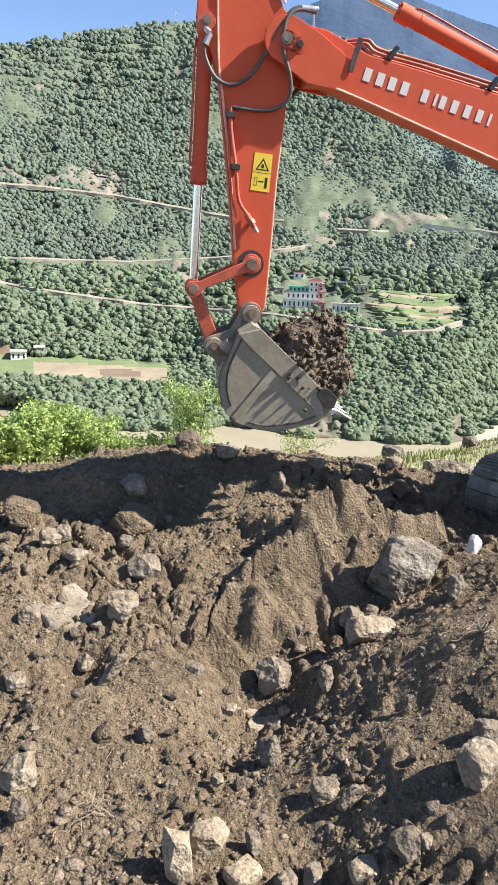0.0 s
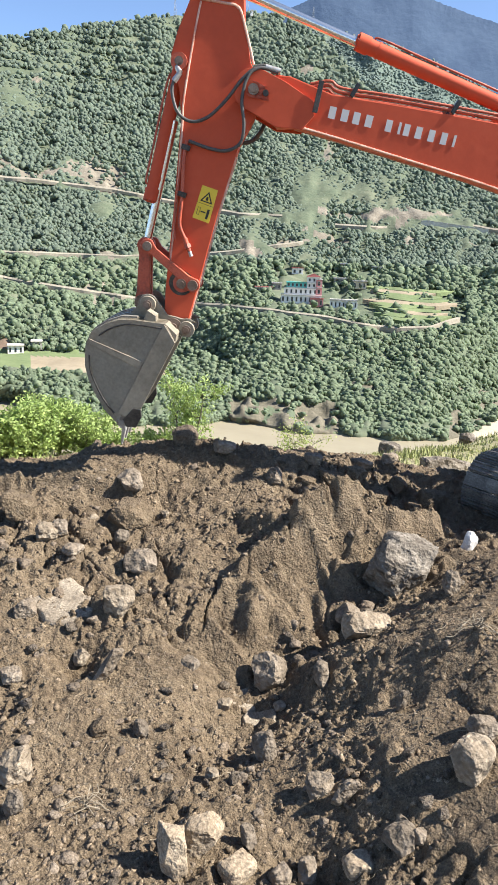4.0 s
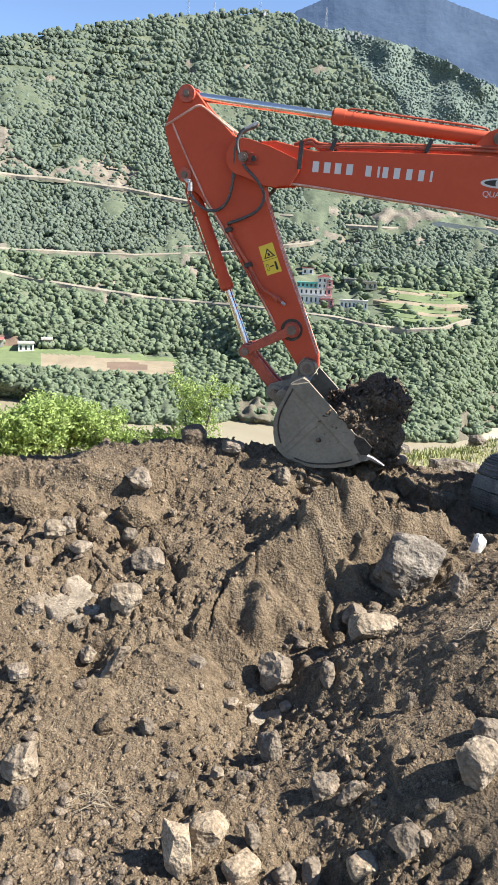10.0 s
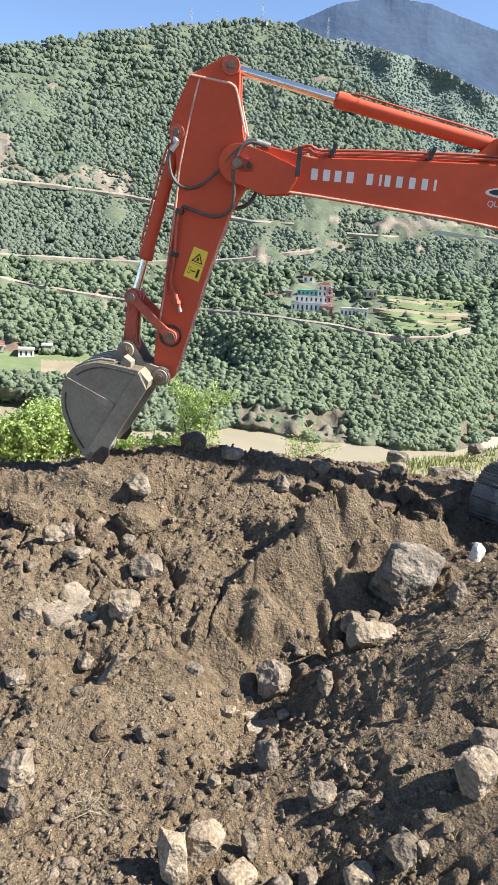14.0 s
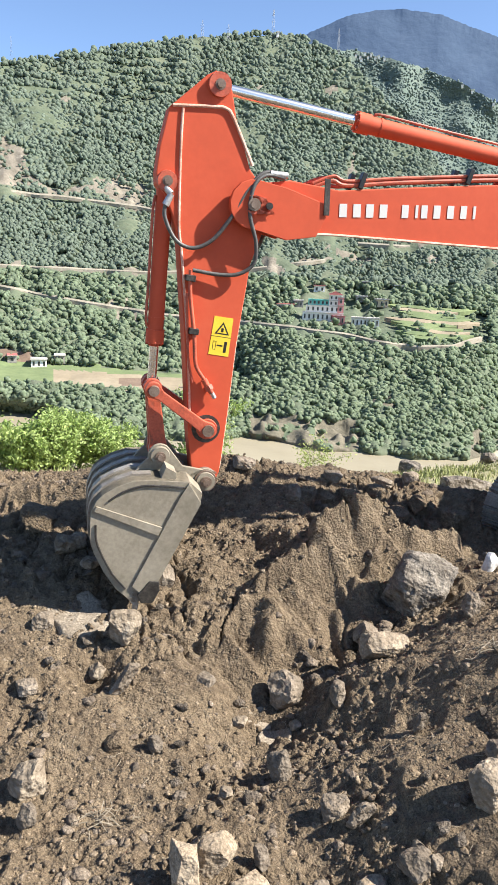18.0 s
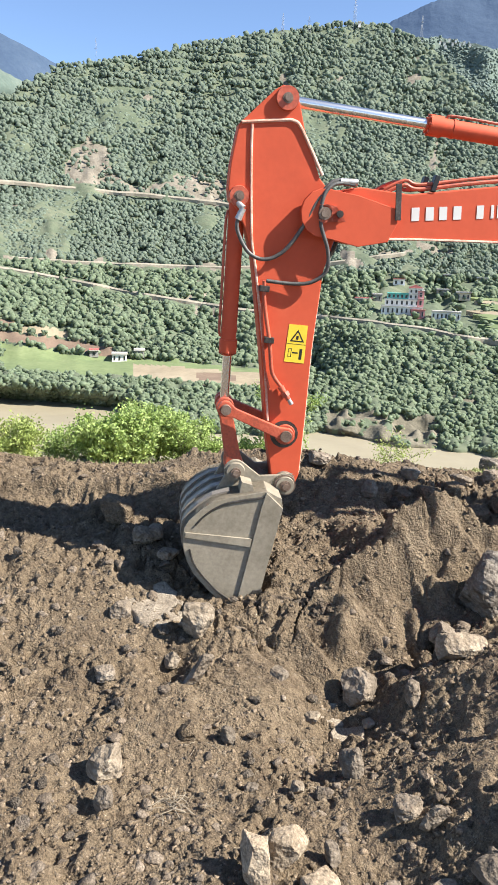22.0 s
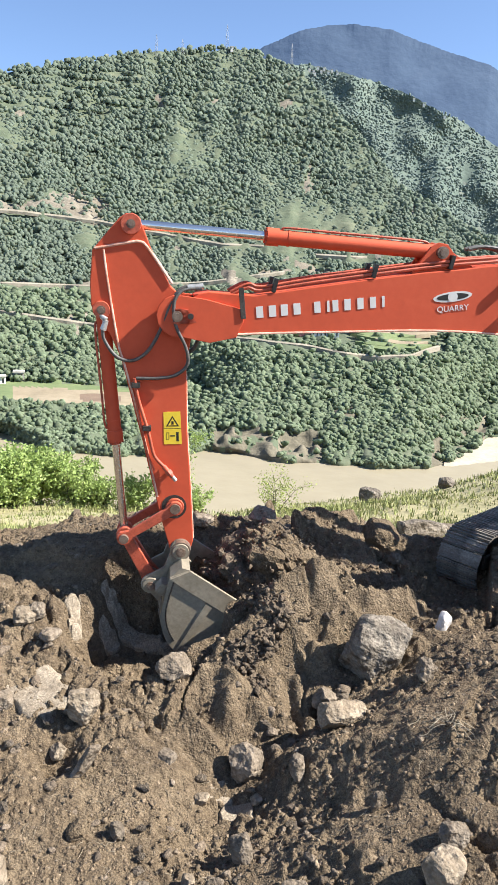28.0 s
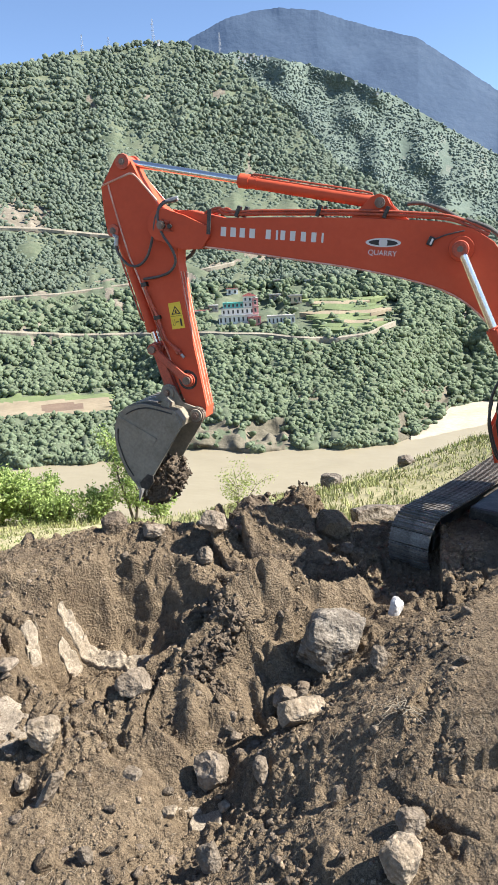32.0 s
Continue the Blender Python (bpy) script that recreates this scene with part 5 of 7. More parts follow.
def make_tracks():
    turn = Matrix.Rotation(radians(46.0), 4, "Z")
    d = turn @ Vector((1, 0, 0))
    base = part("car_body", box(-0.9, 0.9, -0.95, 0.95, 0.5, 0.8, 0.05), STEEL_DARK, excavator, "dusty undercarriage frame")
    base.matrix_basis = Matrix.Translation(d * 0.42 + Vector((-0.055, 0.21, -0.40))) @ turn
    part("slew_ring", tube((-0.42, -0.2, 0.8), (-0.42, -0.2, 1.48), 0.62, seg=36), STEEL_DARK, base)
    shoe_me = None
    idler, half, pitch = 0.40, 1.66, 0.19
    for s in (-1, 1):
        y = 1.3 * s
        part("track_frame", prism([(-1.5, 0.30), (1.5, 0.30), (1.6, 0.45), (1.2, 0.62), (-1.0, 0.66), (-1.6, 0.5)], y - 0.2, y + 0.2, 0.02), STEEL_DARK, base)
        for x, r in ((-half, idler - 0.05), (half, idler - 0.05)):
            wheel = tube((x, y - 0.12, 0.45), (x, y + 0.12, 0.45), r, seg=30)
            tube((x, y - 0.17, 0.45), (x, y + 0.17, 0.45), r * 0.45, seg=20, bm=wheel)
            part("idler" if x < 0 else "sprocket", wheel, STEEL_DARK, base)
        part("tensioner_yoke", box(-1.75, -1.2, y - 0.24, y - 0.2, 0.36, 0.56, 0.02), STEEL_DARK, base)
        for k in range(7):
            part("roller", tube((-1.2 + 0.4 * k, y - 0.15, 0.19), (-1.2 + 0.4 * k, y + 0.15, 0.19), 0.1, seg=16), STEEL_DARK, base)
        run = 4 * half + 2 * math.pi * idler
        count = round(run / pitch)
        for k in range(count):
            q = run * k / count
            if q < 2 * half:
                p, a = (half - q, 0.45 + idler), 0.0
            elif q < 2 * half + math.pi * idler:
                b = (q - 2 * half) / idler
                p, a = (-half - idler * math.sin(b), 0.45 + idler * math.cos(b)), -b
            elif q < 4 * half + math.pi * idler:
                p, a = (-half + q - 2 * half - math.pi * idler, 0.45 - idler), math.pi
            else:
                b = (q - 4 * half - math.pi * idler) / idler
                p, a = (half + idler * math.sin(b), 0.45 - idler * math.cos(b)), math.pi - b
            if q < 2 * half:
                p = (p[0], p[1] - 0.03 * math.sin(math.pi * q / (2 * half)))
            if shoe_me is None:
                bm = box(-0.092, 0.092, -0.3, 0.3, 0.0, 0.016)
                for g in (-0.078, -0.01, 0.058):
                    box(g, g + 0.016, -0.3, 0.3, 0.0155, 0.042, 0.0, bm)
                box(-0.07, 0.09, -0.1, -0.04, -0.09, 0.0, 0.0, bm)
                box(-0.07, 0.09, 0.04, 0.1, -0.09, 0.0, 0.0, bm)
                shoe_me = bpy.data.meshes.new("track_shoe")
                bm.to_mesh(shoe_me)
                bm.free()
                shoe_me.materials.append(TRACK)
            ob = new("track_shoe", shoe_me)
            ob.parent = base
            ob.matrix_basis = Matrix.LocRotScale((p[0], y, p[1]), Euler((0, a, 0)), None)
    return base


boom, arm, bucket = make_boom(), make_arm(), make_bucket()
arm_cylinder, arm_rod = make_cylinder("arm_cylinder", 2.10, 0.088, 0.055, 2.0, "orange arm cylinder")
bucket_cylinder, bucket_rod = make_cylinder("bucket_cylinder", 1.62, 0.082, 0.05, 1.5, "orange bucket cylinder")
lift_a, lift_rod_a = make_cylinder("boom_cylinder", 1.48, 0.085, 0.055, 1.5, "orange boom cylinder")
lift_b, lift_rod_b = make_cylinder("boom_cylinder", 1.48, 0.085, 0.055, 1.5, "orange boom cylinder")
tipping_link, bucket_link = make_links()
upper = make_upper()
make_tracks()


def turned(p, deg):
    c, s = math.cos(radians(deg)), math.sin(radians(deg))
    return (p[0] * c - p[1] * s, p[0] * s + p[1] * c)


def plus(a, b):
    return (a[0] + b[0], a[1] + b[1])


def stance(slew, lift, reach, curl):
    """Poses of the moving parts, in the excavator's space: slew about the upright axis, boom and arm above the level, bucket against the arm (degrees)."""
    foot = (FOOT_R, FOOT_H)

    def at(p, deg, side=0.0):
        c, s = math.cos(radians(slew)), math.sin(radians(slew))
        return pose(p[0] * c - side * s, p[0] * s + side * c, p[1], 0, -deg, slew)

    def aim(p, q):
        return math.degrees(math.atan2(q[1] - p[1], q[0] - p[0]))

    elbow = plus(foot, turned(BOOM, lift))
    wrist = plus(elbow, turned(ARM, reach))
    top, knee, root = (plus(elbow, turned(q, reach)) for q in (TOP, KNEE, LINK))
    eye, hoist = plus(foot, turned(CYL, lift)), plus(foot, turned(LIFT, lift))
    hitch = plus(wrist, turned((HITCH, 0), reach + curl))
    dx, dz = hitch[0] - root[0], hitch[1] - root[1]
    gap = math.hypot(dx, dz)
    along = (TIP_LINK ** 2 - PULL_LINK ** 2 + gap ** 2) / (2 * gap)
    off = math.sqrt(max(TIP_LINK ** 2 - along ** 2, 0.0))
    joint = (root[0] + (dx * along - dz * off) / gap, root[1] + (dz * along + dx * off) / gap)
    base = (0.42, 1.75)
    out = {upper: pose(0, 0, 0, 0, 0, slew), boom: at(foot, lift), arm: at(elbow, reach), bucket: at(wrist, reach + curl),
           arm_cylinder: at(eye, aim(eye, top)), arm_rod: at(top, aim(top, eye)),
           bucket_cylinder: at(knee, aim(knee, joint)), bucket_rod: at(joint, aim(joint, knee)),
           tipping_link: at(root, aim(root, joint)), bucket_link: at(joint, aim(joint, hitch))}
    for barrel, rod, side in ((lift_a, lift_rod_a, 0.46), (lift_b, lift_rod_b, -0.46)):
        out[barrel], out[rod] = at(base, aim(base, hoist), side), at(hoist, aim(hoist, base), side)
    return out


# ---- stones and loose earth ----
def stone_mesh(name, rng, sub=2, cuts=9, rough=0.05, flat=0.8, block=0.0):
    """A broken stone about one unit across: a ball or block cut by random planes."""
    bm = bmesh.new()
    bmesh.ops.create_icosphere(bm, subdivisions=sub, radius=0.62)
    v = np.array([p.co[:] for p in bm.verts])
    if block:
        v *= 0.5 / ((np.abs(v) ** block).sum(1) ** (1 / block))[:, None]
    for _ in range(cuts):
        n = rng.standard_normal(3)
        n /= np.linalg.norm(n)
        d = v @ n
        lim = rng.uniform(0.36, 0.58) if block else rng.uniform(0.30, 0.46)
        v -= np.outer(np.maximum(d - lim, 0), n)
    v *= (1 + rough * rng.standard_normal(len(v)))[:, None]
    v[:, 2] *= flat
    for p, q in zip(bm.verts, v):
        p.co = q
    me = bpy.data.meshes.new(name)
    bm.to_mesh(me)
    bm.free()
    return me


RIDERS = []


def rock(x, y, wide, high, mat, label, deep=None, turn=0.0, lean=0.0, sink=0.3, name="rock", sub=4, group="rocks on the slope", z=None, block=4.0):
    me = stone_mesh(name, np.random.RandomState(int(abs(x * 7919 + y * 104729)) % 100000), sub, 12, 0.012, 1.0, block)
    deep = deep or wide * 0.85
    wide, deep, high = wide * 0.9, deep * 0.9, high * 0.86
    co = np.array([p.co[:] for p in me.vertices])
    co *= np.array([wide, deep, high]) / (co.max(0) - co.min(0))
    shift = Vector((x * 7, y * 5, 3))
    for k, q in enumerate(co):
        v = Vector(q)
        co[k] = q * (1 + 0.10 * noise.noise(v * (2.2 / wide) + shift) + 0.06 * noise.noise(v * (6.5 / wide) + shift) - 0.05 * abs(noise.noise(Vector((v.x * 2, v.y * 2, v.z * 9)) / wide + shift)))
    me.vertices.foreach_set("co", co.ravel())
    ob = link(name, me, mat)
    ob.matrix_world = pose(x, y, (ground_z(x, y, False) if z is None else z) + high * (0.5 - sink), lean, lean * 0.6, turn)
    if z is None and pit(x, y) > 0.03:
        RIDERS.append(ob)
    return tagged(ob, label, "rock", group)


BOULDER = rock(1.93, 8.52, 0.84, 1.08, SLATE, "large grey layered boulder half sunk in the earth", 0.7, 10, 0, 0.42, "boulder", 5, z=-0.60, block=7.0)
BOULDER.matrix_world @= pose(0, 0, 0, 5, 24, 0)
UPRIGHT = rock(-1.41, 7.93, 0.42, 0.49, ROCK_PALE, "pale upright rock beside the pit", 0.34, 15, 6, 0.15)
rock(1.42, 7.59, 0.62, 0.44, ROCK_PALE, "pale angular rock with a bright top", 0.37, 24, 8, 0.20)
rock(1.29, 8.07, 0.33, 0.28, ROCK, "broken brown rock below the boulder", 0.26, 40, 6, 0.25)
rock(1.53, 8.05, 0.30, 0.26, ROCK, "broken brown rock below the boulder", 0.24, 12, 6, 0.25)
rock(0.33, 7.40, 0.43, 0.49, ROCK, "brown angular rock at the foot of the spur", 0.39, -30, 14, 0.20)
rock(0.88, 6.97, 0.26, 0.30, ROCK, "brown rock below the spur", 0.21, 75, 9, 0.20)
rock(0.28, 6.13, 0.24, 0.37, ROCK, "brown pointed stone on the slope", 0.20, 12, -12, 0.15)
rock(-1.97, 5.78, 0.37, 0.44, ROCK_PALE, "pale blocky rock on the slope", 0.31, 25, 5, 0.15)
rock(-0.44, 4.81, 0.25, 0.50, TAN, "tan upright stone with a smooth face", 0.23, 10, -14, 0.12)
rock(-0.22, 5.03, 0.38, 0.36, TAN, "tan rounded stone on the slope", 0.32, 70, 4, 0.15)
rock(0.14, 5.04, 0.13, 0.27, ROCK, "small brown stone lying on the slope", 0.11, 20, -14, 0.20)
rock(0.05, 4.78, 0.31, 0.23, TAN, "tan rounded stone on the slope", 0.25, 40, 5, 0.20)
rock(0.39, 4.79, 0.21, 0.21, ROCK, "small brown stone lying on the slope", 0.17, 30, 0, 0.20)
rock(0.60, 4.83, 0.20, 0.20, ROCK, "small brown stone lying on the slope", 0.16, 80, 0, 0.20)
rock(0.96, 4.70, 0.26, 0.19, TAN, "tan rounded stone on the slope", 0.21, 10, 4, 0.20)
rock(1.27, 4.71, 0.28, 0.28, ROCK, "grey stone on the bank", 0.26, 45, 10, 0.25)
rock(1.31, 4.87, 0.11, 0.16, ROCK_PALE, "small pale stone lying on the slope", 0.09, 0, 0, 0.15)
rock(1.40, 4.69, 0.14, 0.16, ROCK, "small brown stone lying on the slope", 0.11, 30, 0, 0.20)
rock(1.85, 5.09, 0.39, 0.45, ROCK_PALE, "pale pointed rock on the bank", 0.33, 35, 8, 0.20)
rock(2.06, 5.45, 0.31, 0.23, ROCK, "brown rock on the bank", 0.25, 15, 8, 0.30)
rock(1.53, 6.12, 0.12, 0.30, ROCK, "brown pointed stone on the slope", 0.10, 10, 12, 0.20)
rock(0.92, 5.30, 0.22, 0.41, ROCK, "brown stone slab on the slope", 0.12, 35, 24, 0.25)
rock(0.74, 5.49, 0.27, 0.27, ROCK, "brown stone on the slope", 0.22, 15, 10, 0.35)
rock(-1.73, 7.45, 0.20, 0.24, ROCK_PALE, "small pale stone in a hollow", 0.18, 33, 12, 0.15)
rock(-1.36, 7.07, 0.28, 0.54, ROCK, "dark slab standing in the earth", 0.11, 60, 25, 0.25)
rock(-1.60, 9.91, 0.70, 0.51, SOIL, "rounded clod of brown earth", 0.63, 15, 5, 0.25, "clod")
rock(-2.59, 9.17, 0.35, 0.32, ROCK_PALE, "pale brown rock on the slope", 0.25, 40, 10, 0.20)
rock(-2.46, 9.32, 0.28, 0.31, ROCK, "rough brown rock on the slope", 0.25, 10, 5, 0.25)
rock(-1.28, 8.81, 0.45, 0.34, ROCK, "rough brown rock on the slope", 0.36, 20, 8, 0.25)
rock(-2.16, 8.89, 0.30, 0.16, ROCK, "rough brown rock on the slope", 0.24, 55, 8, 0.25)
rock(-2.50, 7.92, 0.29, 0.29, ROCK, "rough brown rock on the slope", 0.23, 33, 12, 0.30)
rock(-3.09, 9.70, 0.52, 0.44, SOIL, "rounded clod of brown earth", 0.47, 0, 0, 0.25, "clod")
rock(2.9, 8.9, 0.21, 0.36, WHITE_STONE, "small bright white stone", 0.14, 25, 14, 0.12)
rock(2.37, 7.76, 0.22, 0.35, ROCK, "brown pointed stone on the slope", 0.17, 12, -10, 0.20)
rock(-0.92, 6.36, 0.17, 0.22, ROCK, "small brown stone lying on the slope", 0.13, 5, 0, 0.20)
rock(-0.20, 5.87, 0.14, 0.15, ROCK_PALE, "small pale stone lying on the slope", 0.12, 5, 0, 0.15)
rock(-0.61, 5.81, 0.15, 0.12, ROCK, "small brown stone lying on the slope", 0.13, 5, 0, 0.15)
rock(-0.52, 7.31, 0.23, 0.16, ROCK, "small brown stone lying on the slope", 0.21, 60, 0, 0.20)
rock(-1.31, 6.35, 0.24, 0.22, SOIL, "rough clod of brown earth", 0.21, 60, 0, 0.30, "clod")
rock(-1.12, 10.07, 0.13, 0.12, ROCK_PALE, "small pale stone lying on the slope", 0.12, 60, 0, 0.10)
rock(0.85, 7.72, 0.18, 0.15, ROCK, "small brown stone lying on the slope", 0.16, 60, 0, 0.15)
rock(-0.12, 7.01, 0.18, 0.15, ROCK_PALE, "small pale stone beside the slabs", 0.16, 60, 0, 0.15)
rock(0.46, 7.01, 0.14, 0.11, ROCK_PALE, "small pale stone beside the slabs", 0.13, 20, 0, 0.15)
rock(-1.60, 9.29, 0.21, 0.19, ROCK, "small brown stone lying on the slope", 0.19, 20, 0, 0.15)
rock(-1.85, 5.36, 0.19, 0.23, ROCK, "rough brown stone on the slope", 0.17, 20, 0, 0.20)
rock(-2.36, 6.93, 0.24, 0.17, ROCK, "rough brown stone on the slope", 0.22, 20, 0, 0.20)
for x, y, wide, high, turn in ((1.35, 11.1, 0.42, 0.36, 10), (1.75, 11.25, 0.36, 0.40, 50), (2.1, 11.05, 0.44, 0.34, 30), (2.45, 11.3, 0.38, 0.44, 70), (2.62, 10.9, 0.32, 0.34, 20), (3.05, 11.2, 0.40, 0.36, 45), (0.95, 10.95, 0.34, 0.28, 65)):
    rock(x, y, wide, high * 0.8, SOIL, "rough clod of dumped earth on the crest", wide * 0.9, turn, 9, 0.25, "clod")
rock(2.83, 11.0, 0.34, 0.62, SOIL, "tall clod of earth on the crest", 0.3, 20, 4, 0.25, "clod")
rock(-0.34, 11.35, 0.40, 0.22, ROCK, "broad brown rock on the crest", 0.4, 12, 4, 0.3)
rock(-1.68, 10.45, 0.4, 0.34, ROCK, "brown rock below the crest", 0.45, 25, 8, 0.35)
rock(-2.62, 12.6, 0.36, 0.44, SOIL_DARK, "dark pointed rock on the crest", 0.3, 20, 14, 0.25)
rock(-1.0, 11.6, 0.46, 0.42, SOIL_DARK, "dark blocky rock on the crest", 0.4, 30, 14, 0.3)
rock(0.45, 10.75, 0.28, 0.32, ROCK, "brown pointed rock behind the spur", 0.26, 50, -18, 0.25)
rock(1.1, 11.35, 0.34, 0.2, ROCK, "brown rock on the crest", 0.35, 10, 5, 0.3)
rock(1.9, 11.75, 0.34, 0.2, ROCK, "brown rock on the crest", 0.4, 40, 5, 0.3)
rock(2.4, 11.9, 0.36, 0.26, ROCK, "brown rock on the crest", 0.3, 80, 5, 0.3)
rock(-0.42, 9.55, 0.40, 0.30, ROCK, "rock bared on the pit floor", 0.36, 15, 6, 0.3, z=-1.22)
rock(-0.05, 9.75, 0.28, 0.3, ROCK, "rock bared on the pit floor", 0.3, 50, 12, 0.3, z=-1.18)
rock(3.75, 13.6, 1.3, 0.8, SLATE, "grey layered outcrop in the grass", 0.7, 35, 12, 0.35, "outcrop", 4)
rock(4.7, 14.6, 0.8, 0.4, ROCK, "grey rock beside the track", 0.6, 10, 5, 0.3)
rock(5.2, 26.0, 0.9, 0.75, SLATE, "dark rock on the grassy edge", 0.7, 10, 5, 0.25)
rock(8.3, 27.0, 0.9, 0.7, SLATE, "dark rock on the grassy edge", 0.7, 60, 5, 0.25)



def bedded_slab(x, y, wide, deep, turn, label, proud=0.022, name="slab", mat=None, group="rocks on the slope", dug=False):
    """A worn rock face that shows through the earth: it follows the slope, a little proud of it, and dips under at its rim."""
    n = 46
    g = np.linspace(-1, 1, n)
    a, b = np.meshgrid(g, g)
    c, s = math.cos(radians(turn)), math.sin(radians(turn))
    px, py = x + a * wide * 0.5 * c - b * deep * 0.5 * s, y + a * wide * 0.5 * s + b * deep * 0.5 * c
    r = np.maximum(np.abs(a), np.abs(b)) * 0.55 + np.hypot(a, b) * 0.45
    r = r + (0.4 if dug else 0.22) * vnoise(px, py, 0.3, 71) + (0.26 if dug else 0.10) * vnoise(px, py, 0.11, 72)
    base = smooth_ground(px, py) if not dug else ground_z(px, py)
    base = base + (0 if dug else 0.085 * vnoise(px * 0.8 - py * 0.6, px * 0.6 + py * 0.8, 1.0, 1) + 0.045 * vnoise(px, py, 0.45, 2))
    step = 0.02 * np.floor(3 * (vnoise(px + 2 * py, py, 0.5, 73) + 1)) / 3
    z = base + proud * ramp01((1.0 - r) * 3.5) - 0.22 * ramp01((r - 0.75) * 2.5) + step + 0.012 * vnoise(px, py, 0.14, 74) - 0.01
    v = np.stack([px - x, py - y, z], -1).reshape(-1, 3)
    v[:, 2] -= float(base.mean())
    under = v.copy()
    under[:, 2] -= 0.14
    idx = np.arange(n * n).reshape(n, n)
    top = np.stack([idx[:-1, :-1], idx[:-1, 1:], idx[1:, 1:], idx[1:, :-1]], -1).reshape(-1, 4)
    rim = np.concatenate([idx[0, :], idx[1:, -1], idx[-1, -2::-1], idx[-2:0:-1, 0]])
    wall = np.stack([rim, rim + n * n, np.roll(rim, -1) + n * n, np.roll(rim, -1)], -1)
    ob = mesh_of(name, np.concatenate([v, under]), np.concatenate([top, top[:, ::-1] + n * n, wall]), mat or BEDROCK, smooth=True)
    ob.matrix_world = pose(x, y, float(base.mean()))
    return tagged(ob, label, "rock", group)


BARED = material("freshly_bared_bedrock", ((0.15, 0.118, 0.082), (0.23, 0.19, 0.14), (0.33, 0.28, 0.215)), 3.5, 0.92, bump=0.6, bump_scale=12, relief=0.5, grain=50)
BEDROCK = material("dusty_bedrock", ((0.145, 0.116, 0.083), (0.205, 0.168, 0.124), (0.285, 0.24, 0.18)), 3.5, 0.92, bump=0.7, bump_scale=14, relief=0.5, grain=60)
bedded_slab(0.04, 7.18, 0.42, 0.34, 10, "flat pale slab bedded in the earth")
bedded_slab(0.23, 6.94, 0.50, 0.36, -8, "flat pale slab bedded in the earth")
for x, y, wide, deep, turn in ((-1.62, 10.3, 0.5, 0.2, -12), (-1.12, 10.12, 0.75, 0.26, -24), (-0.62, 9.86, 0.5, 0.36, -30), (-2.02, 9.7, 0.36, 0.5, 20), (-1.62, 9.98, 0.3, 0.24, -20)):
    bedded_slab(x, y, wide, deep, turn, "smooth pale bedrock bared in the pit", 0.06, "bedrock", mat=BARED, dug=True)
bedded_slab(-2.12, 8.13, 0.95, 0.75, -20, "smooth pale bedrock face showing through the earth", 0.03)

rng = np.random.RandomState(9)
stones = [stone_mesh("stone", np.random.RandomState(200 + k), 2, 9, 0.03, 0.8) for k in range(8)]
for me in stones:
    me.materials.append(ROCK)
made = 0
while made < 300:
    x, y = rng.uniform(-4.8, 3.6), rng.uniform(4.4, 12.2)
    if pit(x, y) > 0.02 or not -0.55 * y < x < 0.45 * y:
        continue
    big = 0.035 + 0.13 * rng.rand() ** 3.5
    ob = new("stone", stones[rng.randint(8)])
    ob.matrix_world = pose(x, y, float(ground_z(x, y)) + big * 0.18, rng.uniform(-25, 25), rng.uniform(-25, 25), rng.uniform(0, 360)) @ Matrix.Diagonal((big, big * rng.uniform(0.6, 1), big * rng.uniform(0.6, 1), 1))
    tagged(ob, "loose brown stone lying on the dug earth", "stone", "loose stones")
    made += 1


CLOD = material("clod_earth", ((0.07, 0.052, 0.037), (0.135, 0.105, 0.076), (0.21, 0.17, 0.128)), 4.0, 0.95, bump=0.9, bump_scale=20, island=0.3, grain=70, relief=0.9)


def shard(rng, sub):
    """A broken piece: a box or a ball with its corners knocked off."""
    bm = bmesh.new()
    if sub == 0:
        bmesh.ops.create_cube(bm, size=0.8)
        bmesh.ops.triangulate(bm, faces=bm.faces[:])
    else:
        bmesh.ops.create_icosphere(bm, subdivisions=sub, radius=0.6)
    v = np.array([p.co[:] for p in bm.verts])
    f = np.array([[q.index for q in p.verts] for p in bm.faces])
    bm.free()
    if sub == 0:
        v = (v + rng.uniform(-0.32, 0.32, v.shape)) * rng.uniform(0.6, 1.25, 3)
    else:
        for _ in range(8):
            n = rng.standard_normal(3)
            n /= np.linalg.norm(n)
            v -= np.outer(np.maximum(v @ n - rng.uniform(0.24, 0.42), 0), n)
        v *= (1 + 0.09 * rng.standard_normal((len(v), 1)).clip(-1.5, 1.5))
    tilt = Euler(rng.uniform(0, 6.28, 3)).to_matrix()
    v = v @ np.array(tilt).T
    v[:, 2] *= 0.8
    return v, f


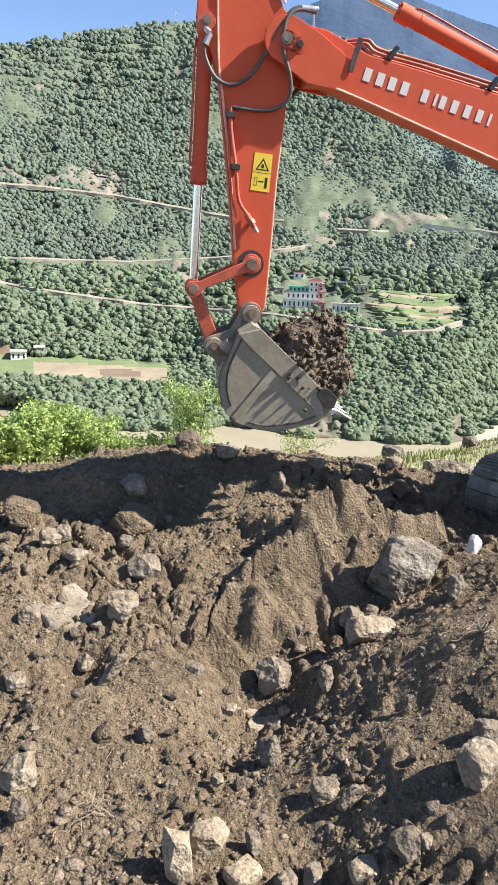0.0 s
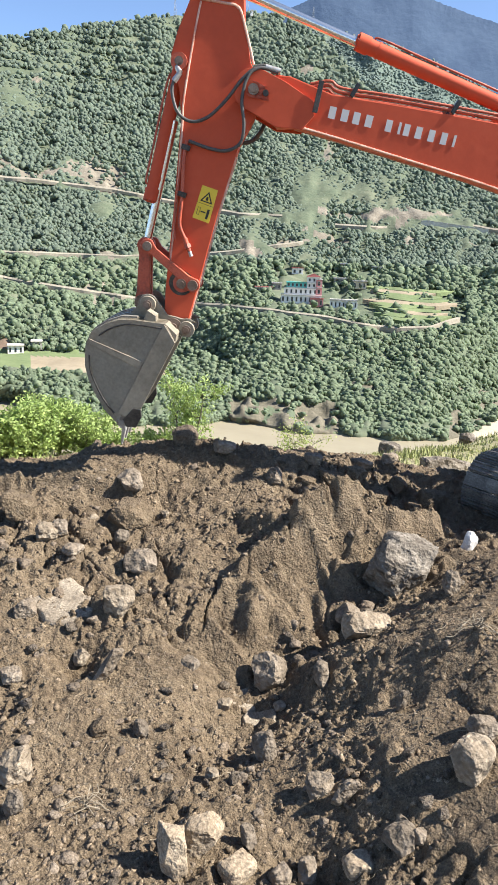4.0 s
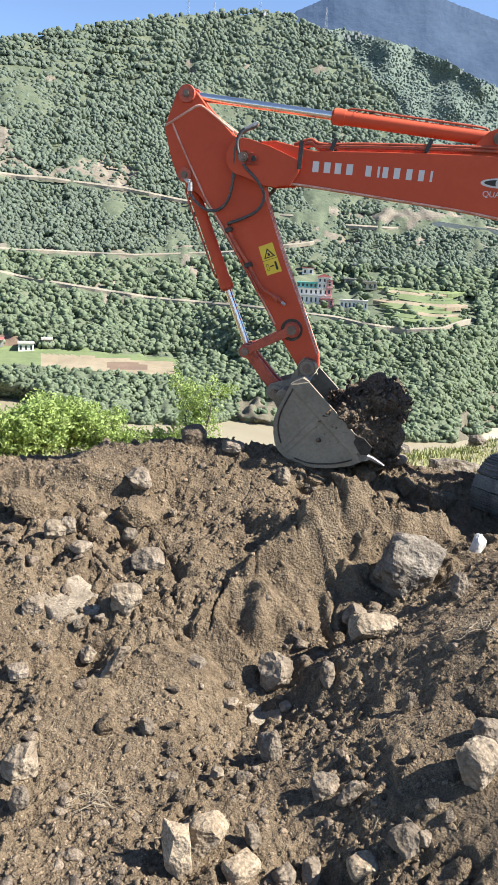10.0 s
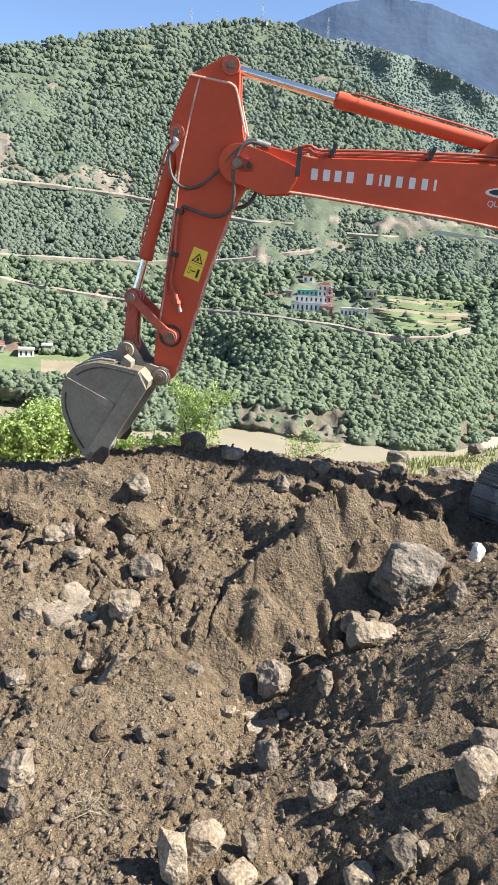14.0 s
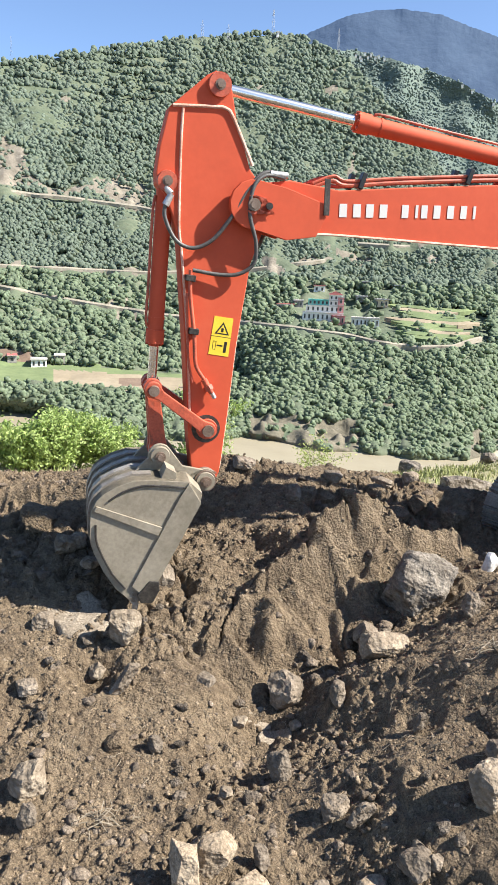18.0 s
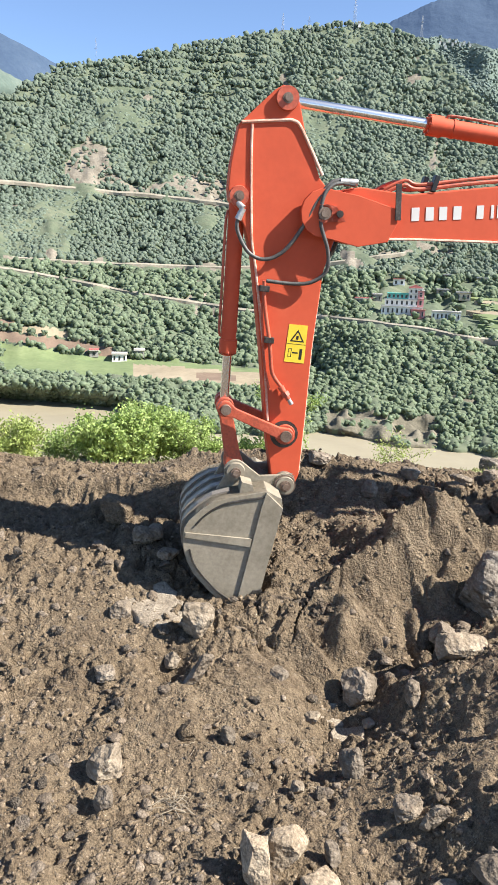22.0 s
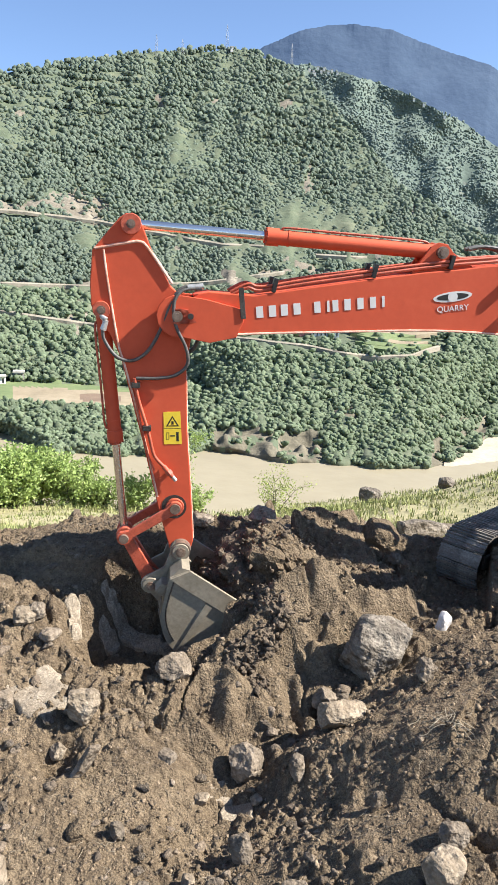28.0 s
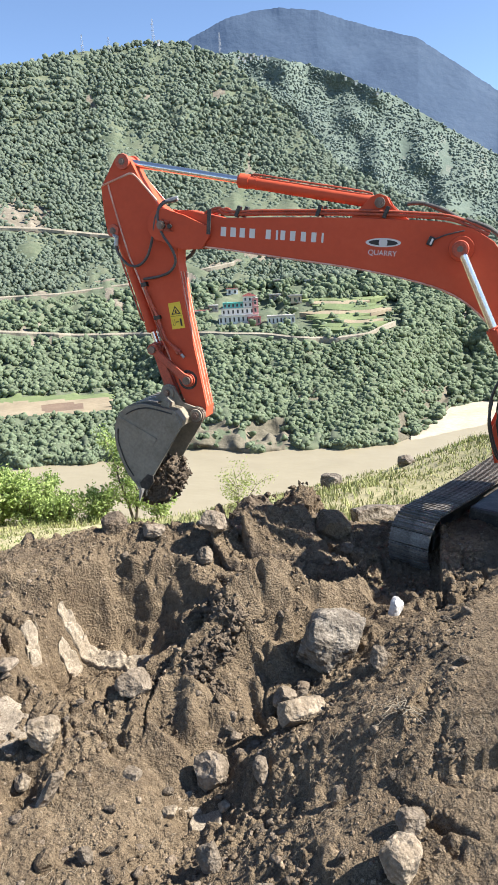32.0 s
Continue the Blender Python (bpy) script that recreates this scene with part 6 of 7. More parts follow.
def make_gravel():
    rng = np.random.RandomState(21)
    fine, coarse = [shard(rng, 0) for _ in range(14)], [shard(rng, 2) for _ in range(14)]
    for name, n, bag, lo, hi, bias in (("gravel", 52000, fine, 0.008, 0.055, 5.2), ("clods", 1500, coarse, 0.03, 0.16, 3.0)):
        y = 4.3 + 8.6 * rng.rand(n) ** 1.1
        x = rng.uniform(-0.56, 0.46, n) * y
        s = lo + (hi - lo) * rng.rand(n) ** bias
        spread = vnoise(x, y, 0.7, 17) + 0.5 * vnoise(x, y, 0.25, 27) + 0.6 * rng.standard_normal(n)
        e, side, d = scarp(x, y)
        face = (side > 0) & (d < 0.8)
        e, high, side = beside(x, y, BANK_EDGE)
        raked = (e < 1.0) & (y < 7.5)
        ok = (spread > -0.35) & ~((face | raked) & (rng.rand(n) < (0.55 if name == "gravel" else 0.8))) & ((pit(x, y) < 0.02) | (name == "gravel"))
        x, y, s = x[ok], y[ok], s[ok]
        z = ground_z(x, y) - s * 0.10
        ob = scatter(name, np.stack([x, y, z], 1), s, bag, GRAVEL if name == "gravel" else CLOD, rng, (0.75, 1.35))
        tagged(ob, "loose gravel and crumbs strewn over the dug earth" if name == "gravel" else "brown clods of loose earth", name, kind="stuff")


make_gravel()


def make_roots(x, y):
    rng = np.random.RandomState(4)
    clump = new("root_clump")
    clump.matrix_world = pose(x, y, float(ground_z(x, y)))
    tagged(clump, "tangle of thin dry roots torn out of the bank", "roots")
    for k in range(16):
        a = rng.uniform(0, 6.28)
        p = [(rng.uniform(-0.1, 0.1), rng.uniform(-0.1, 0.1), 0.06)]
        for i in range(4):
            p.append((p[-1][0] + 0.07 * math.cos(a + rng.uniform(-0.7, 0.7)), p[-1][1] + 0.07 * math.sin(a + rng.uniform(-0.7, 0.7)), p[-1][2] + rng.uniform(-0.06, 0.03)))
        part("root", pipe(p, rng.uniform(0.0025, 0.006), 5, 3), DEAD_WOOD, clump)


def make_straw():
    """Thin dry rootlets strewn over the turned earth."""
    rng = np.random.RandomState(52)
    n, links = 1100, 5
    y = 4.4 + 7.6 * rng.rand(n)
    x = rng.uniform(-0.52, 0.44, n) * y
    ok = (vnoise(x, y, 0.8, 83) + 0.4 * rng.standard_normal(n) > 0.0) & (pit(x, y) < 0.02)
    x, y = x[ok], y[ok]
    n = len(x)
    a, step = rng.uniform(0, 6.28, n), rng.uniform(0.012, 0.045, n)
    wide = rng.uniform(0.0012, 0.0026, n)
    rows = []
    for k in range(links):
        z = ground_z(x, y) + 0.008 + 0.018 * rng.rand(n)
        for e in (-1, 1):
            rows.append(np.stack([x - e * wide * np.sin(a), y + e * wide * np.cos(a), z], 1))
        rows.append(np.stack([x, y, z + 2.2 * wide], 1))
        a = a + rng.uniform(-0.8, 0.8, n)
        x, y = x + step * np.cos(a), y + step * np.sin(a)
    v = np.stack(rows, 1).reshape(-1, 3)
    base = (np.arange(n) * 3 * links)[:, None, None]
    k = (np.arange(links - 1) * 3)[None, :, None]
    faces = np.concatenate([np.concatenate([base + k + p, base + k + q, base + k + 3 + q, base + k + 3 + p], 2).reshape(-1, 4) for p, q in ((0, 1), (1, 2), (2, 0))])
    tagged(mesh_of("rootlets", v, faces, DEAD_WOOD), "thin dry rootlets strewn over the turned earth", "roots", kind="stuff")


BARK = material("bark", ((0.06, 0.05, 0.038), (0.12, 0.10, 0.078), (0.19, 0.165, 0.13)), 6, 0.95, bump=0.6)
DEAD_WOOD = material("dry_root", ((0.17, 0.14, 0.10), (0.27, 0.23, 0.17)), 10, 0.95, bump=0.3)
LEAF = cutout(material("fresh_leaves", ((0.19, 0.275, 0.07), (0.30, 0.39, 0.12), (0.42, 0.49, 0.19)), 1.4, 0.6, bump=0, island=0.3), 0.4)
LEAF_PALE = cutout(material("pale_leaves", ((0.21, 0.28, 0.07), (0.32, 0.38, 0.11), (0.44, 0.47, 0.18)), 1.4, 0.6, bump=0, island=0.3), 0.4)
make_roots(2.3, 6.5)
make_roots(-1.25, 5.5)
make_straw()


# ---- bushes and small trees on the edge of the slope ----
def make_tree(name, x, y, high, wide, leaves, leaf, mat, label, seed, stems=3, low=0.25, base=None):
    """Tapered stems that fork into limbs, with a crown of leaf clusters set along the twigs."""
    rng = np.random.RandomState(seed)
    z = float(ground_z(x, y)) if base is None else base
    root = new(name)
    root.matrix_world = pose(x, y, z - 0.1)
    tagged(root, label, "bush" if name == "bush" else "tree", "bushes on the edge of the slope")
    trunk, limb, tips = bmesh.new(), bmesh.new(), []
    for s in range(stems):
        a = 6.28 * s / stems + rng.uniform(-0.5, 0.5)
        out = wide * (0.32 if stems > 1 else 0.08)
        p = [Vector((rng.uniform(-0.1, 0.1), rng.uniform(-0.1, 0.1), 0))]
        for i in range(4):
            p.append(p[-1] + Vector((math.cos(a) * out / 4 + rng.uniform(-0.1, 0.1) * wide * 0.3, math.sin(a) * out / 4 + rng.uniform(-0.1, 0.1) * wide * 0.3, high * rng.uniform(0.17, 0.22))))
        for q, w, r0, r1 in zip(p, p[1:], (0.05, 0.04, 0.03, 0.022), (0.04, 0.03, 0.022, 0.012)):
            tube(q, w, r0 * high / 3, r1 * high / 3, 8, trunk, False)
        for i in range(1, 5):
            for b in range(4 if i < 4 else 5):
                d = Vector((rng.uniform(-1, 1), rng.uniform(-1, 1), rng.uniform(-0.05, 0.9))).normalized()
                m = p[i] + d * wide * rng.uniform(0.12, 0.24)
                e = m + (d + Vector((rng.uniform(-0.5, 0.5), rng.uniform(-0.5, 0.5), rng.uniform(-0.3, 0.4)))).normalized() * wide * rng.uniform(0.1, 0.2)
                tube(p[i], m, 0.014 * high / 3, 0.009 * high / 3, 5, limb, False)
                tube(m, e, 0.009 * high / 3, 0.004 * high / 3, 5, limb, False)
                tips += [m, e, (m + e) / 2]
    tips = [q for q in tips if q.z > high * low * 0.6]
    part("trunk", trunk, BARK, root)
    part("branchwork", limb, BARK, root)
    c = np.array([q[:] for q in tips])
    pick = rng.randint(len(c), size=leaves)
    pos = c[pick] + rng.standard_normal((leaves, 3)) * wide * 0.07
    u = rng.standard_normal((leaves, 3))
    u /= np.linalg.norm(u, axis=1)[:, None]
    w = np.cross(u, rng.standard_normal((leaves, 3)))
    w /= np.linalg.norm(w, axis=1)[:, None]
    s = (leaf * rng.uniform(0.6, 1.3, leaves))[:, None]
    nrm = np.cross(u, w)
    v = np.stack([pos - u * s * 0.5, pos + w * s * 0.26 + nrm * s * 0.1, pos + u * s * 0.5, pos - w * s * 0.26 + nrm * s * 0.1], 1).reshape(-1, 3)
    k = np.arange(leaves) * 4
    f = np.stack([np.stack([k, k + 1, k + 2], 1), np.stack([k, k + 2, k + 3], 1)], 1).reshape(-1, 3)
    ob = mesh_of("crown", v, f, mat, root, "airy crown of small fresh leaves")
    return root


def at_edge(az, away_m):
    return away_m * math.sin(radians(az)), away_m * math.cos(radians(az))


for az, d, high, wide, n, leaf, seed, mat in (
        (-16.6, 26.5, 1.75, 2.0, 8000, 0.16, 1, LEAF), (-14.5, 27.5, 1.95, 1.9, 8000, 0.16, 2, LEAF), (-18.8, 26, 1.35, 1.9, 6000, 0.16, 3, LEAF),
        (-12.3, 27.5, 1.85, 1.6, 4800, 0.14, 4, LEAF), (-10.3, 27, 1.1, 1.4, 2800, 0.13, 5, LEAF), (-25.2, 26, 1.2, 1.8, 3000, 0.14, 6, LEAF_PALE),
        (-7.4, 27, 1.15, 1.5, 2400, 0.13, 7, LEAF), (-22.0, 28, 1.0, 2.0, 2600, 0.13, 8, LEAF), (-2.6, 28, 1.0, 1.3, 1500, 0.12, 9, LEAF)):
    x, y = at_edge(az, d)
    make_tree("bush", x, y, high, wide, n, leaf, mat, "leafy light green bush on the grassy edge", seed, 5, 0.1)
x, y = at_edge(-4.4, 27.0)
make_tree("tree", x, y, 3.7, 2.2, 4200, 0.125, LEAF, "slender young tree with an open light green crown", 21, 2, 0.3)
x, y = at_edge(3.9, 25.5)
make_tree("shrub", x, y, 1.35, 1.9, 1100, 0.085, LEAF_PALE, "sparse shrub with bare branches and few pale leaves", 22, 3, 0.3)


def make_grass():
    rng = np.random.RandomState(31)
    n = 26000
    y = 12.9 + 24 * rng.rand(n) ** 1.2
    x = rng.uniform(-0.62, 0.62, n) * y
    ok = (vnoise(x, y, 1.6, 81) + 0.7 * rng.standard_normal(n) > -0.3) & ((y > 13.6) | (rng.rand(n) < 0.25))
    x, y = x[ok], y[ok]
    n = len(x)
    z = ground_z(x, y)
    high = rng.uniform(0.08, 0.28, n) * (0.8 + 0.5 * vnoise(x, y, 3.0, 82))
    blades = 4
    base = np.repeat(np.stack([x, y, z], 1), blades, 0) + rng.standard_normal((n * blades, 3)) * (0.07, 0.07, 0.0)
    h = np.repeat(high, blades) * rng.uniform(0.6, 1.2, n * blades)
    a = rng.uniform(0, 6.283, n * blades)
    wide = 0.012 + 0.012 * rng.rand(n * blades)
    side = np.stack([np.cos(a) * wide, np.sin(a) * wide, 0 * a], 1)
    tip = base + np.stack([np.cos(a + 1.5) * h * 0.4, np.sin(a + 1.5) * h * 0.4, h], 1)
    v = np.stack([base - side, base + side, tip], 1).reshape(-1, 3)
    k = np.arange(n * blades) * 3
    ob = mesh_of("grass", v, np.stack([k, k + 1, k + 2], 1), GRASS)
    tagged(ob, "dry yellow-green grass on the edge of the slope", "grass", kind="stuff")


make_grass()


# ---- buildings across the river ----
WALL_WHITE = material("white_plaster", ((0.64, 0.61, 0.57), (0.76, 0.73, 0.69), (0.84, 0.82, 0.78)), 0.4, 0.9, bump=0.1)
WALL_CREAM = material("cream_plaster", ((0.48, 0.40, 0.28), (0.58, 0.50, 0.36)), 0.4, 0.9, bump=0.1)
WALL_PINK = material("pink_plaster", ((0.52, 0.20, 0.20), (0.62, 0.28, 0.27)), 0.4, 0.9, bump=0.1)
WALL_GREY = material("grey_plaster", ((0.22, 0.21, 0.19), (0.33, 0.31, 0.28)), 0.4, 0.9, bump=0.1)
TEAL = material("teal_roof_sheet", ((0.07, 0.36, 0.33), (0.12, 0.46, 0.42)), 0.5, 0.6, bump=0.1)
RED_SHEET = material("red_roof_sheet", ((0.34, 0.09, 0.08), (0.45, 0.15, 0.13)), 0.5, 0.6, bump=0.1)
SLAB = material("concrete", ((0.36, 0.34, 0.31), (0.48, 0.46, 0.42)), 0.3, 0.9, bump=0.1)
DARK = plain("dark_opening", (0.02, 0.022, 0.025), 0.3)


def facade(house, x0, x1, y0, y1, z0, z1, wall, storeys, bays, roof=None, gap=0.5):
    """One block of a house: wall, a parapet or eave for each storey, windows with frames in rows on its front."""
    part("wall", box(x0, x1, y0, y1, z0, z1), wall, house)
    each = (z1 - z0) / storeys
    for s in range(storeys):
        part("ledge", box(x0 - 0.25, x1 + 0.25, y0 - 0.9, y1, z0 + each * (s + 1) - 0.12, z0 + each * (s + 1) + 0.12), roof or SLAB, house)
        for b in range(bays):
            step = (x1 - x0) / bays
            c = x0 + step * (b + 0.5)
            w = step * gap * 0.34
            frame_ob = part("window", box(c - w - 0.08, c + w + 0.08, y0 - 0.06, y0 - 0.005, z0 + each * (s + 0.22), z0 + each * (s + 0.78)), SLAB, house)
            part("pane", box(c - w, c + w, y0 - 0.08, y0 - 0.062, z0 + each * (s + 0.26), z0 + each * (s + 0.74)), DARK, frame_ob)


def house_at(az, el, label, sink=0.6, turn=0.0):
    p = on_hill(np.array([az]), np.array([el]))[0]
    ob = new("house")
    ob.matrix_world = pose(p[0], p[1], p[2] - sink, 0, 0, -az + turn)
    return tagged(ob, label, "house", "houses across the river")


h = house_at(4.0, -2.5, "tall white and pink house of stepped storeys with a teal balcony", 0.4)
facade(h, -11.5, 8.5, -4, 6, 0, 4.2, WALL_WHITE, 1, 9)
facade(h, -10, 6.5, -2.5, 6, 4.2, 7.6, WALL_WHITE, 1, 7)
facade(h, -9, 1.2, -1.5, 6, 7.6, 10.4, TEAL, 1, 5, TEAL, 0.7)
facade(h, 1.2, 8.0, -2, 6, 7.6, 13.0, WALL_WHITE, 2, 3)
facade(h, 5.6, 8.6, -2.6, 5, 4.2, 12.0, WALL_PINK, 2, 1)
facade(h, 3.0, 9.5, -5.5, -4.2, -1.2, 3.0, WALL_PINK, 1, 3, RED_SHEET)
part("roof", prism([(1.0, 13.1), (7.6, 13.1), (7.6, 13.5), (4.3, 14.8), (1.0, 13.5)], -2, 5), RED_SHEET, h)
for az, el, w, high, bays, wall, roof, label in (
        (7.0, -2.75, 13.5, 4.2, 7, WALL_WHITE, SLAB, "long low white house with dark openings"),
        (8.1, -1.25, 7.5, 4.2, 3, WALL_CREAM, SLAB, "small cream house above the terraces"),
        (6.6, -0.95, 6.5, 3.2, 2, WALL_GREY, SLAB, "grey house among the trees"),
        (1.9, -1.55, 5.0, 3.6, 2, WALL_GREY, SLAB, "grey house among the trees"),
        (0.9, -1.75, 9.0, 2.6, 3, WALL_GREY, RED_SHEET, "low grey shed with a rusty roof"),
        (3.4, -0.35, 6.5, 3.4, 2, WALL_WHITE, RED_SHEET, "white house with a red roof"),
        (-17.5, -6.75, 6.8, 3.8, 3, WALL_WHITE, SLAB, "small white house beside the fields"),
        (-16.0, -6.4, 4.6, 3.6, 2, WALL_GREY, SLAB, "small grey house beside the fields"),
        (-19.4, -6.4, 4.0, 3.2, 1, WALL_GREY, RED_SHEET, "small grey shed beside the fields"),
        (20.3, -1.7, 6.0, 3.2, 2, WALL_WHITE, TEAL, "small white house with a blue roof"),
        (6.9, 0.15, 5.0, 3.0, 2, WALL_GREY, SLAB, "grey house among the trees"),
        (9.3, 0.05, 6.0, 2.6, 2, WALL_WHITE, SLAB, "small white house among the trees")):
    h = house_at(az, el, label)
    facade(h, -w / 2, w / 2, -2.5, 3, 0, high, wall, 1, bays)
    part("roof", prism([(-w / 2 - 0.4, high + 0.13), (w / 2 + 0.4, high + 0.13), (w / 2 + 0.2, high + 0.5), (-w / 2 - 0.2, high + 0.5)], -3.2, 3.3), roof, h)




PARAPET = material("pale_concrete", ((0.36, 0.33, 0.28), (0.46, 0.43, 0.37), (0.55, 0.52, 0.46)), 0.4, 0.9, bump=0.2, each=0.08)


def retaining_wall():
    az = np.arange(12.2, 18.4, 0.31)
    wall = new("retaining_wall")
    tagged(wall, "pale concrete retaining wall below the far road", "wall", kind="structure")
    far = float(away(15.3, 3.2)) - 2
    for a0, a1 in zip(az, az[1:]):
        e = np.interp((a0 + a1) / 2, *ROAD_E) - 0.1
        m = radians((a0 + a1) / 2)
        p = (far * math.sin(m), far * math.cos(m), EYE_Z + far * math.tan(radians(e - 0.25)))
        w = far * radians(a1 - a0) * 0.995
        ob = part("panel", box(-w / 2, w / 2, -1.2, 0.4, -1.0, 3.6, 0.05), PARAPET, wall)
        ob.matrix_basis = pose(p[0], p[1], p[2], -4, 0, -(a0 + a1) / 2)


retaining_wall()

def pylon(az, el0, el1, d, wide=2.6):
    root = new("pylon")
    a = radians(az)
    z0, z1 = EYE_Z + d * math.tan(radians(el0)) - 16, EYE_Z + d * math.tan(radians(el1))
    root.matrix_world = pose(d * math.sin(a), d * math.cos(a), z0, 0, 0, 20)
    tagged(root, "thin grey lattice pylon on the skyline", "pylon", "pylons on the ridge")
    h = z1 - z0
    for sx, sy in ((-1, -1), (1, -1), (1, 1), (-1, 1)):
        part("leg", tube((sx * wide, sy * wide, 0), (sx * 0.4, sy * 0.4, h), 0.13, 0.09, 5), PYLON, root)
    for k in range(6):
        t0, t1 = k / 6, (k + 1) / 6
        w0, w1 = wide + (0.4 - wide) * t0, wide + (0.4 - wide) * t1
        bm = bmesh.new()
        for s in (-1, 1):
            tube((-w0, s * w0, h * t0), (w1, s * w1, h * t1), 0.07, seg=4, bm=bm)
            tube((s * w0, -w0, h * t0), (s * w1, w1, h * t1), 0.07, seg=4, bm=bm)
        part("bracing", bm, PYLON, root)
    for k in (0.72, 0.86):
        part("cross_arm", tube((-2.6, 0, h * k), (2.6, 0, h * k), 0.09, seg=5), PYLON, root)


PYLON = material("galvanised_steel", ((0.16, 0.18, 0.2), (0.22, 0.24, 0.27)), 0.5, 0.6, 0.3, bump=0)
pylon(-1.05, 16.5, 18.2, 985)
pylon(-6.04, 15.9, 17.35, 960)
pylon(-4.2, 16.2, 17.2, 970)
pylon(-19.05, 13.5, 15.2, 1300)
pylon(3.6, 15.2, 17.2, 1120)
for az, el in ((4.9, 15.6), (5.2, 15.5), (5.5, 15.72), (5.75, 15.5), (5.95, 15.66), (6.25, 15.45), (6.5, 15.55), (6.9, 15.4), (5.3, 15.35), (12.4, 13.75), (13.1, 13.4), (14.6, 12.6), (-0.7, 16.75), (-9.5, 15.75)):
    d = 1840 if az > 3 else 985
    ob = new("house")
    a = radians(az)
    w = 2.4 if az > 3 else 1.6
    ob.matrix_world = pose(d * math.sin(a), d * math.cos(a), EYE_Z + d * math.tan(radians(el)), 0, 0, -az)
    tagged(ob, "tiny white house near the skyline", "house", "houses across the river")
    part("wall", box(-w, w, -3, 3, -4, w * 0.9), WALL_WHITE, ob)
    part("roof", box(-w - 0.6, w + 0.6, -3.6, 3.6, w * 0.9, w * 0.9 + 1.2), SLAB, ob)


# ---- earth that is dug, carried and dropped ----
def lump_mesh(wide, seed, sub, lump):
    rng = np.random.RandomState(seed)
    bm = bmesh.new()
    bmesh.ops.create_icosphere(bm, subdivisions=sub, radius=0.5)
    shift = Vector(rng.uniform(-50, 50, 3))
    for v in bm.verts:
        n = v.co.normalized()
        r = 1 + lump * 2.0 * noise.noise(n * 1.7 + shift) + lump * 1.3 * noise.noise(n * 4.5 + shift) + lump * 0.8 * noise.noise(n * 11 + shift) + lump * 0.5 * noise.noise(n * 24 + shift)
        v.co = Vector((n.x * wide[0], n.y * wide[1], n.z * wide[2])) * 0.5 * r
    return bm


def clod(name, wide, seed, label, lumps_on=8, crumb=520, mat=None):
    """A load of earth: a core with lumps stuck to it, and crumbs."""
    rng = np.random.RandomState(seed + 40)
    root = new(name)
    tagged(root, label, "earth", "loads of dug earth")
    wide = [w * SIZE for w in wide]
    part("core", lump_mesh([w * 0.86 for w in wide], seed, 5 if max(wide) > 0.6 else 4, 0.13), mat or SOIL_DARK, root)
    for k in range(lumps_on):
        n = Vector(rng.standard_normal(3)).normalized()
        s = rng.uniform(0.3, 0.52)
        ob = part("lump", lump_mesh([w * s for w in wide], seed * 20 + k, 3, 0.15), mat or SOIL_DARK, root)
        ob.location = [n[i] * wide[i] * 0.30 for i in range(3)]
    pts = rng.standard_normal((crumb, 3))
    pts = pts / np.linalg.norm(pts, axis=1)[:, None] * np.array(wide) * rng.uniform(0.40, 0.53 if lumps_on > 3 else 0.85, (crumb, 1))
    crumbs = scatter("loose_soil", pts, 0.014 + 0.085 * rng.rand(crumb) ** 2.5, [shard(rng, 0) for _ in range(5)], SOIL_DARK, rng)
    crumbs.parent = root
    crumbs["kind"] = "stuff"
    return root


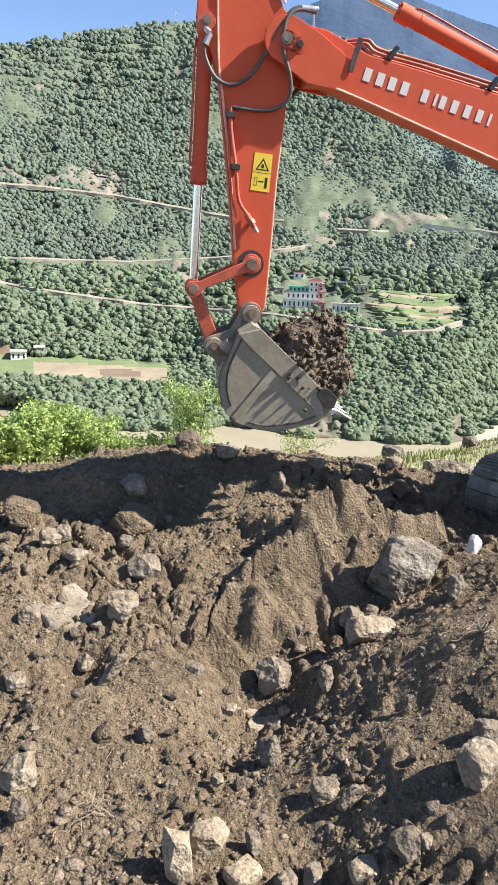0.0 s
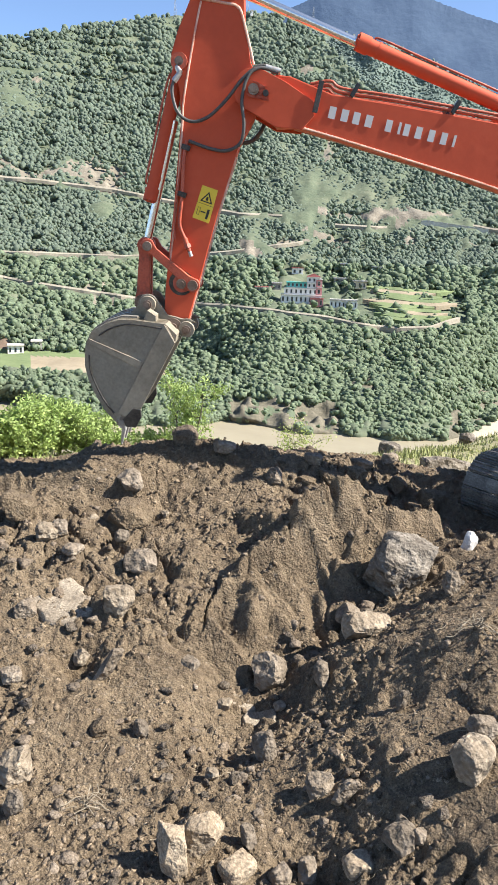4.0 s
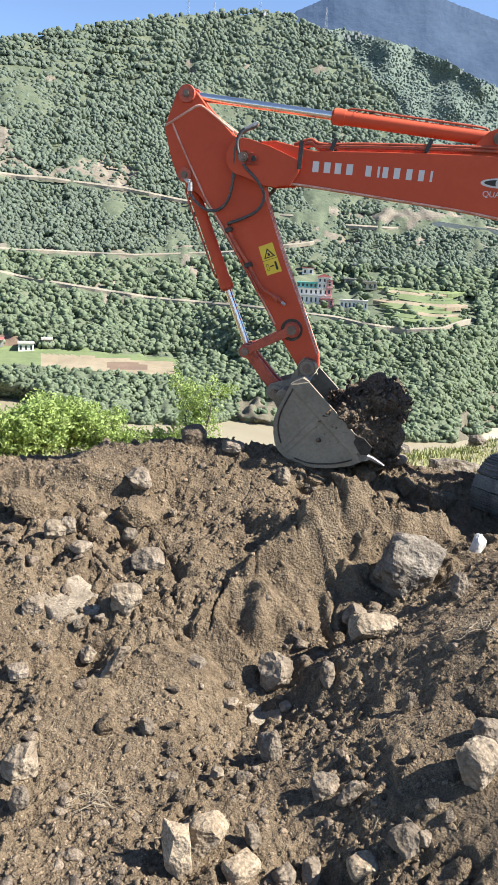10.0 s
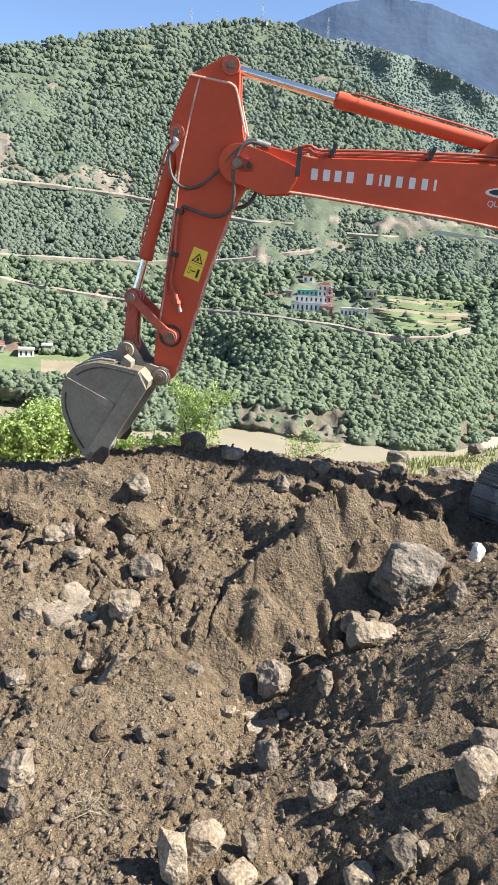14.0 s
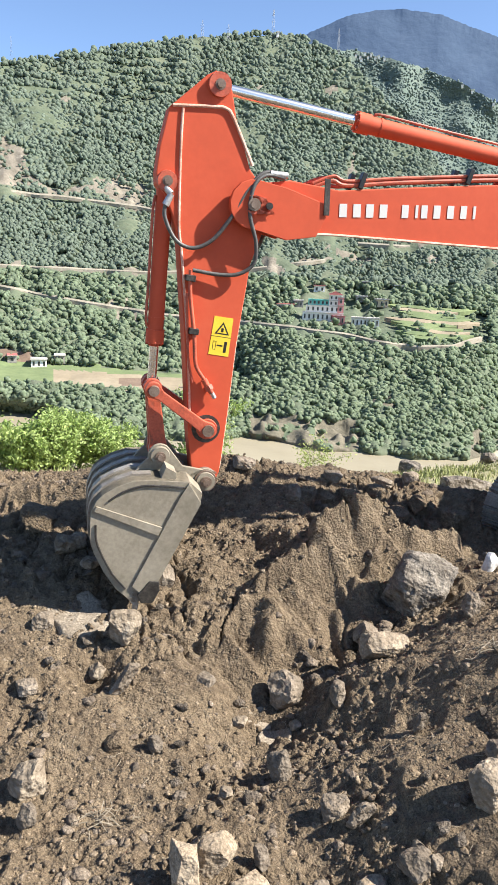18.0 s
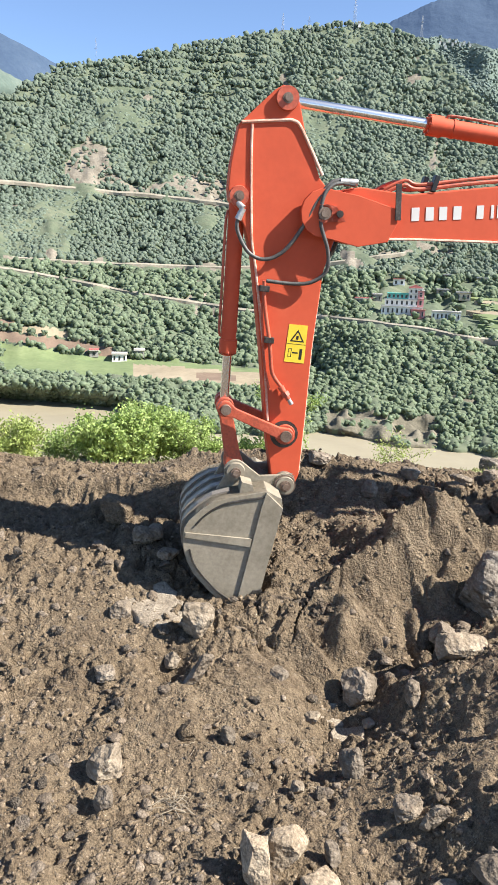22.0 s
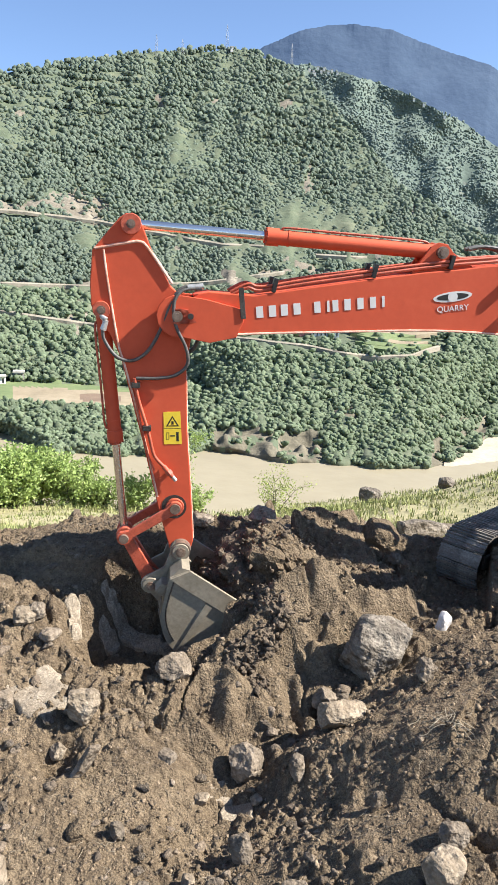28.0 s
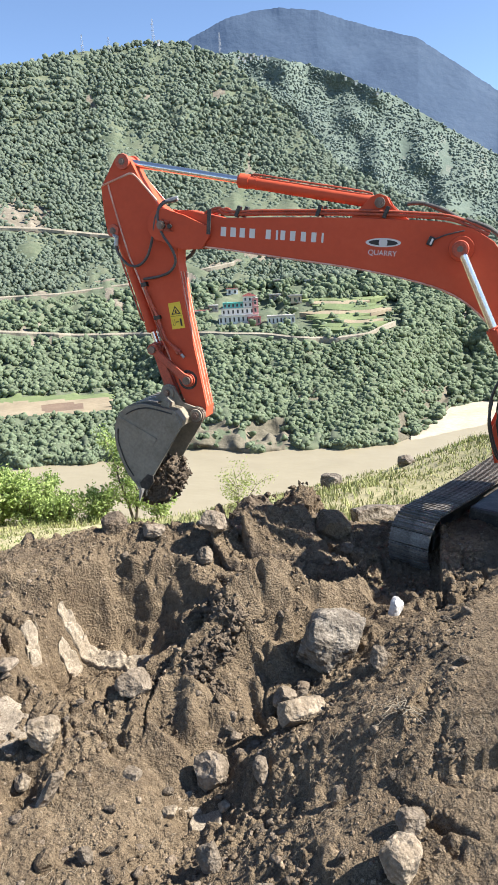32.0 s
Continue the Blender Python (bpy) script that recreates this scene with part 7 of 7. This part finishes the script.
def make_fill():
    """The earth that fills the pit before it is dug out, in blocks."""
    seeds = np.array([(-1.05, 9.7), (-0.55, 8.95), (-0.45, 10.3), (0.2, 9.4), (0.25, 10.1), (-1.75, 9.4)])
    step = 0.03
    xs, ys = np.arange(-2.7, 1.1, step), np.arange(7.9, 11.5, step)
    gx, gy = np.meshgrid(xs, ys)
    top, low = ground_z(gx, gy, False) + 0.012, ground_z(gx, gy) - 0.03
    inside = (top - low) > 0.065
    warp = 0.22
    d = np.stack([np.hypot(gx + warp * vnoise(gx, gy, 0.5, 90) - sx, gy + warp * vnoise(gx, gy, 0.5, 91) - sy) for sx, sy in seeds])
    owner = np.where(inside, d.argmin(0), -1)
    blocks = []
    rng = np.random.RandomState(77)
    shapes = [shard(rng, 0) for _ in range(6)]
    for k, (sx, sy) in enumerate(seeds):
        cell = (owner[:-1, :-1] == k)
        index, index_of, verts, faces, kinds = {}, [], [], [], []

        def vert(i, j, up):
            if (i, j, up) not in index:
                index[i, j, up] = len(verts)
                index_of.append((i, j, up))
                verts.append((gx[i, j] - sx, gy[i, j] - sy, (top if up else low)[i, j] + 0.8))
            return index[i, j, up]

        for i, j in zip(*np.nonzero(cell)):
            c = ((i, j), (i, j + 1), (i + 1, j + 1), (i + 1, j))
            faces.append([vert(*q, True) for q in c])
            faces.append([vert(*q, False) for q in c[::-1]])
            kinds += [(k, True), (k, False)]
            for di, dj, a, b in ((-1, 0, 0, 1), (0, 1, 1, 2), (1, 0, 2, 3), (0, -1, 3, 0)):
                ii, jj = i + di, j + dj
                if not (0 <= ii < cell.shape[0] and 0 <= jj < cell.shape[1]) or not cell[ii, jj]:
                    faces.append([vert(*c[b], True), vert(*c[a], True), vert(*c[a], False), vert(*c[b], False)])
                    kinds.append((k, False))
        near = {}
        for f in faces:
            if len({index_of[q][2] for q in f}) == 2:                         # a wall: its upper and lower edge
                for a, b in ((f[0], f[1]), (f[2], f[3])):
                    near.setdefault(a, []).append(b)
                    near.setdefault(b, []).append(a)
        co = np.array(verts)
        for _ in range(5):
            old = co.copy()
            for q, others in near.items():
                co[q] = 0.5 * old[q] + 0.5 * old[others].mean(0)
        verts = co
        ob = mesh_of("earth_block", verts, faces, (SOIL, SOIL_DARK), smooth=True, slots=[0 if q[1] else 1 for q in kinds])
        tagged(ob, "block of brown earth dug out of the slope", "earth", "blocks of dug earth")
        ii, jj = np.nonzero(cell)
        pick = rng.randint(0, len(ii), 500)
        a, b = gx[ii[pick], jj[pick]] + rng.uniform(0, step, 500), gy[ii[pick], jj[pick]] + rng.uniform(0, step, 500)
        up = np.stack([a - sx, b - sy, ground_z(a, b, False) + 0.806], 1)
        crumbs = scatter("loose_soil", up, 0.010 + 0.05 * rng.rand(500) ** 4, shapes, GRAVEL, rng)
        crumbs.parent = ob
        crumbs["kind"] = "stuff"
        ob.matrix_world = pose(sx, sy, -0.8)
        blocks.append(ob)
    return blocks, seeds


fill, fill_home = make_fill()
HEAPED, CRUMBLING, BIG = "heaped load of dark moist earth in the bucket", "crumbling lump of dark moist earth", "large lump of dark earth lifted out of the pit"
LOADS = {
    "first": [clod("earth_load", (1.1, 1.0, 0.95), 1, HEAPED), clod("earth_load", (0.7, 0.8, 0.65), 2, HEAPED), clod("earth_load", (0.6, 0.7, 0.55), 3, CRUMBLING), clod("earth_load", (0.45, 0.6, 0.5), 4, CRUMBLING)],
    "second": [clod("earth_load", (1.15, 1.1, 1.05), 5, HEAPED), clod("earth_load", (0.75, 0.85, 0.8), 6, HEAPED), clod("earth_load", (0.6, 0.8, 0.7), 7, CRUMBLING)],
    "third": [clod("earth_load", (1.55, 1.3, 1.6), 8, BIG), clod("earth_load", (0.85, 1.1, 1.25), 9, "large pale slab of dry earth lifted out of the pit", 5, 300, SOIL), clod("earth_load", (0.75, 0.85, 0.8), 10, CRUMBLING), clod("earth_load", (0.68, 0.7, 0.95), 11, CRUMBLING)],
    "poured": [clod("earth_load", (0.40 + 0.06 * (k % 4), 0.46, 0.36 + 0.05 * (k % 5)), 30 + k, CRUMBLING, 3, 170) for k in range(23)],
    "slumped": [clod("earth_load", (0.62 + 0.06 * (k % 3), 0.5, 0.5), 60 + k, "slumped lump of dark moist earth below the pit", 6, 260) for k in range(9)],
}


def motions():
    dig = [
        (0.0, stance(185.45, 30.94, -87.53, 42.0)),
        (0.5, stance(171.64, 30.87, -87.81, 74.5)),
        (1.0, stance(157.33, 31.16, -89.12, 90.2)),
        (1.5, stance(147.06, 31.49, -92.94, 97.8)),
        (2.0, stance(145.21, 29.29, -81.03, 114.0)),
        (2.5, stance(147.72, 28.67, -74.14, 112.2)),
        (3.0, stance(154.95, 28.60, -74.40, 112.2)),
        (3.5, stance(168.79, 27.77, -75.34, 110.5)),
        (5.5, stance(184.87, 17.64, -82.85, 78.0)),
        (6.0, stance(183.73, 17.13, -91.09, 77.5)),
        (6.5, stance(183.24, 14.92, -98.53, 78.0)),
        (7.0, stance(182.71, 14.39, -100.96, 78.0)),
        (7.5, stance(182.68, 14.29, -101.50, 78.0)),
        (8.0, stance(182.43, 14.19, -101.01, 73.0)),
        (8.5, stance(181.95, 14.35, -101.58, 69.0)),
        (9.0, stance(180.81, 16.38, -102.79, 67.0)),
        (9.5, stance(176.59, 17.89, -107.82, 66.0)),
        (10.0, stance(169.23, 18.18, -113.75, 69.5)),
        (10.5, stance(161.05, 18.73, -115.30, 94.5)),
        (11.0, stance(156.39, 20.83, -114.52, 103.0)),
        (11.5, stance(157.86, 20.85, -98.19, 113.0)),
        (12.0, stance(161.90, 24.73, -93.53, 113.5)),
        (12.5, stance(168.96, 25.17, -93.45, 100.0)),
        (13.0, stance(175.26, 20.16, -96.73, 93.5)),
        (13.5, stance(175.29, 19.29, -86.75, 101.0)),
        (14.0, stance(175.27, 17.89, -74.45, 107.0)),
        (14.5, stance(176.34, 18.78, -68.70, 110.0)),
        (16.5, stance(192.04, 18.59, -89.83, 97.5)),
        (17.0, stance(192.56, 18.65, -90.97, 100.0)),
        (17.5, stance(194.63, 15.39, -85.77, 114.0)),
        (18.0, stance(195.26, 13.61, -85.33, 113.5)),
        (18.5, stance(195.21, 12.02, -85.29, 105.0)),
        (19.0, stance(195.18, 12.01, -84.53, 101.5)),
        (19.5, stance(194.73, 12.58, -84.30, 97.5)),
        (20.0, stance(194.40, 13.67, -83.79, 93.5)),
        (20.5, stance(193.54, 16.57, -83.42, 92.0)),
        (21.0, stance(191.18, 18.64, -83.94, 84.0)),
        (21.5, stance(191.91, 19.55, -84.07, 95.0)),
        (22.0, stance(194.09, 12.09, -87.71, 101.5)),
        (22.5, stance(194.40, 10.84, -87.05, 92.0)),
        (23.0, stance(194.25, 11.03, -86.21, 84.5)),
        (23.5, stance(194.52, 13.53, -85.42, 80.0)),
        (24.0, stance(194.52, 16.26, -84.45, 70.5)),
        (24.5, stance(195.13, 17.67, -84.55, 63.5)),
        (26.5, stance(188.72, 11.18, -87.42, 69.8)),
        (27.0, stance(187.75, 10.44, -89.04, 60.2)),
        (27.5, stance(187.06, 9.12, -92.61, 50.0)),
        (28.0, stance(186.09, 9.28, -94.48, 40.8)),
        (28.5, stance(185.68, 11.05, -95.87, 32.1)),
        (29.0, stance(182.74, 15.49, -94.61, 31.0)),
        (29.5, stance(176.67, 19.46, -91.97, 40.0)),
        (30.0, stance(169.00, 19.15, -95.32, 56.4)),
        (30.5, stance(161.04, 19.66, -102.53, 66.4)),
        (31.0, stance(154.47, 19.90, -104.76, 89.5)),
        (31.5, stance(154.09, 20.37, -104.60, 122.2)),
        (32.0, stance(157.03, 21.94, -99.55, 135.2)),
    ]
    for ob in dig[0][1]:
        walk(ob, [(t, places[ob]) for t, places in dig])
    times = [t for t, _ in dig]
    spots = [excavator.matrix_world @ places[bucket] for _, places in dig]

    def held(t, offset):
        """The place of a lump that lies in the bucket at t."""
        k = max(i for i, s in enumerate(times) if s <= t + 1e-6)
        if k == len(times) - 1:
            return spots[k] @ offset
        f = (t - times[k]) / (times[k + 1] - times[k])
        a, b = spots[k], spots[k + 1]
        m = a.to_quaternion().slerp(b.to_quaternion(), f).to_matrix().to_4x4()
        m.translation = a.translation.lerp(b.translation, f)
        return m @ offset

    def load(ob, u, v, leave, start=None, take=0.0, side=0.0, spin=0.0, push=0.0, rest=-0.5):
        """A lump that lies at start until take, rides in the bucket, slides out at leave and drops."""
        offset = pose(u * SIZE, side * SIZE, v * SIZE, 0, spin, 0)
        rows = [(0.0, start), (take - 0.6, start)] if start else []
        rows += [(t, held(t, offset)) for t in times if take - 1e-6 <= t < leave - 0.02]
        if start and not any(abs(t - take) < 0.01 for t, _ in rows):
            rows.insert(2, (take, held(take, offset)))
        if leave < 32.0:
            m = held(leave, offset)
            rows.append((leave, m))
            before = held(leave - 0.2, offset)
            speed = (m.translation - before.translation) / 0.2 + Vector((push / 0.8, 0, 0))
            p, q = m.translation.copy(), m.to_quaternion()
            t = leave
            vz = min(speed.z, 0.0) - 0.4
            while t < 31.9:
                t += 0.1
                p = p + Vector((speed.x * 0.08, speed.y * 0.08, vz * 0.1 - 0.049))
                vz -= 0.98
                floor = float(ground_z(p.x, p.y)) + rest
                q = q @ Euler((0.12, -0.16, 0.05)).to_quaternion()
                low = p.z <= floor
                rows.append((round(t, 2), Matrix.LocRotScale((p.x, p.y, max(p.z, floor)), q, None)))
                if low:
                    break
        rows.append((32.0, rows[-1][1]) if rows[-1][0] < 31.95 else (32.0, rows.pop()[1]))
        walk(ob, rows)

    def away_from_eye(x, y, z):
        return pose(*Vector((0, 0, 3)).lerp(Vector((x, y, z)), SIZE))

    a = LOADS["first"]
    load(a[0], -0.12, -0.82, 1.62, push=0.9)
    load(a[1], -0.2, -1.2, 0.68, push=0.35)
    load(a[2], -0.48, -0.85, 1.6, spin=40, push=1.5)
    load(a[3], 0.25, -1.05, 1.55, spin=70, push=1.7)
    a = LOADS["second"]
    load(a[0], -0.14, -1.1, 11.05, away_from_eye(0.95, 9.85, -0.32), 8.75)
    load(a[1], -0.5, -1.05, 10.75, away_from_eye(1.15, 10.4, -0.1), 8.75)
    load(a[2], -0.1, -1.5, 10.9, away_from_eye(0.6, 10.3, -0.3), 8.75)
    a = LOADS["third"]
    load(a[0], -0.16, -1.22, 30.75, away_from_eye(0.15, 9.75, -0.85), 27.0, push=0.5, rest=-0.15)
    load(a[1], -0.62, -1.15, 30.82, away_from_eye(0.45, 9.9, -0.6), 27.0, push=1.1, rest=0.15)
    load(a[2], 0.02, -1.62, 30.85, away_from_eye(0.2, 9.6, -0.85), 27.2, push=0.3, rest=0.0)
    load(a[3], 0.2, -1.12, 31.75, away_from_eye(-0.75, 10.0, -0.95), 27.5)
    # crumbling earth that pours out bit by bit
    rng = np.random.RandomState(88)
    for k, ob in enumerate(LOADS["poured"]):
        if k < 12:
            leave, start, take = 0.5 + 0.13 * k if k < 4 else 1.5 + 0.035 * (k - 4), None, 0.0
        elif k < 18:
            leave, start, take = 10.7 + 0.11 * (k - 12), away_from_eye(0.8 + 0.1 * (k % 4), 9.9 + 0.1 * (k % 3), -0.55), 8.75
        else:
            leave, start, take = 30.7 + 0.13 * (k - 18), away_from_eye(0.3, 9.8, -0.95), 27.2
        load(ob, rng.uniform(-0.05, 0.28), rng.uniform(-1.1, -0.75), round(leave, 2), start, take, rng.uniform(-0.38, 0.38), rng.uniform(0, 80), (0.3 if k < 4 else 2.6 - 0.2 * k) if k < 12 else 0.0)
    # moist earth that the bucket heaves over the broken edge
    spill = ((0.0, 8.2), (0.25, 8.35), (0.45, 8.5), (0.2, 8.65), (-0.15, 8.5), (0.55, 8.8), (0.3, 8.9), (0.7, 9.05), (-0.3, 8.3))
    for k, (ob, (x, y)) in enumerate(zip(LOADS["slumped"], spill)):
        home, end = pose(-0.6 + 0.09 * k, 9.4 + 0.06 * (k % 5), -1.62, 0, 0, 40 * k), pose(x, y, float(ground_z(x, y, False)) - 0.06, 10, 8, 40 * k + 25)
        t = 21.3 + 0.25 * k
        over = home.lerp(end, 0.6)
        walk(ob, [(0.0, home), (t, home), (t + 0.5, over), (t + 1.0, end), (26.4, end), (27.4, pose(0, 0, -0.3) @ end), (32.0, pose(0, 0, -0.3) @ end)])
    # the fill of the pit: part is pushed over the broken edge, the rest up on the heap beside it
    def lie(ob, k, x, y, up, rx, ry, rz):
        hx, hy = fill_home[k]
        return pose(x, y, -0.8 + float(ground_z(x, y, False) - ground_z(hx, hy, False)) + up, rx, ry, rz)

    pushed = ((1.5, 10.9, 0.22, 13, -3, 35, 24.3), (0.1, 8.7, -0.34, 20, 14, 15, 22.6), (1.9, 11.2, 0.32, 12, 4, 30, 25.0), (0.7, 9.2, -0.4, 22, 12, -10, 23.0), (2.2, 10.8, 0.2, 14, 5, 20, 24.0), (2.5, 11.1, 0.15, 12, 3, 15, 25.2))
    for k, ob in enumerate(fill):
        home, end = pose(*fill_home[k], -0.8), lie(ob, k, *pushed[k][:6])
        mid = home.lerp(end, 0.5)
        mid.translation.z += 0.15
        t = pushed[k][6]
        path = [(0.0, home), (t, home), (t + 1.0, mid), (t + 2.0, end), (32.0, end)]
        walk(ob, path)
        for stone in RIDERS:                                              # stones bedded in the block go with it
            p = stone.matrix_world.translation
            if np.hypot(*(fill_home - np.array([p.x, p.y])).T).argmin() == k:
                seat = home.inverted() @ stone.matrix_world
                walk(stone, [(when, m @ seat) for when, m in path])
    shoved = UPRIGHT.matrix_world.copy()
    walk(UPRIGHT, [(0.0, shoved), (17.3, shoved), (18.2, pose(-0.10, -0.22, -0.05) @ shoved), (32.0, pose(-0.10, -0.22, -0.05) @ shoved)])


motions()
